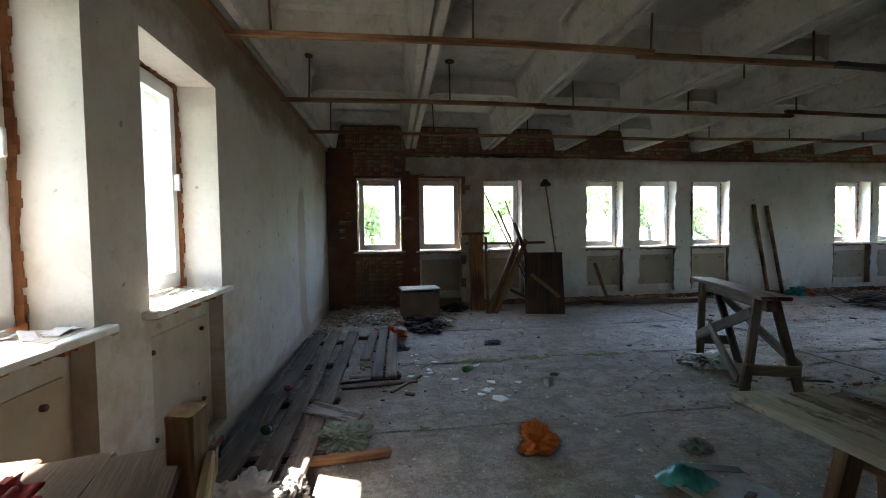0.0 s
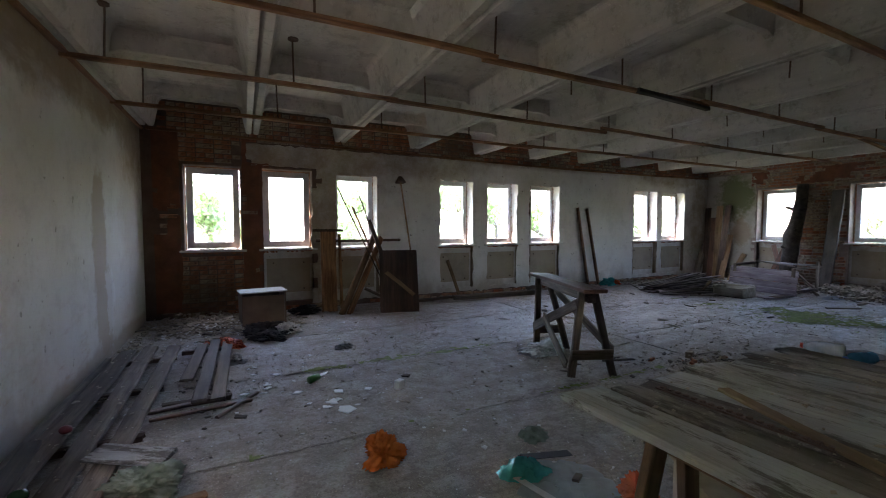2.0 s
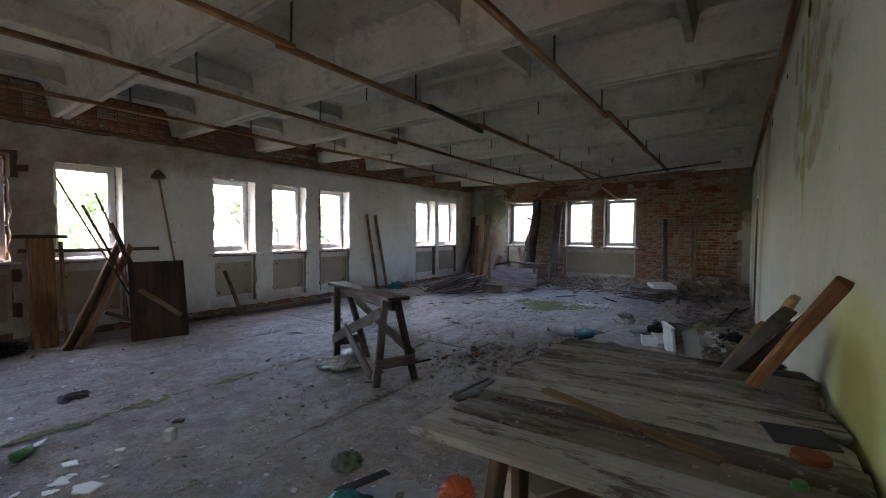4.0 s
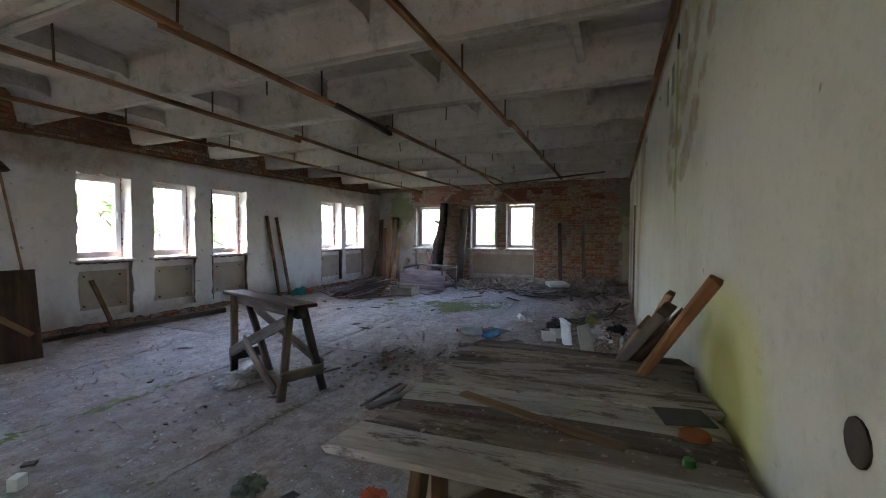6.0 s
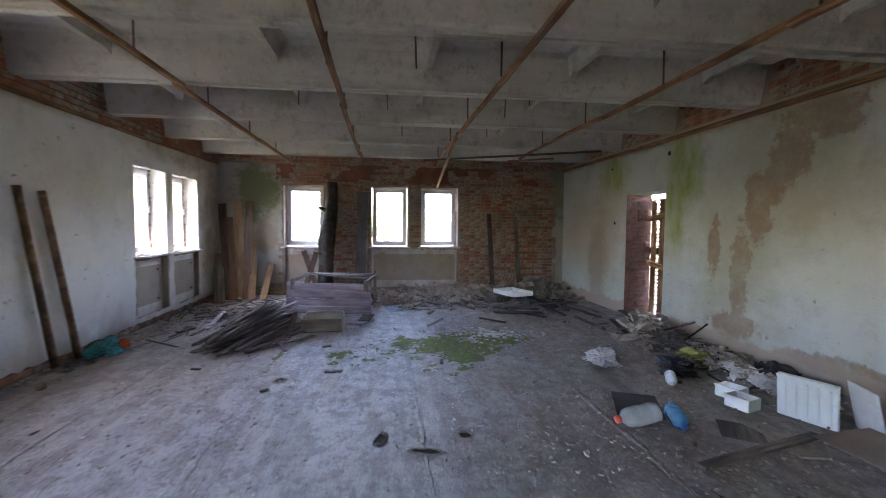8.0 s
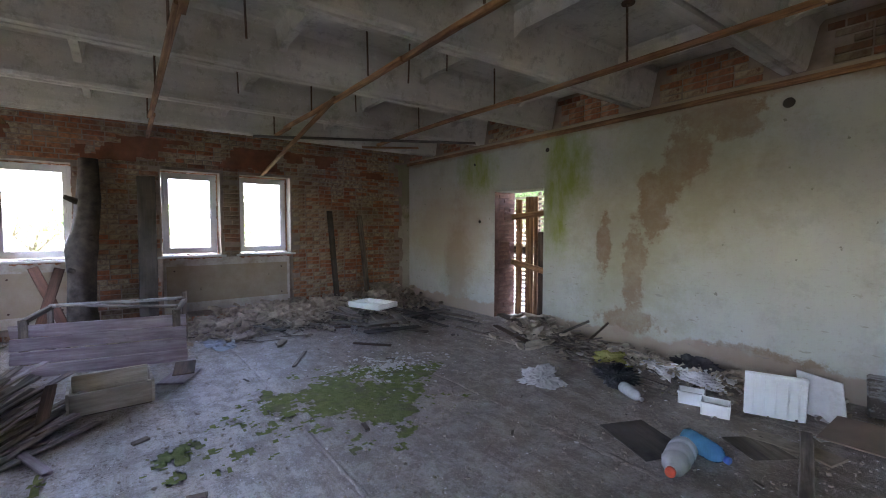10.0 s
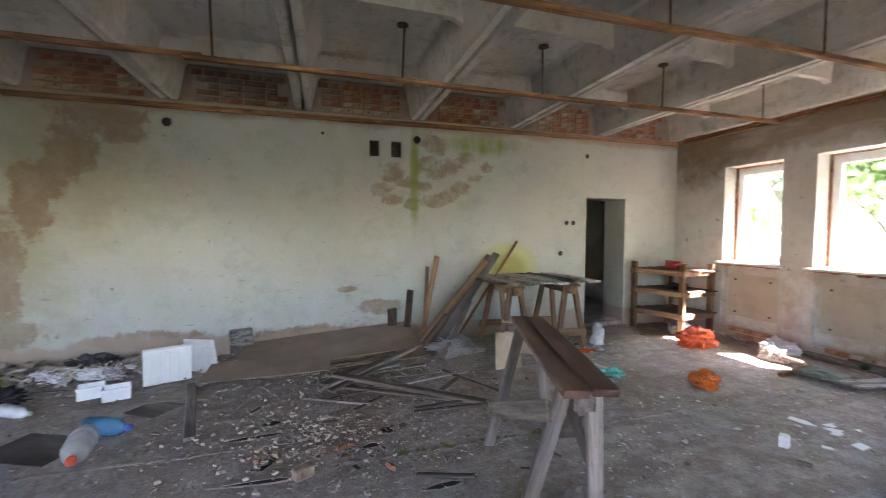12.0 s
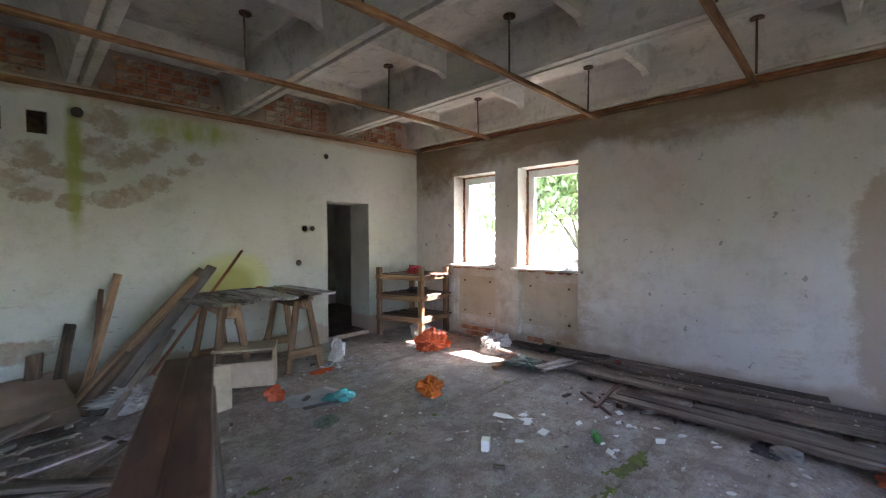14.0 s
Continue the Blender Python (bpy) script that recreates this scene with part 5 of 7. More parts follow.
def local_box(name, x0, x1, y0, y1, z0, z1, material, parent, label="", bevel=0.003, tilt=None):
    m = parent.matrix_basis if tilt is None else parent.matrix_basis @ tilt
    return tagged(hang(mesh_object(name, box_mesh(x0, x1, y0, y1, z0, z1, None, bevel), material), parent, m), label)


local_box("side", -0.28, -0.262, -0.18, 0.18, 0, 0.40, CHIPBOARD, cab)
local_box("side", 0.262, 0.28, -0.18, 0.18, 0, 0.40, HARDBOARD, cab)
local_box("top", -0.295, 0.295, -0.19, 0.195, 0.40, 0.418, CHIPBOARD, cab, "worn pale top with a peeled corner")
local_box("shelf", -0.26, 0.26, -0.17, 0.17, 0.27, 0.286, CHIPBOARD, cab)
local_box("back", -0.27, 0.27, -0.192, -0.184, 0.0, 0.4, HARDBOARD, cab)
local_box("base", -0.26, 0.26, -0.17, 0.17, 0.03, 0.046, CHIPBOARD, cab)
local_box("front", -0.26, 0.26, 0.165, 0.177, 0.05, 0.28, CHIPBOARD, cab, "pale lower front panel")
tagged(hang(mesh_object("door", plank_bmesh(0.39, 0.38, 0.016, rng, 0.3), CHIPBOARD), cab, along((3.82, 1.41, 0.01), (3.80, 1.33, 0.39), (-0.3, 0.95, 0.2))), "pale loose door propped on the cabinet")

# ---- boards leaning on the mint wall ----
for p0, p1, w, t, mat, lab in (
    ((4.62, 0.62, 0.02), (3.42, YD + 0.10, 1.16), 0.14, 0.045, PLANK_WOOD, "brown rough-sawn board leaning on the mint wall"),
    ((4.52, 0.70, 0.02), (3.36, YD + 0.16, 1.20), 0.10, 0.05, DARK_WOOD, "blackened wet board leaning on the mint wall"),
    ((4.72, 0.55, 0.02), (3.55, YD + 0.22, 1.10), 0.10, 0.04, RACK_WOOD, "brown weathered board leaning on the mint wall"),
    ((4.60, 0.45, 0.02), (4.22, YD + 0.05, 1.17), 0.075, 0.045, RACK_WOOD, "short pine batten leaning on the mint wall"),
    ((4.52, 0.35, 0.02), (4.36, YD + 0.05, 1.02), 0.05, 0.04, BROWN_WOOD, "short brown stick leaning on the mint wall"),
    ((4.78, 0.42, 0.02), (4.60, YD + 0.06, 0.70), 0.09, 0.045, PLANK_WOOD, "stubby brown board leaning on the mint wall"),
    ((4.92, 0.40, 0.02), (4.86, YD + 0.06, 0.45), 0.12, 0.04, PLANK_WOOD, "short dark board end leaning on the wall"),
    ((4.45, 0.9, 0.02), (3.8, 0.15, 0.55), 0.07, 0.035, FLOORBOARD, "grey lath propped among leaning boards"),
):
    plank("leaning_board", p0, p1, w, t, mat, None, (0.3, 1, 0.6), lab, "board", "leaning boards")
plank("leaning_board", (4.20, 0.50, 0.02), (2.98, YD + 0.05, 1.37), 0.045, 0.028, ORANGE_WOOD, None, (-1, 0.1, -0.6), "orange-brown board leaning on the mint wall", "board", "leaning boards")

# ---- brown sheet and boards by the mint wall ----
for length, wide, p0, p1, up, lab in (
    (2.0, 0.88, (6.68, 0.52, 0.105), (4.68, 0.47, 0.245), (0.07, 0.12, 1), "large brown hardboard sheet sloping against the mint wall"),
    (1.7, 0.60, (6.35, 0.76, 0.075), (4.66, 0.76, 0.155), (0.05, 0.13, 1), "dark brown hardboard sheet under a larger one"),
    (1.2, 0.45, (6.9, 0.95, 0.10), (5.75, 1.02, 0.14), (0.02, 0.10, 1), "torn brown hardboard sheet lying over rubble")):
    sheet = mesh_object("hardboard_sheet", plank_bmesh(length, wide, 0.012, rng, 0.8), HARDBOARD)
    sheet.matrix_basis = along(p0, p1, up)
    tagged(sheet, lab, "sheet", "hardboard sheets")
for k, (x, y) in enumerate(((6.3, 0.35), (5.5, 0.55), (4.9, 0.35))):
    plank("bearer", (x, y - 0.35, 0.05), (x + 0.1, y + 0.4, 0.05), 0.09, 0.09, PLANK_WOOD, None, (0, 0, 1), "rough timber bearer under hardboard sheets", "bearer", "bearers")
block = mesh_object("wood_block", box_mesh(-0.13, 0.13, -0.09, 0.09, 0.0, 0.33, None, 0.015), TABLE_WOOD)
block.matrix_basis = pose(6.70, 0.08, 0.0, 0, 0, 8) @ pose(0, 0, 0, 0, 3, 0)
tagged(block, "squat weathered wood block against the mint wall", "block")
for p0, p1, w, t, mat in (
    ((5.70, 1.46, 0.14), (4.45, 2.22, 0.02), 0.09, 0.03, OLD_WOOD), ((5.80, 1.54, 0.07), (5.38, 0.95, 0.06), 0.09, 0.03, OLD_WOOD),
    ((5.08, 2.18, 0.02), (4.50, 2.12, 0.02), 0.05, 0.02, OLD_WOOD),
    ((5.85, 1.52, 0.04), (4.86, 1.22, 0.27), 0.10, 0.03, OLD_WOOD), ((4.75, 1.85, 0.02), (4.45, 1.55, 0.02), 0.06, 0.025, OLD_WOOD),
    ((5.96, 1.68, 0.02), (5.42, 1.98, 0.02), 0.03, 0.02, TABLE_WOOD), ((6.60, 0.85, 0.03), (4.95, 0.72, 0.10), 0.14, 0.03, BROWN_WOOD),
    ((6.3, 1.02, 0.03), (5.0, 0.92, 0.14), 0.08, 0.03, PLANK_WOOD), ((5.6, 1.2, 0.02), (4.7, 1.05, 0.02), 0.05, 0.02, OLD_WOOD),
    ((5.3, 3.12, 0.015), (4.95, 3.24, 0.015), 0.03, 0.018, DARK_WOOD), ((7.02, 1.05, 0.03), (6.76, 2.22, 0.02), 0.075, 0.03, OLD_WOOD),
    ((5.75, 1.57, 0.02), (4.87, 1.07, 0.21), 0.085, 0.028, FLOORBOARD), ((5.45, 1.15, 0.03), (5.02, 1.24, 0.12), 0.08, 0.025, TABLE_WOOD), ((5.62, 1.50, 0.02), (4.48, 2.22, 0.03), 0.05, 0.022, FLOORBOARD), ((5.10, 2.24, 0.02), (4.46, 2.28, 0.03), 0.03, 0.02, FLOORBOARD),
    ((5.2, 1.62, 0.02), (4.3, 1.4, 0.02), 0.035, 0.02, LILAC_WOOD), ((4.55, 1.3, 0.02), (4.2, 2.1, 0.02), 0.04, 0.02, DARK_WOOD)):
    plank("fallen_board", p0, p1, w, t, mat, None, (0, 0, 1), "loose weathered board lying on the dirty floor", "board", "fallen boards")

# ---- floorboards stacked along the white wall ----
for x0, y0, x1, y1, w, z in ((0.20, 2.05, 0.27, 5.75, 0.15, 0.068), (0.41, 1.95, 0.475, 5.75, 0.14, 0.07), (0.61, 2.05, 0.71, 5.70, 0.13, 0.08),
                             (0.11, 2.5, 0.17, 5.3, 0.05, 0.10)):
    plank("floorboard", (x0, y0, z), (x1, y1, z + 0.01), w, 0.04, FLOORBOARD, None, (0, 0, 1), "long dirty floorboard stacked along the white wall", "board", "stacked floorboards", 2.0)
for y in (2.5, 3.4, 4.4, 5.4):
    plank("bearer", (0.08, y, 0.024), (0.75, y + 0.03, 0.024), 0.06, 0.045, PLANK_WOOD, None, (0, 0, 1), "short timber bearer under stacked floorboards", "bearer", "bearers")
pal = thing("board_panel", "panel of three grey boards on cross bearers", "panel", (1.08, 4.85, 0))
for k, (y0, y1) in enumerate(((4.45, 5.75), (3.85, 5.92), (3.83, 5.9))):
    plank("board", (0.93 + k * 0.135, y0, 0.06), (1.0 + k * 0.135, y1, 0.06), 0.115, 0.024, FLOORBOARD, pal)
for y in (3.95, 5.6):
    plank("bearer", (0.80, y, 0.025), (1.30, y, 0.025), 0.06, 0.045, PLANK_WOOD, pal)
for p0, p1, w in (((0.75, 3.72, 0.02), (1.45, 3.80, 0.02), 0.04), ((0.72, 3.86, 0.03), (1.0, 3.9, 0.03), 0.06), ((1.2, 3.55, 0.02), (1.5, 3.95, 0.02), 0.03)):
    plank("fallen_board", p0, p1, w, 0.025, BROWN_WOOD, None, (0, 0, 1), "broken brown lath end beside a board panel", "board", "fallen boards")
plank("fallen_board", (0.62, 2.42, 0.04), (1.18, 2.48, 0.03), 0.06, 0.045, RAIL_WOOD, None, (0, 0, 1), "orange-brown batten piece on the floor", "board", "fallen boards")
plank("fallen_board", (0.95, 2.95, 0.07), (0.55, 3.12, 0.11), 0.2, 0.02, TABLE_WOOD, None, (0, 0, 1), "short flat board across the floorboards", "board", "fallen boards")
plank("fallen_board", (0.25, 2.0, 0.03), (0.18, 3.4, 0.12), 0.1, 0.03, DARK_WOOD, None, (0, 0, 1), "dark board against the white wall", "board", "fallen boards")

# ---- by the window wall: cabinet, leaning door and sticks ----
cab = thing("bedside_cabinet", "small dark cabinet with a chalky white top", "cabinet", (1.74, 6.95, 0), 6)
local_box("side", -0.31, -0.29, -0.2, 0.2, 0, 0.5, HARDBOARD, cab)
local_box("side", 0.29, 0.31, -0.2, 0.2, 0, 0.5, HARDBOARD, cab)
local_box("top", -0.33, 0.33, -0.22, 0.21, 0.50, 0.522, SILL, cab, "dusty white top")
local_box("back", -0.30, 0.30, 0.19, 0.2, 0, 0.5, DARK_WOOD, cab)
local_box("base", -0.29, 0.29, -0.19, 0.19, 0.04, 0.06, HARDBOARD, cab)
local_box("door", -0.01, 0.56, -0.012, 0.006, 0.02, 0.46, HARDBOARD, cab, "dark door hanging open", 0.003, pose(-0.29, -0.2, 0, 0, 0, -7))
leaf = thing("leaning_door", "dark brown door leaf with a torn pale streak", "door", (3.98, 7.0, 0))
m = along((3.91, 6.73, 0.02), (4.02, 7.12, 1.06), (-0.28, -0.9, 0.4))
hang(mesh_object("leaf", box_mesh(-0.56, 0.56, -0.335, 0.335, -0.018, 0.018, None, 0.004), DOOR_WOOD), leaf, m)
hang(mesh_object("torn_streak", plank_bmesh(0.62, 0.07, 0.006, rng, 2.0), PINE), leaf, m @ pose(-0.06, -0.02, 0.021, 0, 0, 48))
for p0, p1, w, t, mat, lab in (
    ((2.86, 7.40, 0.0), (2.93, 7.86, 1.42), 0.27, 0.03, RAIL_WOOD, "wide brown board leaning on the window wall"),
    ((3.10, 7.55, 0.0), (3.14, 7.86, 1.35), 0.05, 0.04, RAIL_WOOD, "brown batten leaning on the window wall"),
    ((2.98, 7.05, 0.0), (3.78, 7.75, 1.30), 0.11, 0.045, RACK_WOOD, "crossed brown board leaning on the window wall"),
    ((3.10, 7.02, 0.0), (3.90, 7.7, 1.28), 0.10, 0.04, RAIL_WOOD, "crossed orange-brown board leaning on the window wall"),
    ((4.05, 7.25, 0.0), (3.35, 7.72, 1.86), 0.035, 0.03, RAIL_WOOD, "tall batten leaning across a window"),
    ((4.10, 7.28, 0.0), (3.50, 7.74, 2.05), 0.025, 0.025, OLD_WOOD, "tall thin batten leaning across a window"),
    ((4.0, 7.2, 0.0), (3.10, 7.80, 2.22), 0.022, 0.02, PLANK_WOOD, "thin long lath leaning across a window"),
    ((4.16, 7.26, 0.0), (3.66, 7.7, 1.62), 0.07, 0.03, PLANK_WOOD, "brown plank leaning beside a dark door leaf"),
    ((3.52, 7.5, 0.35), (4.1, 7.2, 0.05), 0.05, 0.04, OLD_WOOD, "short grey stick propped by a door leaf"),
):
    plank("leaning_board", p0, p1, w, t, mat, None, (0, 1, 0.3), lab, "board", "leaning boards")
plank("cross_batten", (2.72, 7.86, 1.24), (4.35, 7.86, 1.22), 0.03, 0.05, PLANK_WOOD, None, (0, 0, 1), "brown batten laid along the sill fronts", "batten")
plank("cross_batten", (2.65, 7.80, 1.42), (3.20, 7.82, 1.42), 0.03, 0.045, PLANK_WOOD, None, (0, 0, 1), "short batten on a leaning board", "batten")
brush = thing("whitewash_brush", "long-handled whitewash brush standing against the wall", "brush", (4.42, 7.3, 0))
part("handle", rod_bmesh((4.52, 7.35, 0.0), (4.36, 7.84, 2.36), 0.016, 8), PINE, brush)
bm = bmesh.new()
bmesh.ops.create_cone(bm, cap_ends=True, segments=14, radius1=0.11, radius2=0.035, depth=0.12)
ob = mesh_object("head", bm, PLANK_WOOD, True)
hang(ob, brush, pose(4.355, 7.85, 2.42, -12, 0, 0))
plank("leaning_board", (5.55, 7.55, 0.02), (5.42, 7.88, 0.78), 0.06, 0.04, PINE, None, (0, 1, 0.3), "short pine board leaning under a window", "board", "leaning boards")
plank("floor_beam", (5.35, 7.45, 0.05), (7.35, 7.30, 0.05), 0.14, 0.09, FLOORBOARD, None, (0, 0, 1), "heavy brown timber on the floor by the wall", "beam")
plank("fallen_board", (4.4, 7.55, 0.03), (5.4, 7.65, 0.03), 0.12, 0.04, PLANK_WOOD, None, (0, 0, 1), "brown board on the floor along the wall", "board", "fallen boards")
for bx, tx, h in ((9.42, 9.06, 1.96), (9.78, 9.37, 1.93)):
    pole = mesh_object("timber_pole", rod_bmesh((bx, 7.85, 0.0), (tx, YB - 0.06, h), 0.04, 10, 0.036), RACK_WOOD, True)
    tagged(pole, "round brown timber pole leaning on the white wall", "pole", "leaning poles")

# ---- far end: overturned bench, crate, slat pile, log and boards ----
bench = thing("overturned_table", "overturned table with peeling lilac-painted boards", "table", (12.2, 5.3, 0))
a, b = Vector((11.94, 4.52, 0)), Vector((12.28, 6.05, 0))
ax = (b - a).normalized()
back = Vector((ax.y, -ax.x, 0))
for k in range(4):
    z = 0.07 + k * 0.136
    plank("board", a + Vector((0.02 * k, 0, z)), b + Vector((0.02 * k, 0, z)), 0.022, 0.132, LILAC_WOOD, bench)
for e in (a + ax * 0.1, b - ax * 0.1):
    for z in (0.10, 0.58):
        plank("leg", e + back * 0.04 + Vector((0, 0, z)), e + back * 0.80 + Vector((0, 0, z + 0.04)), 0.05, 0.05, OLD_WOOD, bench)
    plank("apron", e + back * 0.06 + Vector((0, 0, 0.10)), e + back * 0.06 + Vector((0, 0, 0.60)), 0.04, 0.08, OLD_WOOD, bench, ax)
    plank("stretcher", e + back * 0.72 + Vector((0, 0, 0.0)), e + back * 0.72 + Vector((0, 0, 0.72 if e.y < 5 else 0.62)), 0.05, 0.05, OLD_WOOD, bench, ax)
    plank("brace", e + back * 0.10 + Vector((0, 0, 0.52)), e + back * 0.70 + Vector((0, 0, 0.12)), 0.03, 0.05, OLD_WOOD, bench, ax)
plank("long_rail", a + back * 0.72 + ax * 0.1 + Vector((0, 0, 0.64)), b + back * 0.72 - ax * 0.1 + Vector((0, 0, 0.64)), 0.05, 0.04, TABLE_WOOD, bench)
plank("long_rail", a + back * 0.08 + ax * 0.1 + Vector((0, 0, 0.64)), b + back * 0.6 - ax * 0.2 + Vector((0, 0, 0.66)), 0.04, 0.03, OLD_WOOD, bench)

crate = thing("wooden_crate", "empty grey wooden crate without a lid", "crate", (10.95, 5.2, 0), -88)
local_box("front", -0.28, 0.28, -0.24, -0.22, 0.015, 0.20, CRATE_WOOD, crate)
local_box("back", -0.28, 0.28, 0.22, 0.24, 0.015, 0.235, CRATE_WOOD, crate)
local_box("side", -0.30, -0.28, -0.24, 0.24, 0.015, 0.215, CRATE_WOOD, crate)
local_box("side", 0.28, 0.30, -0.24, 0.24, 0.015, 0.215, CRATE_WOOD, crate)
local_box("base", -0.28, 0.28, -0.22, 0.22, 0.0, 0.018, PLANK_WOOD, crate)
local_box("corner", -0.279, -0.25, -0.219, -0.19, 0.02, 0.205, CRATE_WOOD, crate)
local_box("corner", 0.25, 0.279, -0.219, -0.19, 0.02, 0.205, CRATE_WOOD, crate)

for k in range(86):
    t = k / 85
    o = rng.gauss(0, 0.24)
    s = rng.uniform(-0.35, 0.30)
    ang = radians(rng.gauss(152, 7) + o * 22)
    ln = rng.uniform(0.7, 1.5)
    cx, cy = 10.38 + 0.47 * o - 0.88 * s * 0.6, 6.08 + 0.88 * o + 0.47 * s * 0.6
    hgt = 0.015 + 0.32 * t * math.exp(-(o / 0.30) ** 2)
    dx, dy = math.cos(ang) * ln / 2, math.sin(ang) * ln / 2
    rise = (0.03 + 0.10 * t) * math.exp(-(o / 0.35) ** 2)
    plank("slat", (cx - dx, cy - dy, hgt + rise + 0.01), (cx + dx, cy + dy, max(0.013, hgt * 0.55)), rng.uniform(0.025, 0.06), 0.018, rng.choice((SLAT_WOOD, SLAT_WOOD, LILAC_WOOD, SLAT_WOOD, OLD_WOOD)), None, (0, 0, 1),
          "grey split slat in a heap on the floor", "slat", "slat heap")
for p0, p1, w in (((10.4, 5.62, 0.02), (10.75, 5.58, 0.30), 0.08), ((10.30, 5.55, 0.02), (10.2, 5.95, 0.02), 0.05), ((9.75, 5.5, 0.02), (10.3, 5.75, 0.03), 0.06), ((11.1, 4.75, 0.02), (11.5, 4.55, 0.02), 0.25), ((11.3, 4.62, 0.03), (11.75, 4.55, 0.04), 0.2),
                  ((11.0, 6.9, 0.02), (13.2, 7.3, 0.02), 0.07), ((10.8, 7.0, 0.02), (12.6, 7.4, 0.02), 0.05), ((11.2, 6.75, 0.02), (12.5, 6.85, 0.02), 0.08), ((11.9, 6.5, 0.03), (13.0, 6.7, 0.03), 0.12), ((12.4, 7.2, 0.03), (13.6, 7.0, 0.04), 0.12)):
    plank("fallen_board", p0, p1, w, 0.022, rng.choice((OLD_WOOD, PLANK_WOOD, LILAC_WOOD)), None, (0, 0, 1), "loose weathered board lying on the dirty floor", "board", "fallen boards")


def leaning_log():
    """A grey barked trunk: a bent, knobbly tube."""
    bm = bmesh.new()
    n, s = 26, 18
    rings = []
    for i in range(n + 1):
        t = i / n
        c = Vector((13.86 + 0.36 * t, 5.52 - 0.02 * t + 0.05 * math.sin(5 * t), 2.56 * t))
        r0 = 0.175 - 0.055 * t + 0.03 * math.exp(-((t - 0.5) / 0.06) ** 2)
        ring = []
        for k in range(s):
            a = k * math.tau / s
            r = r0 * (1 + 0.22 * noise.noise((math.cos(a) * 1.5, math.sin(a) * 1.5, t * 4)) + 0.14 * abs(noise.noise((math.cos(a) * 7, math.sin(a) * 7, t * 9))))
            ring.append(bm.verts.new(c + Vector((math.cos(a) * r, math.sin(a) * r, 0))))
        rings.append(ring)
    for p, q in zip(rings, rings[1:]):
        for k in range(s):
            bm.faces.new((p[k], p[(k + 1) % s], q[(k + 1) % s], q[k]))
    bm.faces.new(rings[0][::-1])
    bm.faces.new(rings[-1])
    root = thing("leaning_log", "dark barked tree trunk leaning on the brick wall", "log", (13.86, 5.52, 0))
    part("trunk", bm, LOG_BARK, root, "", True)
    for z, dx, dy in ((0.9, -0.16, 0.17), (1.35, -0.22, -0.14), (1.9, -0.12, 0.20)):
        c = Vector((13.86 + 0.14 * z, 5.52, z))
        part("branch_stub", rod_bmesh(c, c + Vector((dx, dy, 0.09)), 0.055, 9, 0.03), LOG_BARK, root, "", True)
    return root


leaning_log()
plank("wide_slab", (13.85, 4.80, 0.0), (XC - 0.05, 4.77, 2.36), 0.24, 0.06, DARK_WOOD, None, (1, 0, 0.1), "wide dark plank leaning on the brick wall", "board")
plank("dark_post", (14.1, 1.72, 0.0), (XC - 0.05, 1.79, 1.90), 0.10, 0.06, DARK_WOOD, None, (1, 0, 0), "dark post leaning on the brick wall", "post", 0)
plank("grey_post", (14.1, 1.05, 0.0), (XC - 0.05, 1.14, 1.82), 0.10, 0.05, OLD_WOOD, None, (1, 0, 0), "grey post leaning on the brick wall", "post")
for p0, p1 in (((14.05, 6.05, 0.1), (XC - 0.04, 5.82, 0.98)), ((14.1, 5.75, 0.1), (XC - 0.03, 6.1, 1.0))):
    plank("crossed_board", p0, p1, 0.12, 0.025, BROWN_WOOD, None, (1, 0, 0), "brown board crossed with another under a window", "board", "crossed boards")
for k, (bx, by, tx, ty, h, w, mat) in enumerate((
        (13.75, 7.55, 14.26, 7.82, 2.05, 0.16, PLANK_WOOD), (13.85, 7.35, 14.3, 7.5, 2.10, 0.17, PINE), (13.72, 7.42, 14.24, 7.66, 1.75, 0.14, BROWN_WOOD),
        (13.75, 7.18, 14.28, 7.25, 2.1, 0.15, PLANK_WOOD), (13.65, 7.05, 14.24, 7.15, 1.25, 0.15, PINE), (13.7, 6.85, 14.3, 6.80, 0.72, 0.13, PINE),
        (13.4, 7.55, 14.1, 7.84, 0.95, 0.12, OLD_WOOD), (13.3, 7.62, 14.0, 7.86, 0.7, 0.1, OLD_WOOD))):
    plank("leaning_board", (bx, by, 0.0), (tx, ty, h), w, 0.028, mat, None, (1, 0.2, 0.2), "rough sawn board leaning in the corner", "board", "leaning boards")

# ---- boarded outer door ----
gate = thing("boarded_door", "doorway closed with brown upright boards and rails", "door", ((DOOR_1[0] + DOOR_1[1]) / 2, YD - 0.44, 0))
for x0, x1, z0, z1, mat in ((10.50, 10.80, 0.02, 2.08, PLANK_WOOD), (10.805, 10.97, 0.02, 1.50, PLANK_WOOD), (10.975, 11.065, 0.02, 2.10, RAIL_WOOD), (11.07, 11.255, 0.02, 2.10, RAIL_WOOD), (11.335, 11.485, 0.02, 2.07, RAIL_WOOD)):
    plank("board", ((x0 + x1) / 2, YD - 0.45, z0), ((x0 + x1) / 2 + 0.005, YD - 0.45, z1), x1 - x0 - 0.006, 0.025, mat, gate, (0, 1, 0))
for z0, z1 in ((1.84, 1.76), (0.80, 0.96)):
    plank("rail", (10.52, YD - 0.42, z0), (11.56, YD - 0.42, z1), 0.03, 0.10, RAIL_WOOD, gate)
plank("rail", (10.60, YD - 0.48, 1.16), (11.56, YD - 0.48, 1.18), 0.025, 0.12, PLANK_WOOD, gate)
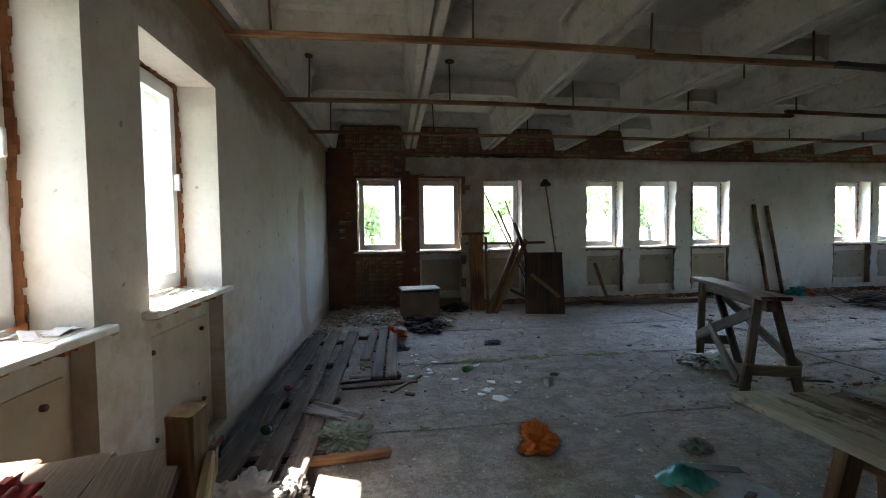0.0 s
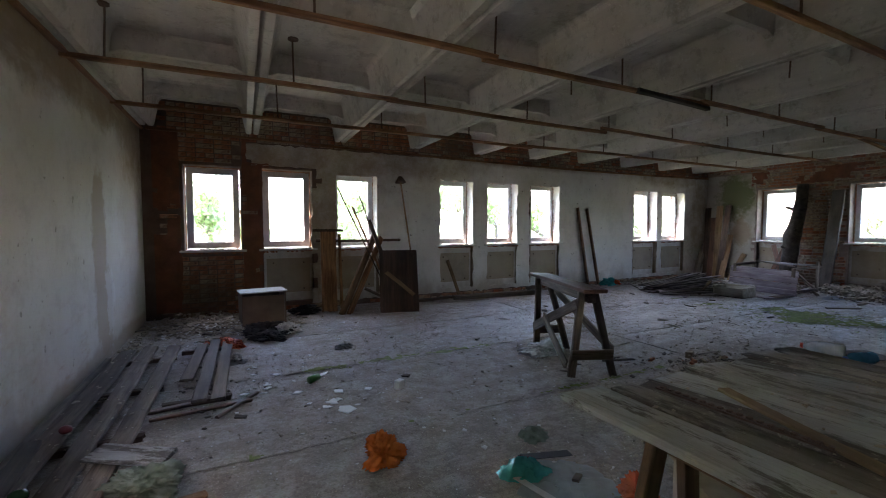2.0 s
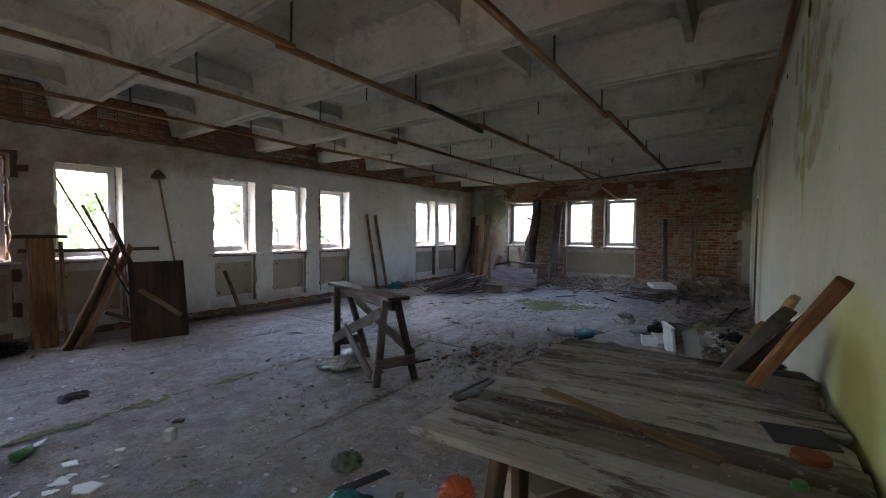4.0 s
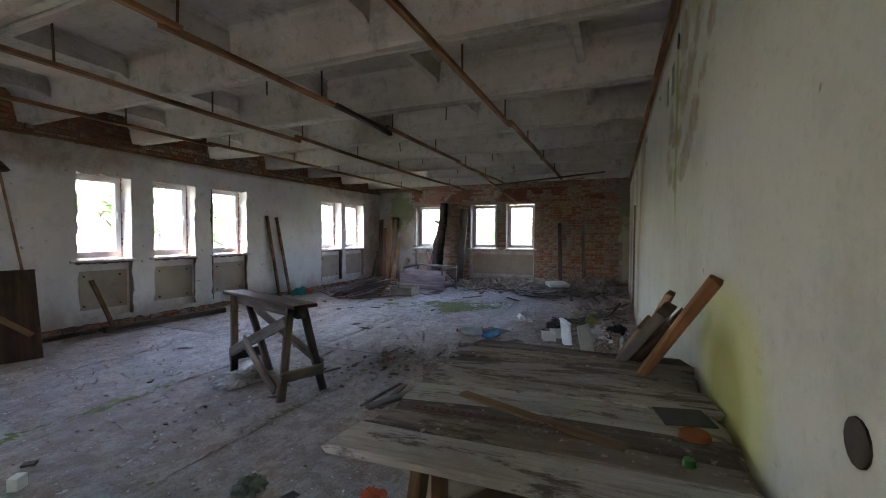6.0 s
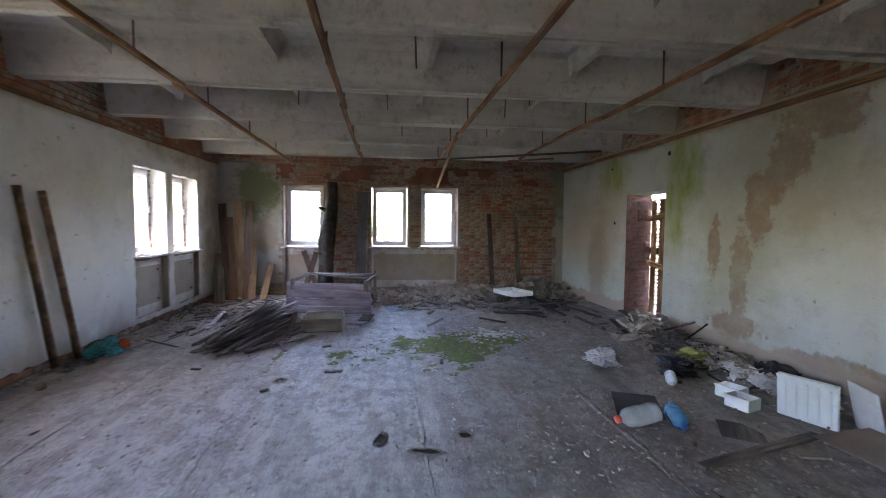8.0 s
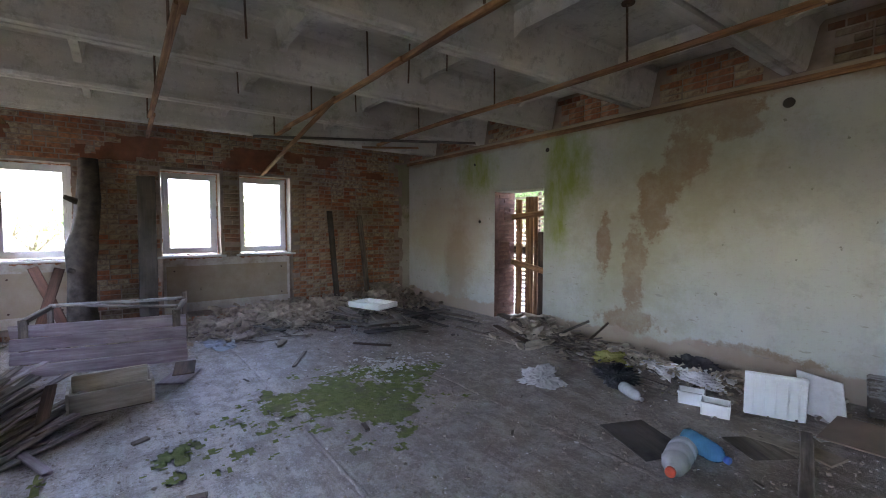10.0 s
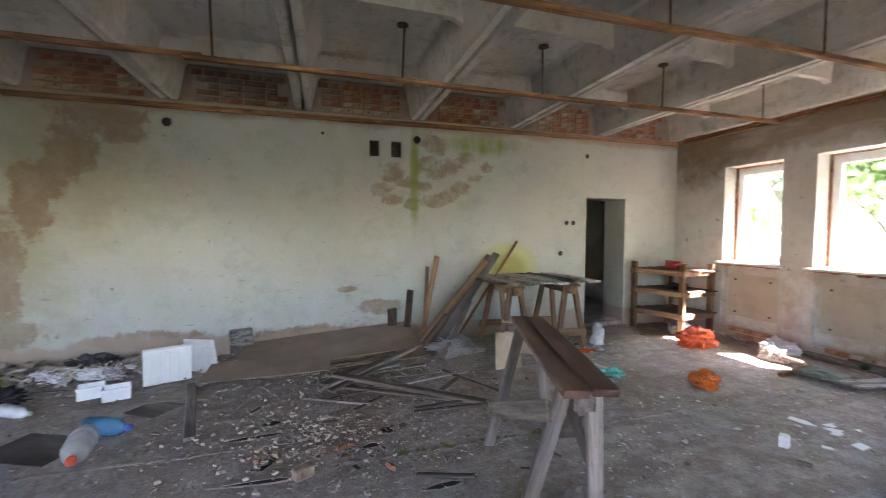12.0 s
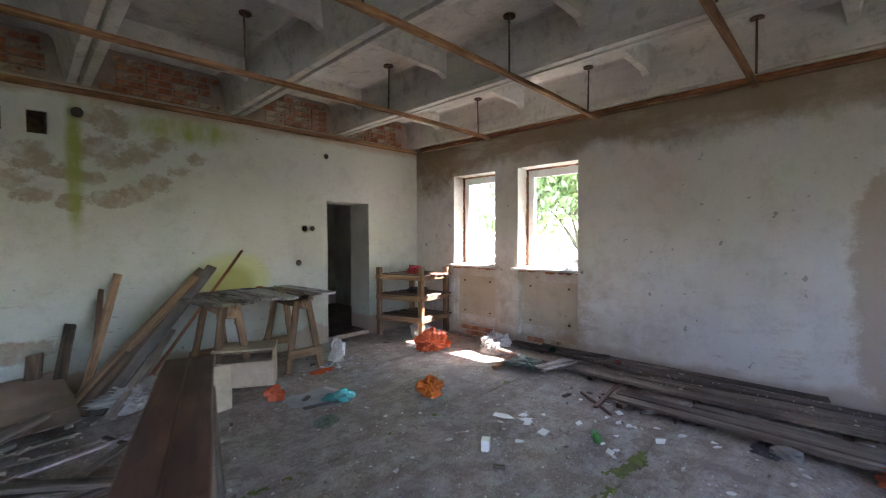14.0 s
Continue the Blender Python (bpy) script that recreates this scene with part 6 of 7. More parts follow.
# slatted screen outside that door
screen = thing("slatted_screen", "weathered screen of thin pale horizontal slats outside the boarded door", "screen", (11.3, YD - 1.15, -0.75))
for k in range(34):
    z = -0.65 + 0.085 * k + rng.uniform(-0.006, 0.006)
    plank("slat", (10.2, YD - 1.15, z), (12.9, YD - 1.15, z + rng.uniform(-0.01, 0.01)), 0.014, 0.045, CRATE_WOOD, screen, (0, 0, 1), "", "", "", 0.3)
for x in (10.3, 11.55, 12.8):
    plank("post", (x, YD - 1.18, -0.75), (x, YD - 1.18, 2.25), 0.06, 0.045, OLD_WOOD, screen, (0, 1, 0))

# ---- white goods and litter by the mint wall ----
fridge = thing("freezer_door", "white ribbed plastic refrigerator door standing on edge", "panel", (7.27, 0.86, 0))
m = along((7.46, 0.93, 0.205), (7.08, 0.78, 0.205), (0, 0.12, 1))
hang(mesh_object("panel", box_mesh(-0.205, 0.205, -0.018, 0.018, -0.2, 0.15, None, 0.008), WHITE_PLASTIC), fridge, m)
for k in range(5):
    hang(mesh_object("rib", box_mesh(-0.15 + k * 0.075, -0.135 + k * 0.075, -0.026, -0.015, -0.17, 0.12, None, 0.003), WHITE_PLASTIC), fridge, m)
hang(mesh_object("top_lip", box_mesh(-0.205, 0.205, -0.03, 0.03, 0.14, 0.165, None, 0.006), WHITE_PLASTIC), fridge, m)
back = mesh_object("enamel_sheet", box_mesh(-0.17, 0.17, -0.006, 0.006, 0, 0.38, None, 0.003), SILL)
back.matrix_basis = pose(7.02, 0.55, 0.0, 0, 0, 158) @ pose(0, 0, 0, 12)
tagged(back, "plain white plastic panel leaning on rubble", "panel")
for x, y, turn in ((7.83, 1.03, 20), (7.60, 1.13, 17)):
    tub = thing("drawer_box", "white open plastic drawer on the floor", "drawer", (x, y, 0), turn, "plastic drawers")
    local_box("base", -0.095, 0.095, -0.08, 0.08, 0.003, 0.012, WHITE_PLASTIC, tub)
    local_box("side", -0.104, -0.095, -0.09, 0.09, 0.003, 0.108, WHITE_PLASTIC, tub)
    local_box("side", 0.095, 0.104, -0.09, 0.09, 0.003, 0.108, WHITE_PLASTIC, tub)
    local_box("front", -0.095, 0.095, 0.08, 0.09, 0.003, 0.115, WHITE_PLASTIC, tub)
    local_box("back", -0.095, 0.095, -0.09, -0.08, 0.003, 0.108, WHITE_PLASTIC, tub)
    local_box("rim", -0.110, 0.110, 0.0905, 0.098, 0.098, 0.118, WHITE_PLASTIC, tub)


def bottle(label, at, turn, radius, length, body_mat, cap_mat, pitch=2.0):
    """A big squashed plastic bottle lying on its side."""
    root = thing("plastic_bottle", label, "bottle", (at[0], at[1], 0), turn)
    bm = bmesh.new()
    prof = [(0.0, 0.0), (0.0, 0.75), (0.02, 0.98), (0.2, 1.0), (0.24, 0.94), (0.28, 1.0), (0.55, 0.98), (0.6, 0.92), (0.64, 0.98), (0.78, 0.8), (0.9, 0.36), (0.93, 0.28), (1.0, 0.28)]
    s = 18
    rings = []
    for t, f in prof:
        ring = []
        for k in range(s):
            a = k * math.tau / s
            r = radius * f * (1 + 0.10 * noise.noise((math.cos(a) * 1.5, math.sin(a) * 1.5, t * 4 + turn)))
            ring.append(bm.verts.new(((t - 0.5) * length, r * math.cos(a), radius * 0.94 + r * math.sin(a) * 0.95)))
        rings.append(ring)
    for p, q in zip(rings, rings[1:]):
        for k in range(s):
            bm.faces.new((p[k], p[(k + 1) % s], q[(k + 1) % s], q[k]))
    bmesh.ops.remove_doubles(bm, verts=bm.verts[:], dist=1e-5)
    hang(mesh_object("body", bm, body_mat, True), root, root.matrix_basis)
    hang(mesh_object("cap", rod_bmesh((0.46 * length, 0, radius * 0.94), (0.53 * length, 0, radius * 0.94), radius * 0.36, 14), cap_mat, True), root, root.matrix_basis)
    return root


bottle("large clear plastic bottle with an orange-red cap on the floor", (7.40, 2.27), 103, 0.085, 0.38, BOTTLE, RED_CAP)
bottle("large blue plastic bottle with a blue cap on the floor", (7.36, 1.94), 159, 0.07, 0.33, BLUE_BOTTLE, BLUE_CAP)
bottle("small clear crushed bottle on the floor", (8.20, 1.38), 150, 0.055, 0.3, BOTTLE, BOTTLE)

# ---- broken boards at the boarded door and round the tray ----
for p0, p1, w, mat in (
    ((9.3, 0.10, 0.02), (9.95, 0.62, 0.10), 0.10, OLD_WOOD), ((9.55, 0.05, 0.30), (9.9, 0.55, 0.04), 0.05, DARK_WOOD), ((9.7, 0.55, 0.03), (10.55, 0.35, 0.12), 0.13, OLD_WOOD),
    ((10.0, 0.75, 0.02), (10.9, 0.50, 0.05), 0.09, PLANK_WOOD), ((10.2, 0.25, 0.06), (11.1, 0.20, 0.16), 0.16, OLD_WOOD), ((10.4, 0.9, 0.02), (11.3, 0.95, 0.02), 0.07, OLD_WOOD),
    ((9.2, 0.15, 0.36), (9.45, 0.38, 0.02), 0.04, PLANK_WOOD), ((9.0, 0.42, 0.03), (9.7, 0.30, 0.08), 0.08, TABLE_WOOD), ((11.2, 0.55, 0.03), (12.3, 0.75, 0.03), 0.08, DARK_WOOD),
    ((11.6, 0.35, 0.02), (13.0, 0.62, 0.04), 0.10, OLD_WOOD), ((11.75, 0.9, 0.05), (12.9, 0.55, 0.05), 0.12, DARK_WOOD), ((11.3, 1.5, 0.02), (12.4, 2.2, 0.03), 0.07, OLD_WOOD),
    ((11.9, 2.4, 0.02), (12.8, 2.0, 0.05), 0.10, TABLE_WOOD), ((11.0, 2.3, 0.02), (11.4, 2.65, 0.02), 0.05, PLANK_WOOD), ((12.2, 2.6, 0.03), (13.5, 2.9, 0.06), 0.08, OLD_WOOD),
    ((12.6, 3.2, 0.03), (13.4, 3.7, 0.05), 0.09, DARK_WOOD), ((9.0, 1.9, 0.015), (9.25, 1.7, 0.015), 0.03, PLANK_WOOD), ((10.9, 3.6, 0.02), (11.4, 3.3, 0.02), 0.04, OLD_WOOD)):
    plank("fallen_board", p0, p1, w, 0.024, mat, None, (0, 0, 1), "broken weathered board on rubble by the wall", "board", "fallen boards")

plank("slate_sheet", (7.98, 1.94, 0.012), (7.50, 2.16, 0.012), 0.38, 0.008, DARK_WOOD, None, (0, 0, 1), "dark flat broken sheet by plastic bottles", "sheet")
plank("slate_sheet", (7.30, 1.45, 0.012), (7.05, 1.62, 0.012), 0.30, 0.010, OLD_WOOD, None, (0, 0, 1), "grey broken sheet piece by plastic drawers", "sheet")
# bare bricks at the foot of the niches in the white wall
for y0, y1 in ((0.80, 1.63), (2.06, 2.92)):
    lay_bricks(wall_a, lambda u, v, d: (wall_a_x(u) + 0.008 - d, u, v), 90, y0, y1, 0.0, 0.14, lambda u, v, a=y0, b=y1: a < u < b and v < 0.15, lambda u, v: v)


# ---- rags and bags ----
for name, at, size, mat, seed, turn, flat, lab, cat in (
    ("plastic_bag", (2.17, 2.44, 0), (0.30, 0.26, 0.2), ORANGE, 1, 20, 0, "crumpled orange plastic bag on the floor", "bag"),
    ("plastic_bag", (1.30, 5.76, 0), (0.26, 0.52, 0.14), RED_BAG, 2, 25, 0, "crumpled red-orange plastic bag on the floor", "bag"),
    ("plastic_bag", (0.98, 1.25, 0), (0.55, 0.5, 0.30), RED_BAG, 3, 30, 0, "large red-orange plastic bag by the rack", "bag"),
    ("plastic_bag", (3.28, 1.44, 0), (0.24, 0.2, 0.15), RED_BAG, 4, 60, 0, "small orange plastic bag by a cabinet", "bag"),
    ("plastic_bag", (2.55, 1.05, 0), (0.3, 0.16, 0.05), RED_BAG, 5, 10, 0.3, "flat orange plastic scrap on the floor", "bag"),
    ("plastic_bag", (1.15, 6.02, 0.0), (0.4, 0.3, 0.05), RED_BAG, 7, 0, 0.5, "flattened orange bag by floorboards", "bag"),
    ("plastic_sheet", (4.62, 3.85, 0), (0.75, 0.45, 0.13), CLEAR, 8, 10, 0, "crumpled clear plastic film under a sawhorse", "film"),
    ("white_rag", (8.98, 1.72, 0), (0.44, 0.36, 0.18), CLOTH_WHITE, 9, 30, 0, "crumpled dirty white rag on the floor", "rag"),
    ("black_bag", (8.52, 1.10, 0), (0.48, 0.40, 0.20), BLACK, 10, 0, 0, "crumpled black rubbish bag on the floor", "bag"),
    ("plastic_bag", (8.92, 0.58, 0), (0.45, 0.32, 0.15), YELLOW_BAG, 11, 20, 0, "crumpled yellow-green bag on the floor", "bag"),
    ("white_rag", (7.98, 0.50, 0), (0.5, 0.3, 0.12), CLOTH_WHITE, 12, -20, 0, "dirty white rag heap by the mint wall", "rag"),
    ("white_rag", (8.42, 0.42, 0), (0.45, 0.3, 0.12), CLOTH_WHITE, 13, 15, 0, "torn pale cloth by the mint wall", "rag"),
    ("dark_rag", (8.15, 0.22, 0), (0.55, 0.35, 0.20), CLOTH_DARK, 14, 0, 0, "dark rag heap by the mint wall", "rag"),
    ("green_cloth", (0.86, 2.70, 0.03), (0.36, 0.46, 0.13), CLOTH_GREEN, 15, 30, 0, "grey-green cloth beside floorboards", "cloth"),
    ("dark_rag", (1.78, 6.30, 0), (0.8, 0.55, 0.18), CLOTH_DARK, 17, 0, 0, "heap of dark rags by a cabinet", "rag"),
    ("white_rag", (2.02, 6.18, 0), (0.35, 0.25, 0.16), CLOTH_WHITE, 18, 0, 0, "pale rag on dark rags", "rag"),
    ("black_bag", (2.45, 7.45, 0), (0.6, 0.4, 0.16), BLACK, 19, 0, 0, "black film heap by the window wall", "film"),
    ("white_rag", (0.42, 1.95, 0.0), (0.5, 0.45, 0.26), CLOTH_WHITE, 20, 0, 0, "pale rag heap under the window", "rag"),
    ("white_rag", (2.18, 0.78, 0.0), (0.22, 0.2, 0.28), CLOTH_WHITE, 21, 0, 0, "small white rag by a sawhorse", "rag"),
    ("cement_sack", (4.18, 0.66, 0), (0.75, 0.55, 0.24), CLOTH_GREY, 22, 0, 0, "stiff grey cement sack by leaning boards", "sack"),
    ("green_cloth", (9.95, 7.66, 0), (0.55, 0.35, 0.22), TEAL, 23, 0, 0, "teal plastic bag by the poles", "bag"),
    ("orange_scrap", (10.12, 7.62, 0), (0.35, 0.28, 0.16), RED_BAG, 24, 0, 0, "orange scrap beside a teal bag", "bag"),
    ("dark_rag", (12.5, 4.05, 0), (0.7, 0.4, 0.07), BLACK, 25, 0, 0.3, "dark film by an overturned table", "film"),
    ("white_rag", (0.55, 0.62, 0.0), (0.35, 0.35, 0.25), CLOTH_WHITE, 26, 0, 0, "pale paper sack under the rack", "sack"),
    ("dark_rag", (0.45, 0.42, 0.652), (0.4, 0.3, 0.10), CLOTH_DARK, 27, 0, 0, "dark cloth on a rack shelf", "rag"),
    ("red_tinsel", (0.50, 0.45, 0.962), (0.3, 0.22, 0.14), plain("red_tinsel", (0.35, 0.02, 0.03), 0.5), 28, 0, 0, "red tinsel heap on the rack", "tinsel"),
    ("dark_rag", (1.33, 5.02, 0.0), (0.3, 0.22, 0.06), CLOTH_DARK, 30, 0, 0.2, "flat dark rag on the floor", "rag"),
    ("dark_rag", (2.56, 5.1, 0.0), (0.26, 0.22, 0.06), CLOTH_DARK, 31, 40, 0.2, "dark crumpled scrap on the floor", "rag"),
    ("dark_rag", (1.72, 5.95, 0.0), (0.40, 0.75, 0.12), CLOTH_DARK, 33, 30, 0, "long dark film and rag heap by an orange bag", "rag"),
    ("white_rag", (0.62, 2.05, 0.0), (0.30, 0.30, 0.18), CLOTH_GREY, 34, 0, 0, "grey rag near the window niche", "rag"),
    ("white_rag", (1.36, 5.12, 0.0), (0.14, 0.2, 0.08), CLOTH_GREY, 35, 0, 0, "small grey rag on the floor", "rag"),
):
    if flat > 0.05:
        crumple(name, at, size, mat, None, seed, 0.55, turn, flat, 30, lab, cat)
    else:
        bundle(name, at, size, mat, seed, turn, lab, cat)

sack = thing("plastic_sack", "flat grey film sack with a teal corner and pale hem", "sack", (3.0, 1.78, 0), -25)
crumple("sheet", (3.02, 1.74, 0), (0.58, 0.46, 0.05), SACK_FILM, sack, 41, 0.4, -25, 0.5, 30)
crumple("corner", (2.88, 1.92, 0.012), (0.30, 0.26, 0.13), TEAL, sack, 42, 0.5, 10, 0, 20, "teal printed corner")
part("hem", plank_between((2.76, 1.96, 0.022), (2.84, 1.60, 0.03), 0.045, 0.004), CLOTH_WHITE, sack, "pale folded hem")
part("hem", plank_between((2.93, 2.02, 0.03), (3.24, 1.94, 0.03), 0.07, 0.004), BLACK, sack, "black hem strip")
clump = crumple("dry_tuft", (3.22, 2.27, 0), (0.26, 0.18, 0.06), CLOTH_GREEN, None, 43, 0.8, 35, 0, 24, "tangled grey-green fibre tuft on the floor", "tuft")
# small single litter
bm = bmesh.new()
bmesh.ops.create_cone(bm, cap_ends=True, segments=18, radius1=0.033, radius2=0.031, depth=0.115)
can = tagged(mesh_object("drink_can", bm, GREEN_CAN, True), "crushed green drink can on the floor", "can")
can.matrix_basis = pose(2.01, 4.05, 0.032, 0, 90, 35)
bm = box_mesh(-0.04, 0.04, -0.03, 0.03, 0, 0.08, None, 0.004)
cup = tagged(mesh_object("paper_cup", bm, WHITE_PLASTIC), "small white carton on the floor", "carton")
cup.matrix_basis = pose(2.68, 3.52, 0.0, 0, 0, 30)
bm = bmesh.new()
bmesh.ops.create_cone(bm, cap_ends=True, segments=20, radius1=0.06, radius2=0.07, depth=0.16)
pot = tagged(mesh_object("paint_pot", bm, WHITE_PLASTIC, True), "small white paint pot by a sawhorse", "pot")
pot.matrix_basis = pose(2.02, 0.62, 0.08)
bm = box_mesh(-0.06, 0.06, -0.035, 0.035, 0, 0.07, None, 0.006)
ob = tagged(mesh_object("loose_brick", bm, BRICK), "single loose red brick on the floor", "brick")
ob.matrix_basis = pose(5.97, 2.92, 0.0, 0, 0, 25)
for x, y, r in ((0.33, 2.75, 0.045), (0.30, 3.55, 0.04)):
    bm = bmesh.new()
    bmesh.ops.create_icosphere(bm, subdivisions=2, radius=r)
    for v in bm.verts:
        v.co *= 1 + 0.25 * noise.noise(v.co * 20)
        v.co.z *= 0.7
    ob = tagged(mesh_object("glass_jar", bm, JAR_GREEN if y < 3 else JAR_RED, True), "small coloured jar among floorboards", "jar")
    ob.matrix_basis = pose(x, y, 0.12)

pan = thing("white_sink", "white enamel tray lying on a heap of boards", "tray", (12.75, 1.65, 0.2), 20)
for b in ((-0.35, 0.35, -0.25, 0.25, 0.0, 0.02), (-0.35, -0.32, -0.25, 0.25, 0.02, 0.09), (0.32, 0.35, -0.25, 0.25, 0.02, 0.09), (-0.32, 0.32, -0.25, -0.22, 0.02, 0.09), (-0.32, 0.32, 0.22, 0.25, 0.02, 0.09)):
    local_box("base" if b[4] == 0 else "rim", *b, WHITE_PLASTIC, pan, "", 0.008)
for k in range(16):
    cx, cy, ang = 12.4 + rng.uniform(-0.8, 0.6), 1.55 + rng.uniform(-0.6, 0.8), rng.uniform(0, math.pi)
    ln = rng.uniform(0.5, 1.3)
    z = 0.02 + k * 0.011
    plank("fallen_board", (cx - math.cos(ang) * ln / 2, cy - math.sin(ang) * ln / 2, z), (cx + math.cos(ang) * ln / 2, cy + math.sin(ang) * ln / 2, z + 0.02), rng.uniform(0.06, 0.2), 0.02, rng.choice((OLD_WOOD, DARK_WOOD, PLANK_WOOD)), None, (0, 0, 1), "weathered board in a heap under a white tray", "board", "board heap")


# ---- rubble, chips and dust: uncountable ----
def flake(bm, x, y, z, size, thick, r, tilt):
    """An irregular flat chip of five or six corners."""
    n = r.choice((3, 4, 4, 5))
    m = pose(x, y, z, r.uniform(-tilt, tilt), r.uniform(-tilt, tilt), r.uniform(0, 360))
    ring = []
    stretch = r.uniform(0.45, 1.0)
    for k in range(n):
        a = k * math.tau / n + r.uniform(-0.3, 0.3)
        d = size * r.uniform(0.65, 1.1)
        ring.append((math.cos(a) * d, math.sin(a) * d * stretch))
    lo = [bm.append(m @ Vector((px, py, -thick / 2))) for px, py in ring]
    hi = [bm.append(m @ Vector((px * 0.9, py * 0.9, thick / 2))) for px, py in ring]
    return n


def scatter(name, count, spot, size, thick, tilt, material, label, seed, height=lambda x, y: 0.0):
    """Chips in one mesh. spot(r) gives a place on the floor or None."""
    r = random.Random(seed)
    verts, faces = [], []
    made = 0
    while made < count:
        p = spot(r)
        made += 1
        if p is None:
            continue
        s = size[0] * (size[1] / size[0]) ** (r.random() ** 2.2)
        t = min(thick, s * 0.7)
        base = len(verts)
        z = height(*p) * r.random() ** 0.7 + t / 2 + 0.002 + s * math.sin(radians(tilt)) * 0.3
        n = flake(verts, p[0], p[1], z, s, t, r, tilt)
        faces.append(tuple(base + n + k for k in range(n)))
        faces.append(tuple(base + k for k in reversed(range(n))))
        for k in range(n):
            faces.append((base + k, base + (k + 1) % n, base + n + (k + 1) % n, base + n + k))
    data = bpy.data.meshes.new(name)
    data.from_pydata(verts, [], faces)
    data.materials.append(material)
    return tagged(new(name, data), label, "debris", "", "stuff")


def anywhere(r):
    x, y = r.uniform(0.3, 14.2), r.uniform(0.1, 7.8)
    if noise.noise((x * 0.6, y * 0.6, 2.0)) + 0.6 * noise.noise((x * 2, y * 2, 5.0)) < r.uniform(-0.75, 0.45):
        return None
    return x, y


def blob(cx, cy, rx, ry):
    def spot(r):
        a, d = r.uniform(0, math.tau), abs(r.gauss(0, 0.5))
        x, y = cx + math.cos(a) * d * rx, cy + math.sin(a) * d * ry
        return (x, y) if wall_a_x(y) + 0.05 < x < XC - 0.05 and YD + 0.04 < y < YB - 0.06 else None
    return spot


def patch(x0, x1, y0, y1):
    def spot(r):
        x, y = r.uniform(x0, x1), r.uniform(y0, y1)
        return (x, y) if noise.noise((x * 0.9, y * 0.9, 6.0)) + 0.7 * noise.noise((x * 3, y * 3, 1.0)) > r.uniform(-0.8, 0.5) else None
    return spot


def mound(cx, cy, rx, ry, h):
    return lambda x, y: h * math.exp(-((x - cx) / rx) ** 2 - ((y - cy) / ry) ** 2)


scatter("dust_grit", 14000, anywhere, (0.004, 0.020), 0.009, 18, RUBBLE, "fine grey grit over the whole floor", 11)
scatter("plaster_flakes", 3600, anywhere, (0.005, 0.024), 0.004, 15, CHIPS, "pale plaster flakes over the whole floor", 12)
scatter("dark_crumbs", 500, anywhere, (0.004, 0.018), 0.012, 30, LITTER_WOOD, "dark crumbs over the whole floor", 13)
scatter("soil_heaps", 700, blob(5.9, 2.4, 1.3, 1.0), (0.006, 0.032), 0.018, 22, RUBBLE, "lumps of soil and broken screed on the floor", 71, mound(5.9, 2.5, 1.0, 0.7, 0.04))
scatter("soil_heaps", 250, blob(6.2, 4.9, 0.9, 1.2), (0.006, 0.025), 0.012, 22, RUBBLE, "lumps of soil and broken screed on the floor", 72)
scatter("soil_clods", 3000, patch(4.2, 10.5, 0.5, 4.2), (0.004, 0.018), 0.01, 20, SOIL, "crumbled soil and mortar clods over the floor", 61)
scatter("near_grit", 9000, patch(0.8, 6.2, 0.9, 7.2), (0.003, 0.011), 0.006, 25, RUBBLE, "fine soil crumbs near the doorway", 63)
scatter("near_flakes", 1000, patch(0.8, 7.0, 0.9, 7.2), (0.003, 0.012), 0.003, 15, CHIPS, "tiny pale flakes near the doorway", 64)
scatter("white_specks", 300, patch(0.8, 4.2, 2.2, 7.0), (0.008, 0.035), 0.004, 15, CHIPS, "white plaster specks near the doorway", 62)
scatter("wall_rubble", 2600, blob(13.65, 2.6, 1.1, 3.0), (0.03, 0.17), 0.04, 35, RUBBLE, "broken plaster rubble along the brick wall", 14, mound(14.3, 2.0, 0.8, 3.5, 0.22))
scatter("corner_rubble", 240, blob(13.95, 0.75, 0.6, 0.9), (0.06, 0.22), 0.06, 50, RUBBLE, "large plaster lumps in the corner", 15, mound(14.3, 0.6, 0.7, 1.0, 0.34))
scatter("door_rubble", 130, blob(10.05, 0.38, 0.75, 0.45), (0.05, 0.24), 0.03, 30, RUBBLE, "broken slabs at the boarded door", 16, mound(10.3, 0.1, 0.7, 0.5, 0.26))
scatter("wall_litter", 700, blob(8.4, 0.35, 1.9, 0.45), (0.012, 0.10), 0.02, 35, RUBBLE, "mixed rubble along the mint wall", 17, mound(8.4, 0.15, 2.0, 0.4, 0.10))
scatter("pale_litter", 160, blob(8.2, 0.4, 1.2, 0.4), (0.02, 0.09), 0.004, 40, CHIPS, "pale paper and plaster scraps along the mint wall", 18, mound(8.3, 0.2, 1.2, 0.4, 0.10))
scatter("corner_litter", 900, blob(1.2, 7.2, 1.3, 1.1), (0.012, 0.08), 0.02, 30, RUBBLE, "rubble by the window wall corner", 19, mound(0.8, 7.6, 0.9, 0.6, 0.10))
scatter("pale_flakes", 90, blob(1.4, 6.8, 1.0, 0.7), (0.012, 0.045), 0.004, 30, CHIPS, "pale flakes by the window wall corner", 20, mound(0.8, 7.6, 0.9, 0.6, 0.08))
scatter("board_litter", 120, blob(5.6, 2.75, 1.0, 0.6), (0.008, 0.05), 0.008, 25, LITTER_WOOD, "dark splinters near a sawhorse", 21, mound(5.7, 2.9, 0.7, 0.4, 0.06))
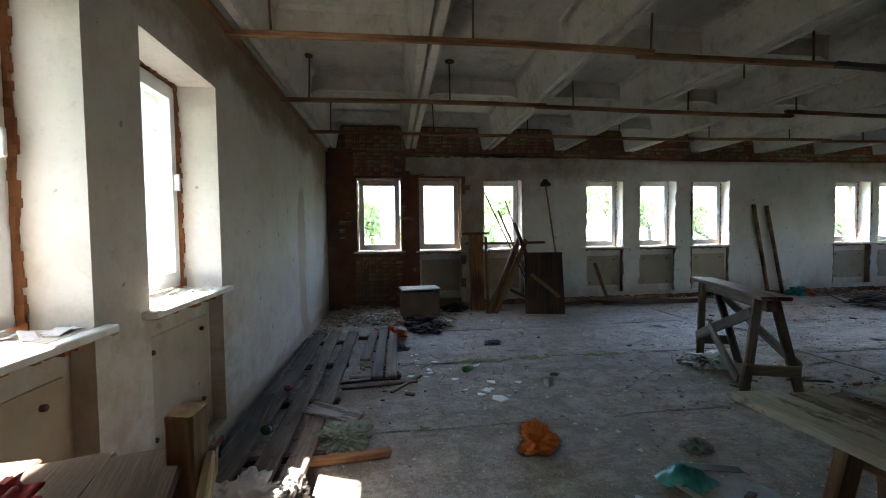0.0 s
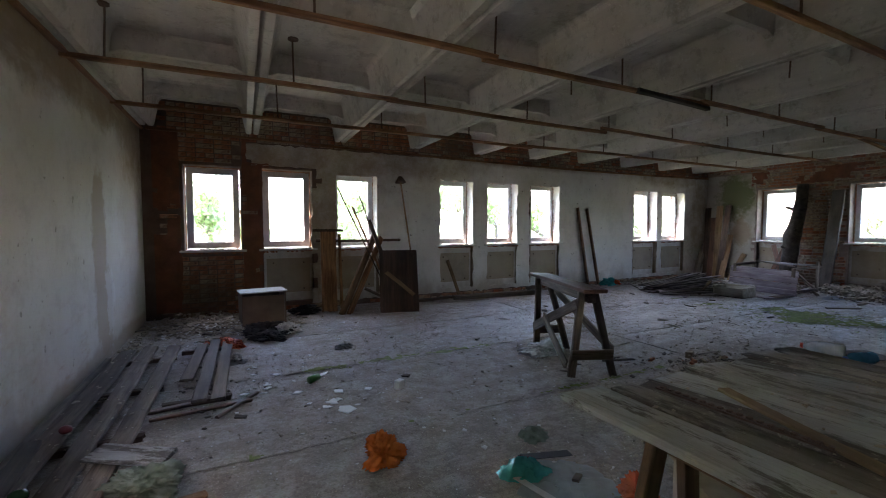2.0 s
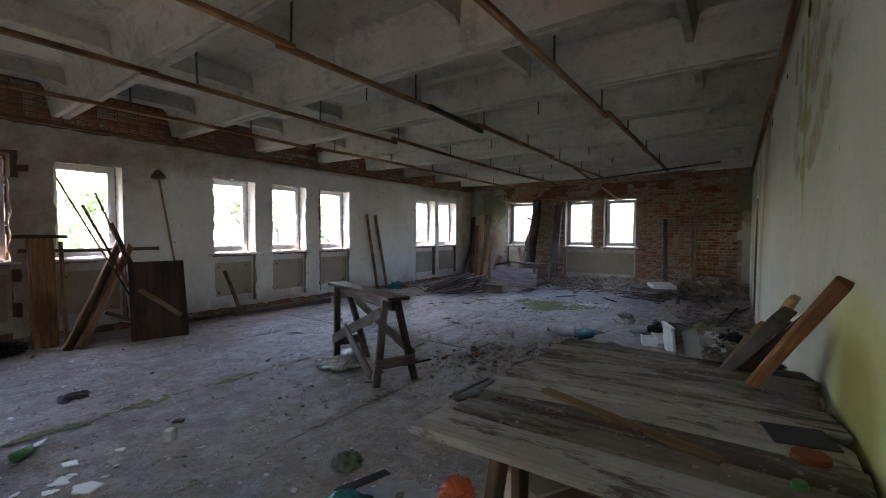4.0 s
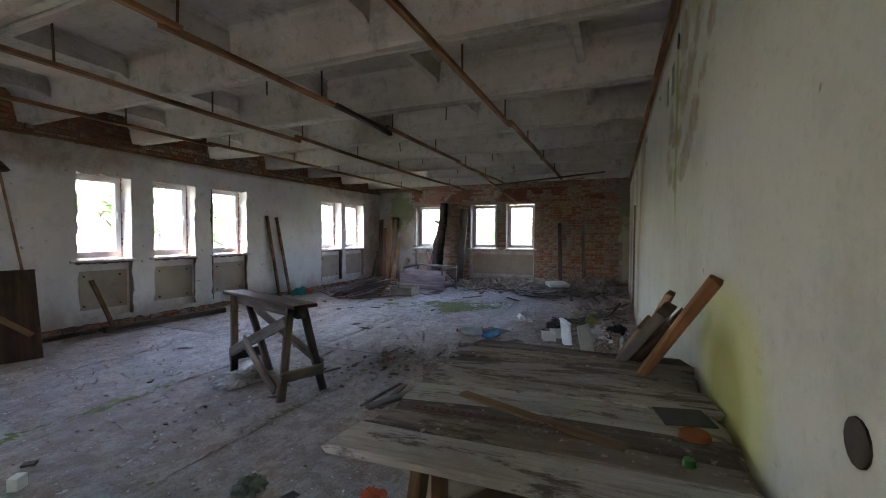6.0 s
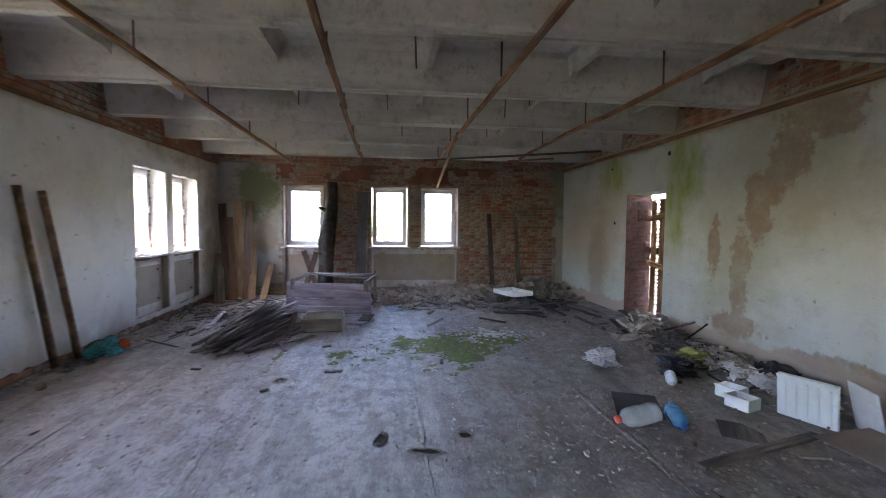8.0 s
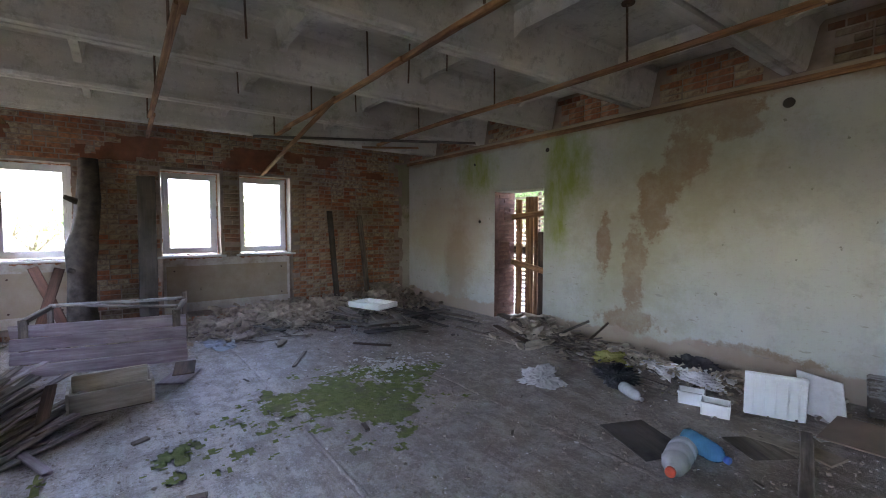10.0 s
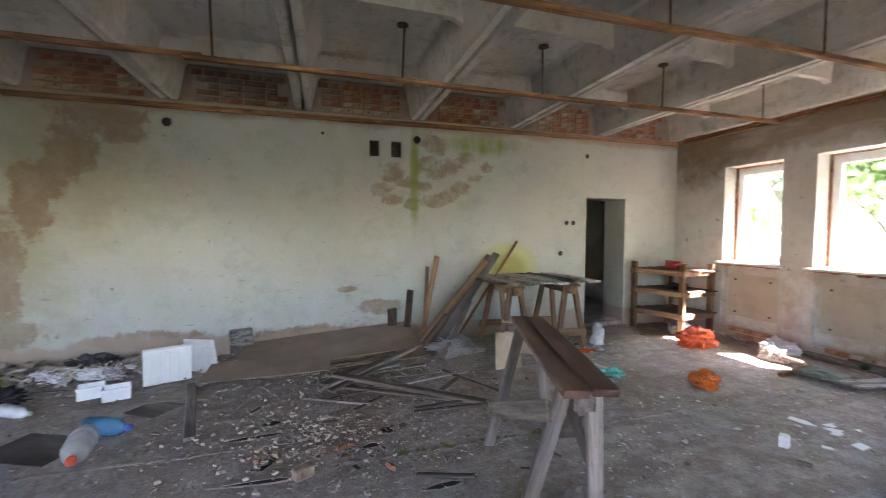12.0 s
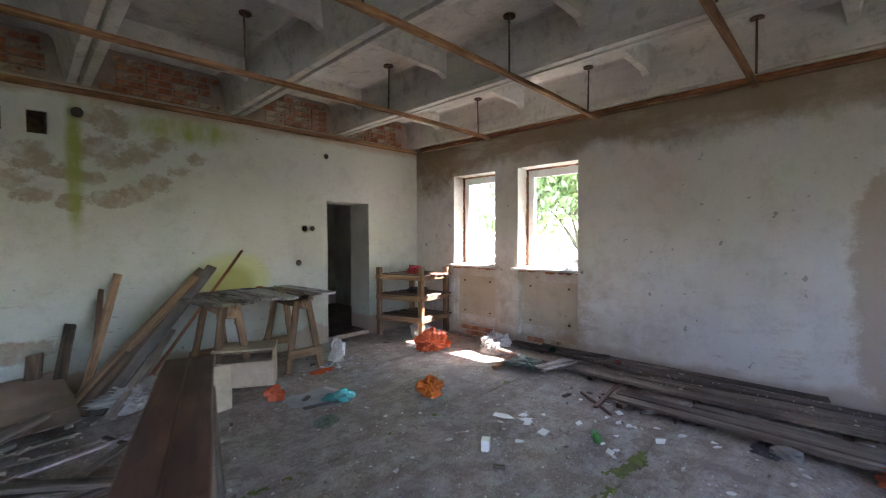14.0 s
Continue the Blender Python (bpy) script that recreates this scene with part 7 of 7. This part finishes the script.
scatter("brick_litter", 18, blob(5.8, 2.7, 0.9, 0.5), (0.012, 0.06), 0.03, 30, BRICK_FIELD, "brick crumbs near a sawhorse", 22, mound(5.7, 2.9, 0.7, 0.4, 0.05))
scatter("sheet_litter", 130, blob(5.6, 1.2, 1.3, 0.7), (0.012, 0.07), 0.02, 25, SOIL, "rubble among fallen boards", 23, mound(5.6, 0.9, 1.2, 0.5, 0.05))
scatter("wall_foot_litter", 700, lambda r: ((x := r.uniform(4.3, 13.6)), YB - 0.06 - abs(r.gauss(0, 0.18))), (0.012, 0.07), 0.02, 30, RUBBLE, "rubble along the foot of the window wall", 24)
scatter("wall_foot_litter", 500, lambda r: ((y := r.uniform(0.2, 7.8)) and (wall_a_x(y) + 0.05 + abs(r.gauss(0, 0.1)), y)), (0.01, 0.06), 0.02, 30, RUBBLE, "rubble along the foot of the white wall", 25)
scatter("tile_shards", 20, blob(1.6, 4.15, 0.75, 0.9), (0.028, 0.075), 0.006, 8, WHITE_PLASTIC, "white broken tile shards on the floor", 26)
scatter("tile_shards", 15, blob(2.08, 3.5, 0.3, 0.35), (0.04, 0.10), 0.006, 8, WHITE_PLASTIC, "white broken tile shards on the floor", 27)
scatter("glass_shards", 650, blob(10.3, 2.75, 0.5, 0.75), (0.012, 0.05), 0.004, 12, CHIPS, "broken window glass on the moss", 28)
scatter("table_litter", 60, lambda r: (r.uniform(2.45, 3.6), r.uniform(0.05, 0.95)), (0.005, 0.02), 0.004, 10, RUBBLE, "crumbs on the plank table", 29).location.z = 0.902
scatter("bright_scraps", 26, blob(2.35, 0.95, 0.5, 0.35), (0.012, 0.05), 0.01, 30, CLOTH_WHITE, "pale paper and plastic scraps by the sawhorses", 66)
scatter("blue_scraps", 12, blob(2.2, 1.0, 0.6, 0.4), (0.01, 0.03), 0.008, 30, BLUE_CAP, "blue plastic scraps by the sawhorses", 67)
scatter("board_scraps", 60, blob(1.15, 4.3, 0.4, 0.9), (0.015, 0.06), 0.012, 25, LITTER_WOOD, "wood and plaster scraps round the floorboards", 68)
scatter("plank_flakes", 160, lambda r: (r.uniform(0.12, 0.72), r.uniform(2.1, 5.7)), (0.006, 0.028), 0.005, 15, RUBBLE, "plaster crumbs on the stacked floorboards", 69).location.z = 0.09
scatter("slate_pieces", 5, blob(7.6, 2.0, 0.35, 0.3), (0.08, 0.16), 0.008, 4, DARK_WOOD, "dark broken sheet pieces by bottles", 30)
scatter("slate_pieces", 6, blob(7.1, 1.3, 0.25, 0.2), (0.10, 0.2), 0.008, 4, RUBBLE, "broken board pieces by a white door", 31)


def splinters(name, count, spot, length, label, seed, height=lambda x, y: 0.0):
    r = random.Random(seed)
    bm = bmesh.new()
    for _ in range(count):
        p = spot(r)
        if p is None:
            continue
        ln, w = r.uniform(*length), r.uniform(0.006, 0.022)
        m = pose(p[0], p[1], 0.012 + height(*p) * r.random() + w / 2, r.uniform(-8, 8), r.uniform(-6, 6), r.uniform(0, 180))
        add_box(bm, -ln / 2, ln / 2, -w, w, -w * 0.4, w * 0.4, m)
    return tagged(mesh_object(name, bm, LITTER_WOOD), label, "debris", "", "stuff")


scatter("flake_heap", 700, blob(1.0, 6.95, 1.1, 0.9), (0.025, 0.085), 0.010, 25, RUBBLE, "heap of flat plaster flakes in the corner", 73, mound(0.8, 7.2, 0.9, 0.6, 0.09))
scatter("flake_heap", 160, blob(1.1, 6.8, 1.0, 0.8), (0.02, 0.07), 0.006, 25, CHIPS, "pale paint flakes in the corner", 74, mound(0.8, 7.2, 0.9, 0.6, 0.1))
splinters("splinters", 110, anywhere, (0.03, 0.12), "brown wood splinters over the floor", 41)
splinters("splinters", 12, blob(5.6, 1.7, 1.2, 0.7), (0.1, 0.55), "wood splinters among fallen boards", 42)
splinters("splinters", 160, blob(9.4, 0.5, 1.6, 0.5), (0.08, 0.4), "wood splinters along the mint wall", 43, mound(9.8, 0.2, 1.2, 0.4, 0.15))
splinters("splinters", 200, blob(13.2, 2.4, 1.2, 2.4), (0.08, 0.45), "wood splinters along the brick wall", 44, mound(14.2, 2.0, 0.8, 3.0, 0.2))
splinters("splinters", 120, blob(12.2, 7.0, 1.8, 0.7), (0.1, 0.6), "wood splinters before the far corner", 45)
splinters("splinters", 90, blob(1.2, 7.0, 1.2, 0.8), (0.06, 0.3), "wood splinters by the window wall corner", 46)


# ---- moss on the floor ----
def moss(name, x0, x1, y0, y1, keep, label, step=0.022):
    bm = bmesh.new()
    nx, ny = int((x1 - x0) / step), int((y1 - y0) / step)
    cache = {}

    def vert(i, j):
        if (i, j) not in cache:
            x, y = x0 + i * step, y0 + j * step
            x += step * 0.4 * noise.noise((x * 30, y * 30, 1))
            y += step * 0.4 * noise.noise((x * 30, y * 30, 8))
            cache[i, j] = bm.verts.new((x, y, 0.009 + 0.006 * noise.noise((x * 14, y * 14, 3)) + 0.004 * noise.noise((x * 40, y * 40, 3))))
        return cache[i, j]

    for i in range(nx):
        for j in range(ny):
            if keep(x0 + (i + 0.5) * step, y0 + (j + 0.5) * step):
                bm.faces.new((vert(i, j), vert(i + 1, j), vert(i + 1, j + 1), vert(i, j + 1)))
    return tagged(mesh_object(name, bm, MOSS, True), label, "moss", "", "stuff")


def speck(x, y):
    return noise.noise((x * 2.2, y * 2.2, 0.5)) + 0.8 * noise.noise((x * 7, y * 7, 0.5)) + 0.7 * noise.noise((x * 22, y * 22, 0.5))


moss("moss_patch", 8.5, 11.2, 1.9, 5.2, lambda x, y: speck(x, y) > 0.22 + 1.4 * (((x - 9.75 + 0.22 * (y - 3.4)) / 0.95) ** 2 + ((y - 3.55) / 1.35) ** 2 - 0.62), "green moss patch on damp concrete")
for x0, x1, y, lab in ((1.9, 4.3, 4.38, "green moss line in a floor joint"), (1.4, 5.4, 2.83, "thin moss line in a floor joint"), (8.6, 9.9, 5.55, "moss line in a floor joint by a slat heap")):
    moss("moss_line", x0, x1, y - 0.12, y + 0.12, lambda x, y2, y=y, x0=x0, x1=x1: speck(x, y2) > 0.1 + 11 * abs(y2 - y) + 0.9 * noise.noise((x * 1.3, y, 4)) + (0.2 if y < 3 else 0.0), lab)


def joint_soil(x0, x1, y, width, seed, label):
    """A ragged low ridge of soil that has filled a joint between the floor strips."""
    bm = bmesh.new()
    n, k = int((x1 - x0) / 0.05), 6
    rows = []
    for i in range(n + 1):
        x = x0 + (x1 - x0) * i / n
        w = 0.7 * width * max(0.3, 0.5 + 0.9 * noise.noise((x * 1.1, seed, 0)) + 0.5 * noise.noise((x * 6, seed, 3)))
        mid = y + 0.03 * noise.noise((x * 1.7, seed, 8)) + 0.012 * noise.noise((x * 7, seed, 2))
        row = []
        for j in range(k + 1):
            s = j / k * 2 - 1
            h = (1 - s * s) * (0.004 + 0.009 * abs(noise.noise((x * 9, s * 2, seed)))) - 0.007
            row.append(bm.verts.new((x, mid + s * w * (1 + 0.8 * noise.noise((x * 19, s * 2, seed))), h + 0.004)))
        rows.append(row)
    for p, q in zip(rows, rows[1:]):
        for j in range(k):
            bm.faces.new((p[j], q[j], q[j + 1], p[j + 1]))
    return tagged(mesh_object("joint_soil", bm, FLOOR, True), label, "soil", "", "stuff")


for k, (x0, x1, y, w) in enumerate(((0.9, 6.0, 1.28, 0.045), (0.6, 6.0, 2.83, 0.06), (1.0, 6.0, 4.38, 0.06), (0.8, 6.0, 5.9, 0.05), (0.8, 6.0, 7.3, 0.05),
                                  (6.1, 14.2, 0.9, 0.05), (6.1, 14.2, 2.43, 0.06), (6.1, 14.2, 3.99, 0.045), (6.1, 14.2, 5.55, 0.08), (6.1, 14.2, 6.77, 0.07))):
    joint_soil(x0, x1, y, w, k * 3.7, "brown soil filling a floor joint")


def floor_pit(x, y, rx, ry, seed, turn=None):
    """A small broken-out hole: a ragged lip of crumbs round a flat dark patch that paints its shade."""
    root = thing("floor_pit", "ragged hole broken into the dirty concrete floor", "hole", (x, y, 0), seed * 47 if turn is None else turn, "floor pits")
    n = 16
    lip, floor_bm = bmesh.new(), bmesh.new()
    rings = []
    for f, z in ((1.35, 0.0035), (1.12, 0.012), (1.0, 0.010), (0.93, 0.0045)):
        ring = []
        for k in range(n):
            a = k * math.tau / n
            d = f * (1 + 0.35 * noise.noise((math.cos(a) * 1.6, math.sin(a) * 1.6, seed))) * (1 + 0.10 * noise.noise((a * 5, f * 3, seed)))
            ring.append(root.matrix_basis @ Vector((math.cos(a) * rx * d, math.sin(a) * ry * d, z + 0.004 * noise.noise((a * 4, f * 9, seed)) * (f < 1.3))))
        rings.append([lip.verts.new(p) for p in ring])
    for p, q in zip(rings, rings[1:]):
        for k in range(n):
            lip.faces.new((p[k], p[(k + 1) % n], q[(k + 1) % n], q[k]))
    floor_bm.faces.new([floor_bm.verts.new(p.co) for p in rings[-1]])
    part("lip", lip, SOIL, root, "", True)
    part("hollow", floor_bm, DARK, root, "flat dark patch painted for the shade in the hole")


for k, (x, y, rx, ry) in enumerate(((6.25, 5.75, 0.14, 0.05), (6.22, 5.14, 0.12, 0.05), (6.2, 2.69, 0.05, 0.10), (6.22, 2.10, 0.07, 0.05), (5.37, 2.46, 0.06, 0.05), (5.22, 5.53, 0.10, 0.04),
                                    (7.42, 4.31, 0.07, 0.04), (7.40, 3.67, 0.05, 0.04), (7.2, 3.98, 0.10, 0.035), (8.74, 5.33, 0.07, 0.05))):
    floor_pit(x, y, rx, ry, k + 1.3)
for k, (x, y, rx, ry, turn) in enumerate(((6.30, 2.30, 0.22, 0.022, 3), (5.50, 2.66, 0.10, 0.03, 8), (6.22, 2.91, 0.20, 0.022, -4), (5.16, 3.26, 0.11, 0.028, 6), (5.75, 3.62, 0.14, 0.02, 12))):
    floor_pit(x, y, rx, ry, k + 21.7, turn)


# ---- wall fittings ----
# a dark disc on the plaster stands in for the shaded inside of each socket
def socket_hole(x, z, r=0.035):
    return tagged(mesh_object("socket_hole", rod_bmesh((x, YD + 0.004, z), (x, YD - 0.02, z), r, 14), DARK), "dark disc on the mint wall for the shade in a socket hole", "socket", "socket holes")


for x, z, r in ((7.50, 2.78, 0.05), (10.43, 2.75, 0.035), (1.746, 2.71, 0.035), (2.20, 1.19, 0.04), (1.98, 1.665, 0.035), (2.10, 1.665, 0.035), (4.50, 2.78, 0.05), (12.1, 2.72, 0.025), (11.96, 1.68, 0.03), (5.75, 2.78, 0.02)):
    socket_hole(x, z, r)
# dark brown lining added so the recesses don't show pale mint sides
for a, b in VENTS:
    bm = bmesh.new()
    lo, hi = VENT_Z[0] + 0.003, VENT_Z[1] - 0.003
    for q in ((a + 0.003, b - 0.003, lo, lo + 0.009), (a + 0.003, b - 0.003, hi - 0.009, hi), (a + 0.003, a + 0.012, lo + 0.01, hi - 0.01), (b - 0.012, b - 0.003, lo + 0.01, hi - 0.01)):
        add_box(bm, q[0], q[1], YD - 0.21, YD - 0.015, q[2], q[3])
    add_box(bm, a + 0.012, b - 0.012, YD - 0.215, YD - 0.2, lo + 0.01, hi - 0.01)
    v = tagged(mesh_object("vent_opening", bm, RUST), "dark brown lining added inside a vent opening", "vent", "vent openings")

# gap-filling rough brown mortar along the white wall top
bm = bmesh.new()
for k in range(60):
    y = 0.1 + k * 0.13
    d = rng.uniform(0.006, 0.02)
    add_box(bm, wall_a_x(y) - 0.01, wall_a_x(y) + d, y - 0.07, y + 0.07, 3.02 + rng.uniform(0, 0.01), 3.10 + rng.uniform(-0.04, 0.05))
tagged(mesh_object("trim_mortar", bm, FOAM), "ragged red-brown mortar under the slab edge", "", "", "structure")


# ---- trees outside ----
def tree(x, y, height, spread, seed, leaves=1800):
    r = random.Random(seed)
    root = thing("garden_tree", "leafy green summer tree outside the building", "tree", (x, y, -0.75), 0, "garden trees")
    bm = bmesh.new()
    tips = []

    def limb(p, q, r0, r1, depth):
        part_bm = rod_bmesh(p, q, r0, 7, r1)
        data = bpy.data.meshes.new("tmp")
        part_bm.to_mesh(data)
        part_bm.free()
        bm.from_mesh(data)
        bpy.data.meshes.remove(data)
        tips.append(Vector(q))
        tips.append((Vector(p) + Vector(q)) / 2)
        if depth:
            for _ in range(r.choice((3, 4))):
                a = r.uniform(0, math.tau)
                ln = (Vector(q) - Vector(p)).length * r.uniform(0.5, 0.85)
                d = Vector((math.cos(a) * spread / height * 1.3, math.sin(a) * spread / height * 1.3, r.uniform(0.25, 0.9))).normalized()
                limb(q, Vector(q) + d * ln, r1, r1 * 0.5, depth - 1)

    base = Vector((x, y, -0.8))
    limb(base, base + Vector((r.uniform(-0.2, 0.2), r.uniform(-0.2, 0.2), height * 0.36)), height * 0.022, height * 0.015, 3)
    part("trunk", bm, BARK, root, "", True)
    verts, faces = [], []
    for _ in range(leaves):
        c = r.choice(tips) + Vector((r.gauss(0, 1), r.gauss(0, 1), r.gauss(0, 0.8))) * spread * 0.14
        s = r.uniform(0.05, 0.12) * (1 + height * 0.06)
        m = Matrix.Translation(c) @ Euler((r.uniform(0, 6), r.uniform(0, 6), r.uniform(0, 6))).to_matrix().to_4x4()
        b = len(verts)
        verts += [m @ Vector(p) for p in ((-s, 0, 0), (0, -s * 0.5, 0.02), (s, 0, 0), (0, s * 0.5, 0.02))]
        faces.append((b, b + 1, b + 2, b + 3))
    data = bpy.data.meshes.new("crown")
    data.from_pydata(verts, [], faces)
    data.materials.append(LEAF)
    ob = new("crown", data)
    hang(ob, root)
    ob["kind"] = "stuff"


for k, (x, y, h, s) in enumerate(((0.75, 19, 4.4, 1.6), (3.0, 30, 3.4, 2.0), (5.2, 19, 3.4, 1.8), (11.5, 24, 3.4, 2.0), (17, 19, 5, 2.6), (22, 16, 5, 3.0),
                                  (26, 7.5, 4.2, 2.4), (27, 4.0, 4.0, 2.2), (25, 1.0, 4.4, 2.4), (-7.5, -0.8, 5, 2.4), (-8.5, -3.8, 5, 2.4), (-9, 4.5, 5, 2.4), (12.5, -9, 5, 2.8), (9.5, -10, 5, 2.8))):
    tree(x, y, h, s, 50 + k)
# tall dense trees, partly unseen, added to cut sky light through the west windows
for k, (x, y, h, s) in enumerate(((-5.6, -2.0, 8.0, 4.0), (-6.0, 2.0, 8.0, 4.0), (-5.2, 8.2, 8.6, 4.4), (-4.8, 12.5, 8.6, 4.4), (-8.5, 15.0, 10.0, 5.0), (-6.6, 5.4, 8.0, 4.0), (-9.5, 0.0, 10.0, 5.0), (-9.5, 9.0, 10.0, 5.0))):
    tree(x, y, h, s, 80 + k, 11000)
# added beyond the north windows to dim low skylight; their leaves show there too
for k, (x, y, h, s) in enumerate(((6.5, 22, 6.2, 3.0), (10.2, 19, 5.6, 2.8), (13.8, 21, 6.0, 3.0), (17.5, 24, 6.5, 3.2))):
    tree(x, y, h, s, 120 + k, 3000)
for k, (x, y, h, s) in enumerate(((12.4, -5.0, 5.0, 2.8), (14.0, -6.0, 5.5, 3.0))):
    tree(x, y, h, s, 140 + k, 7000)
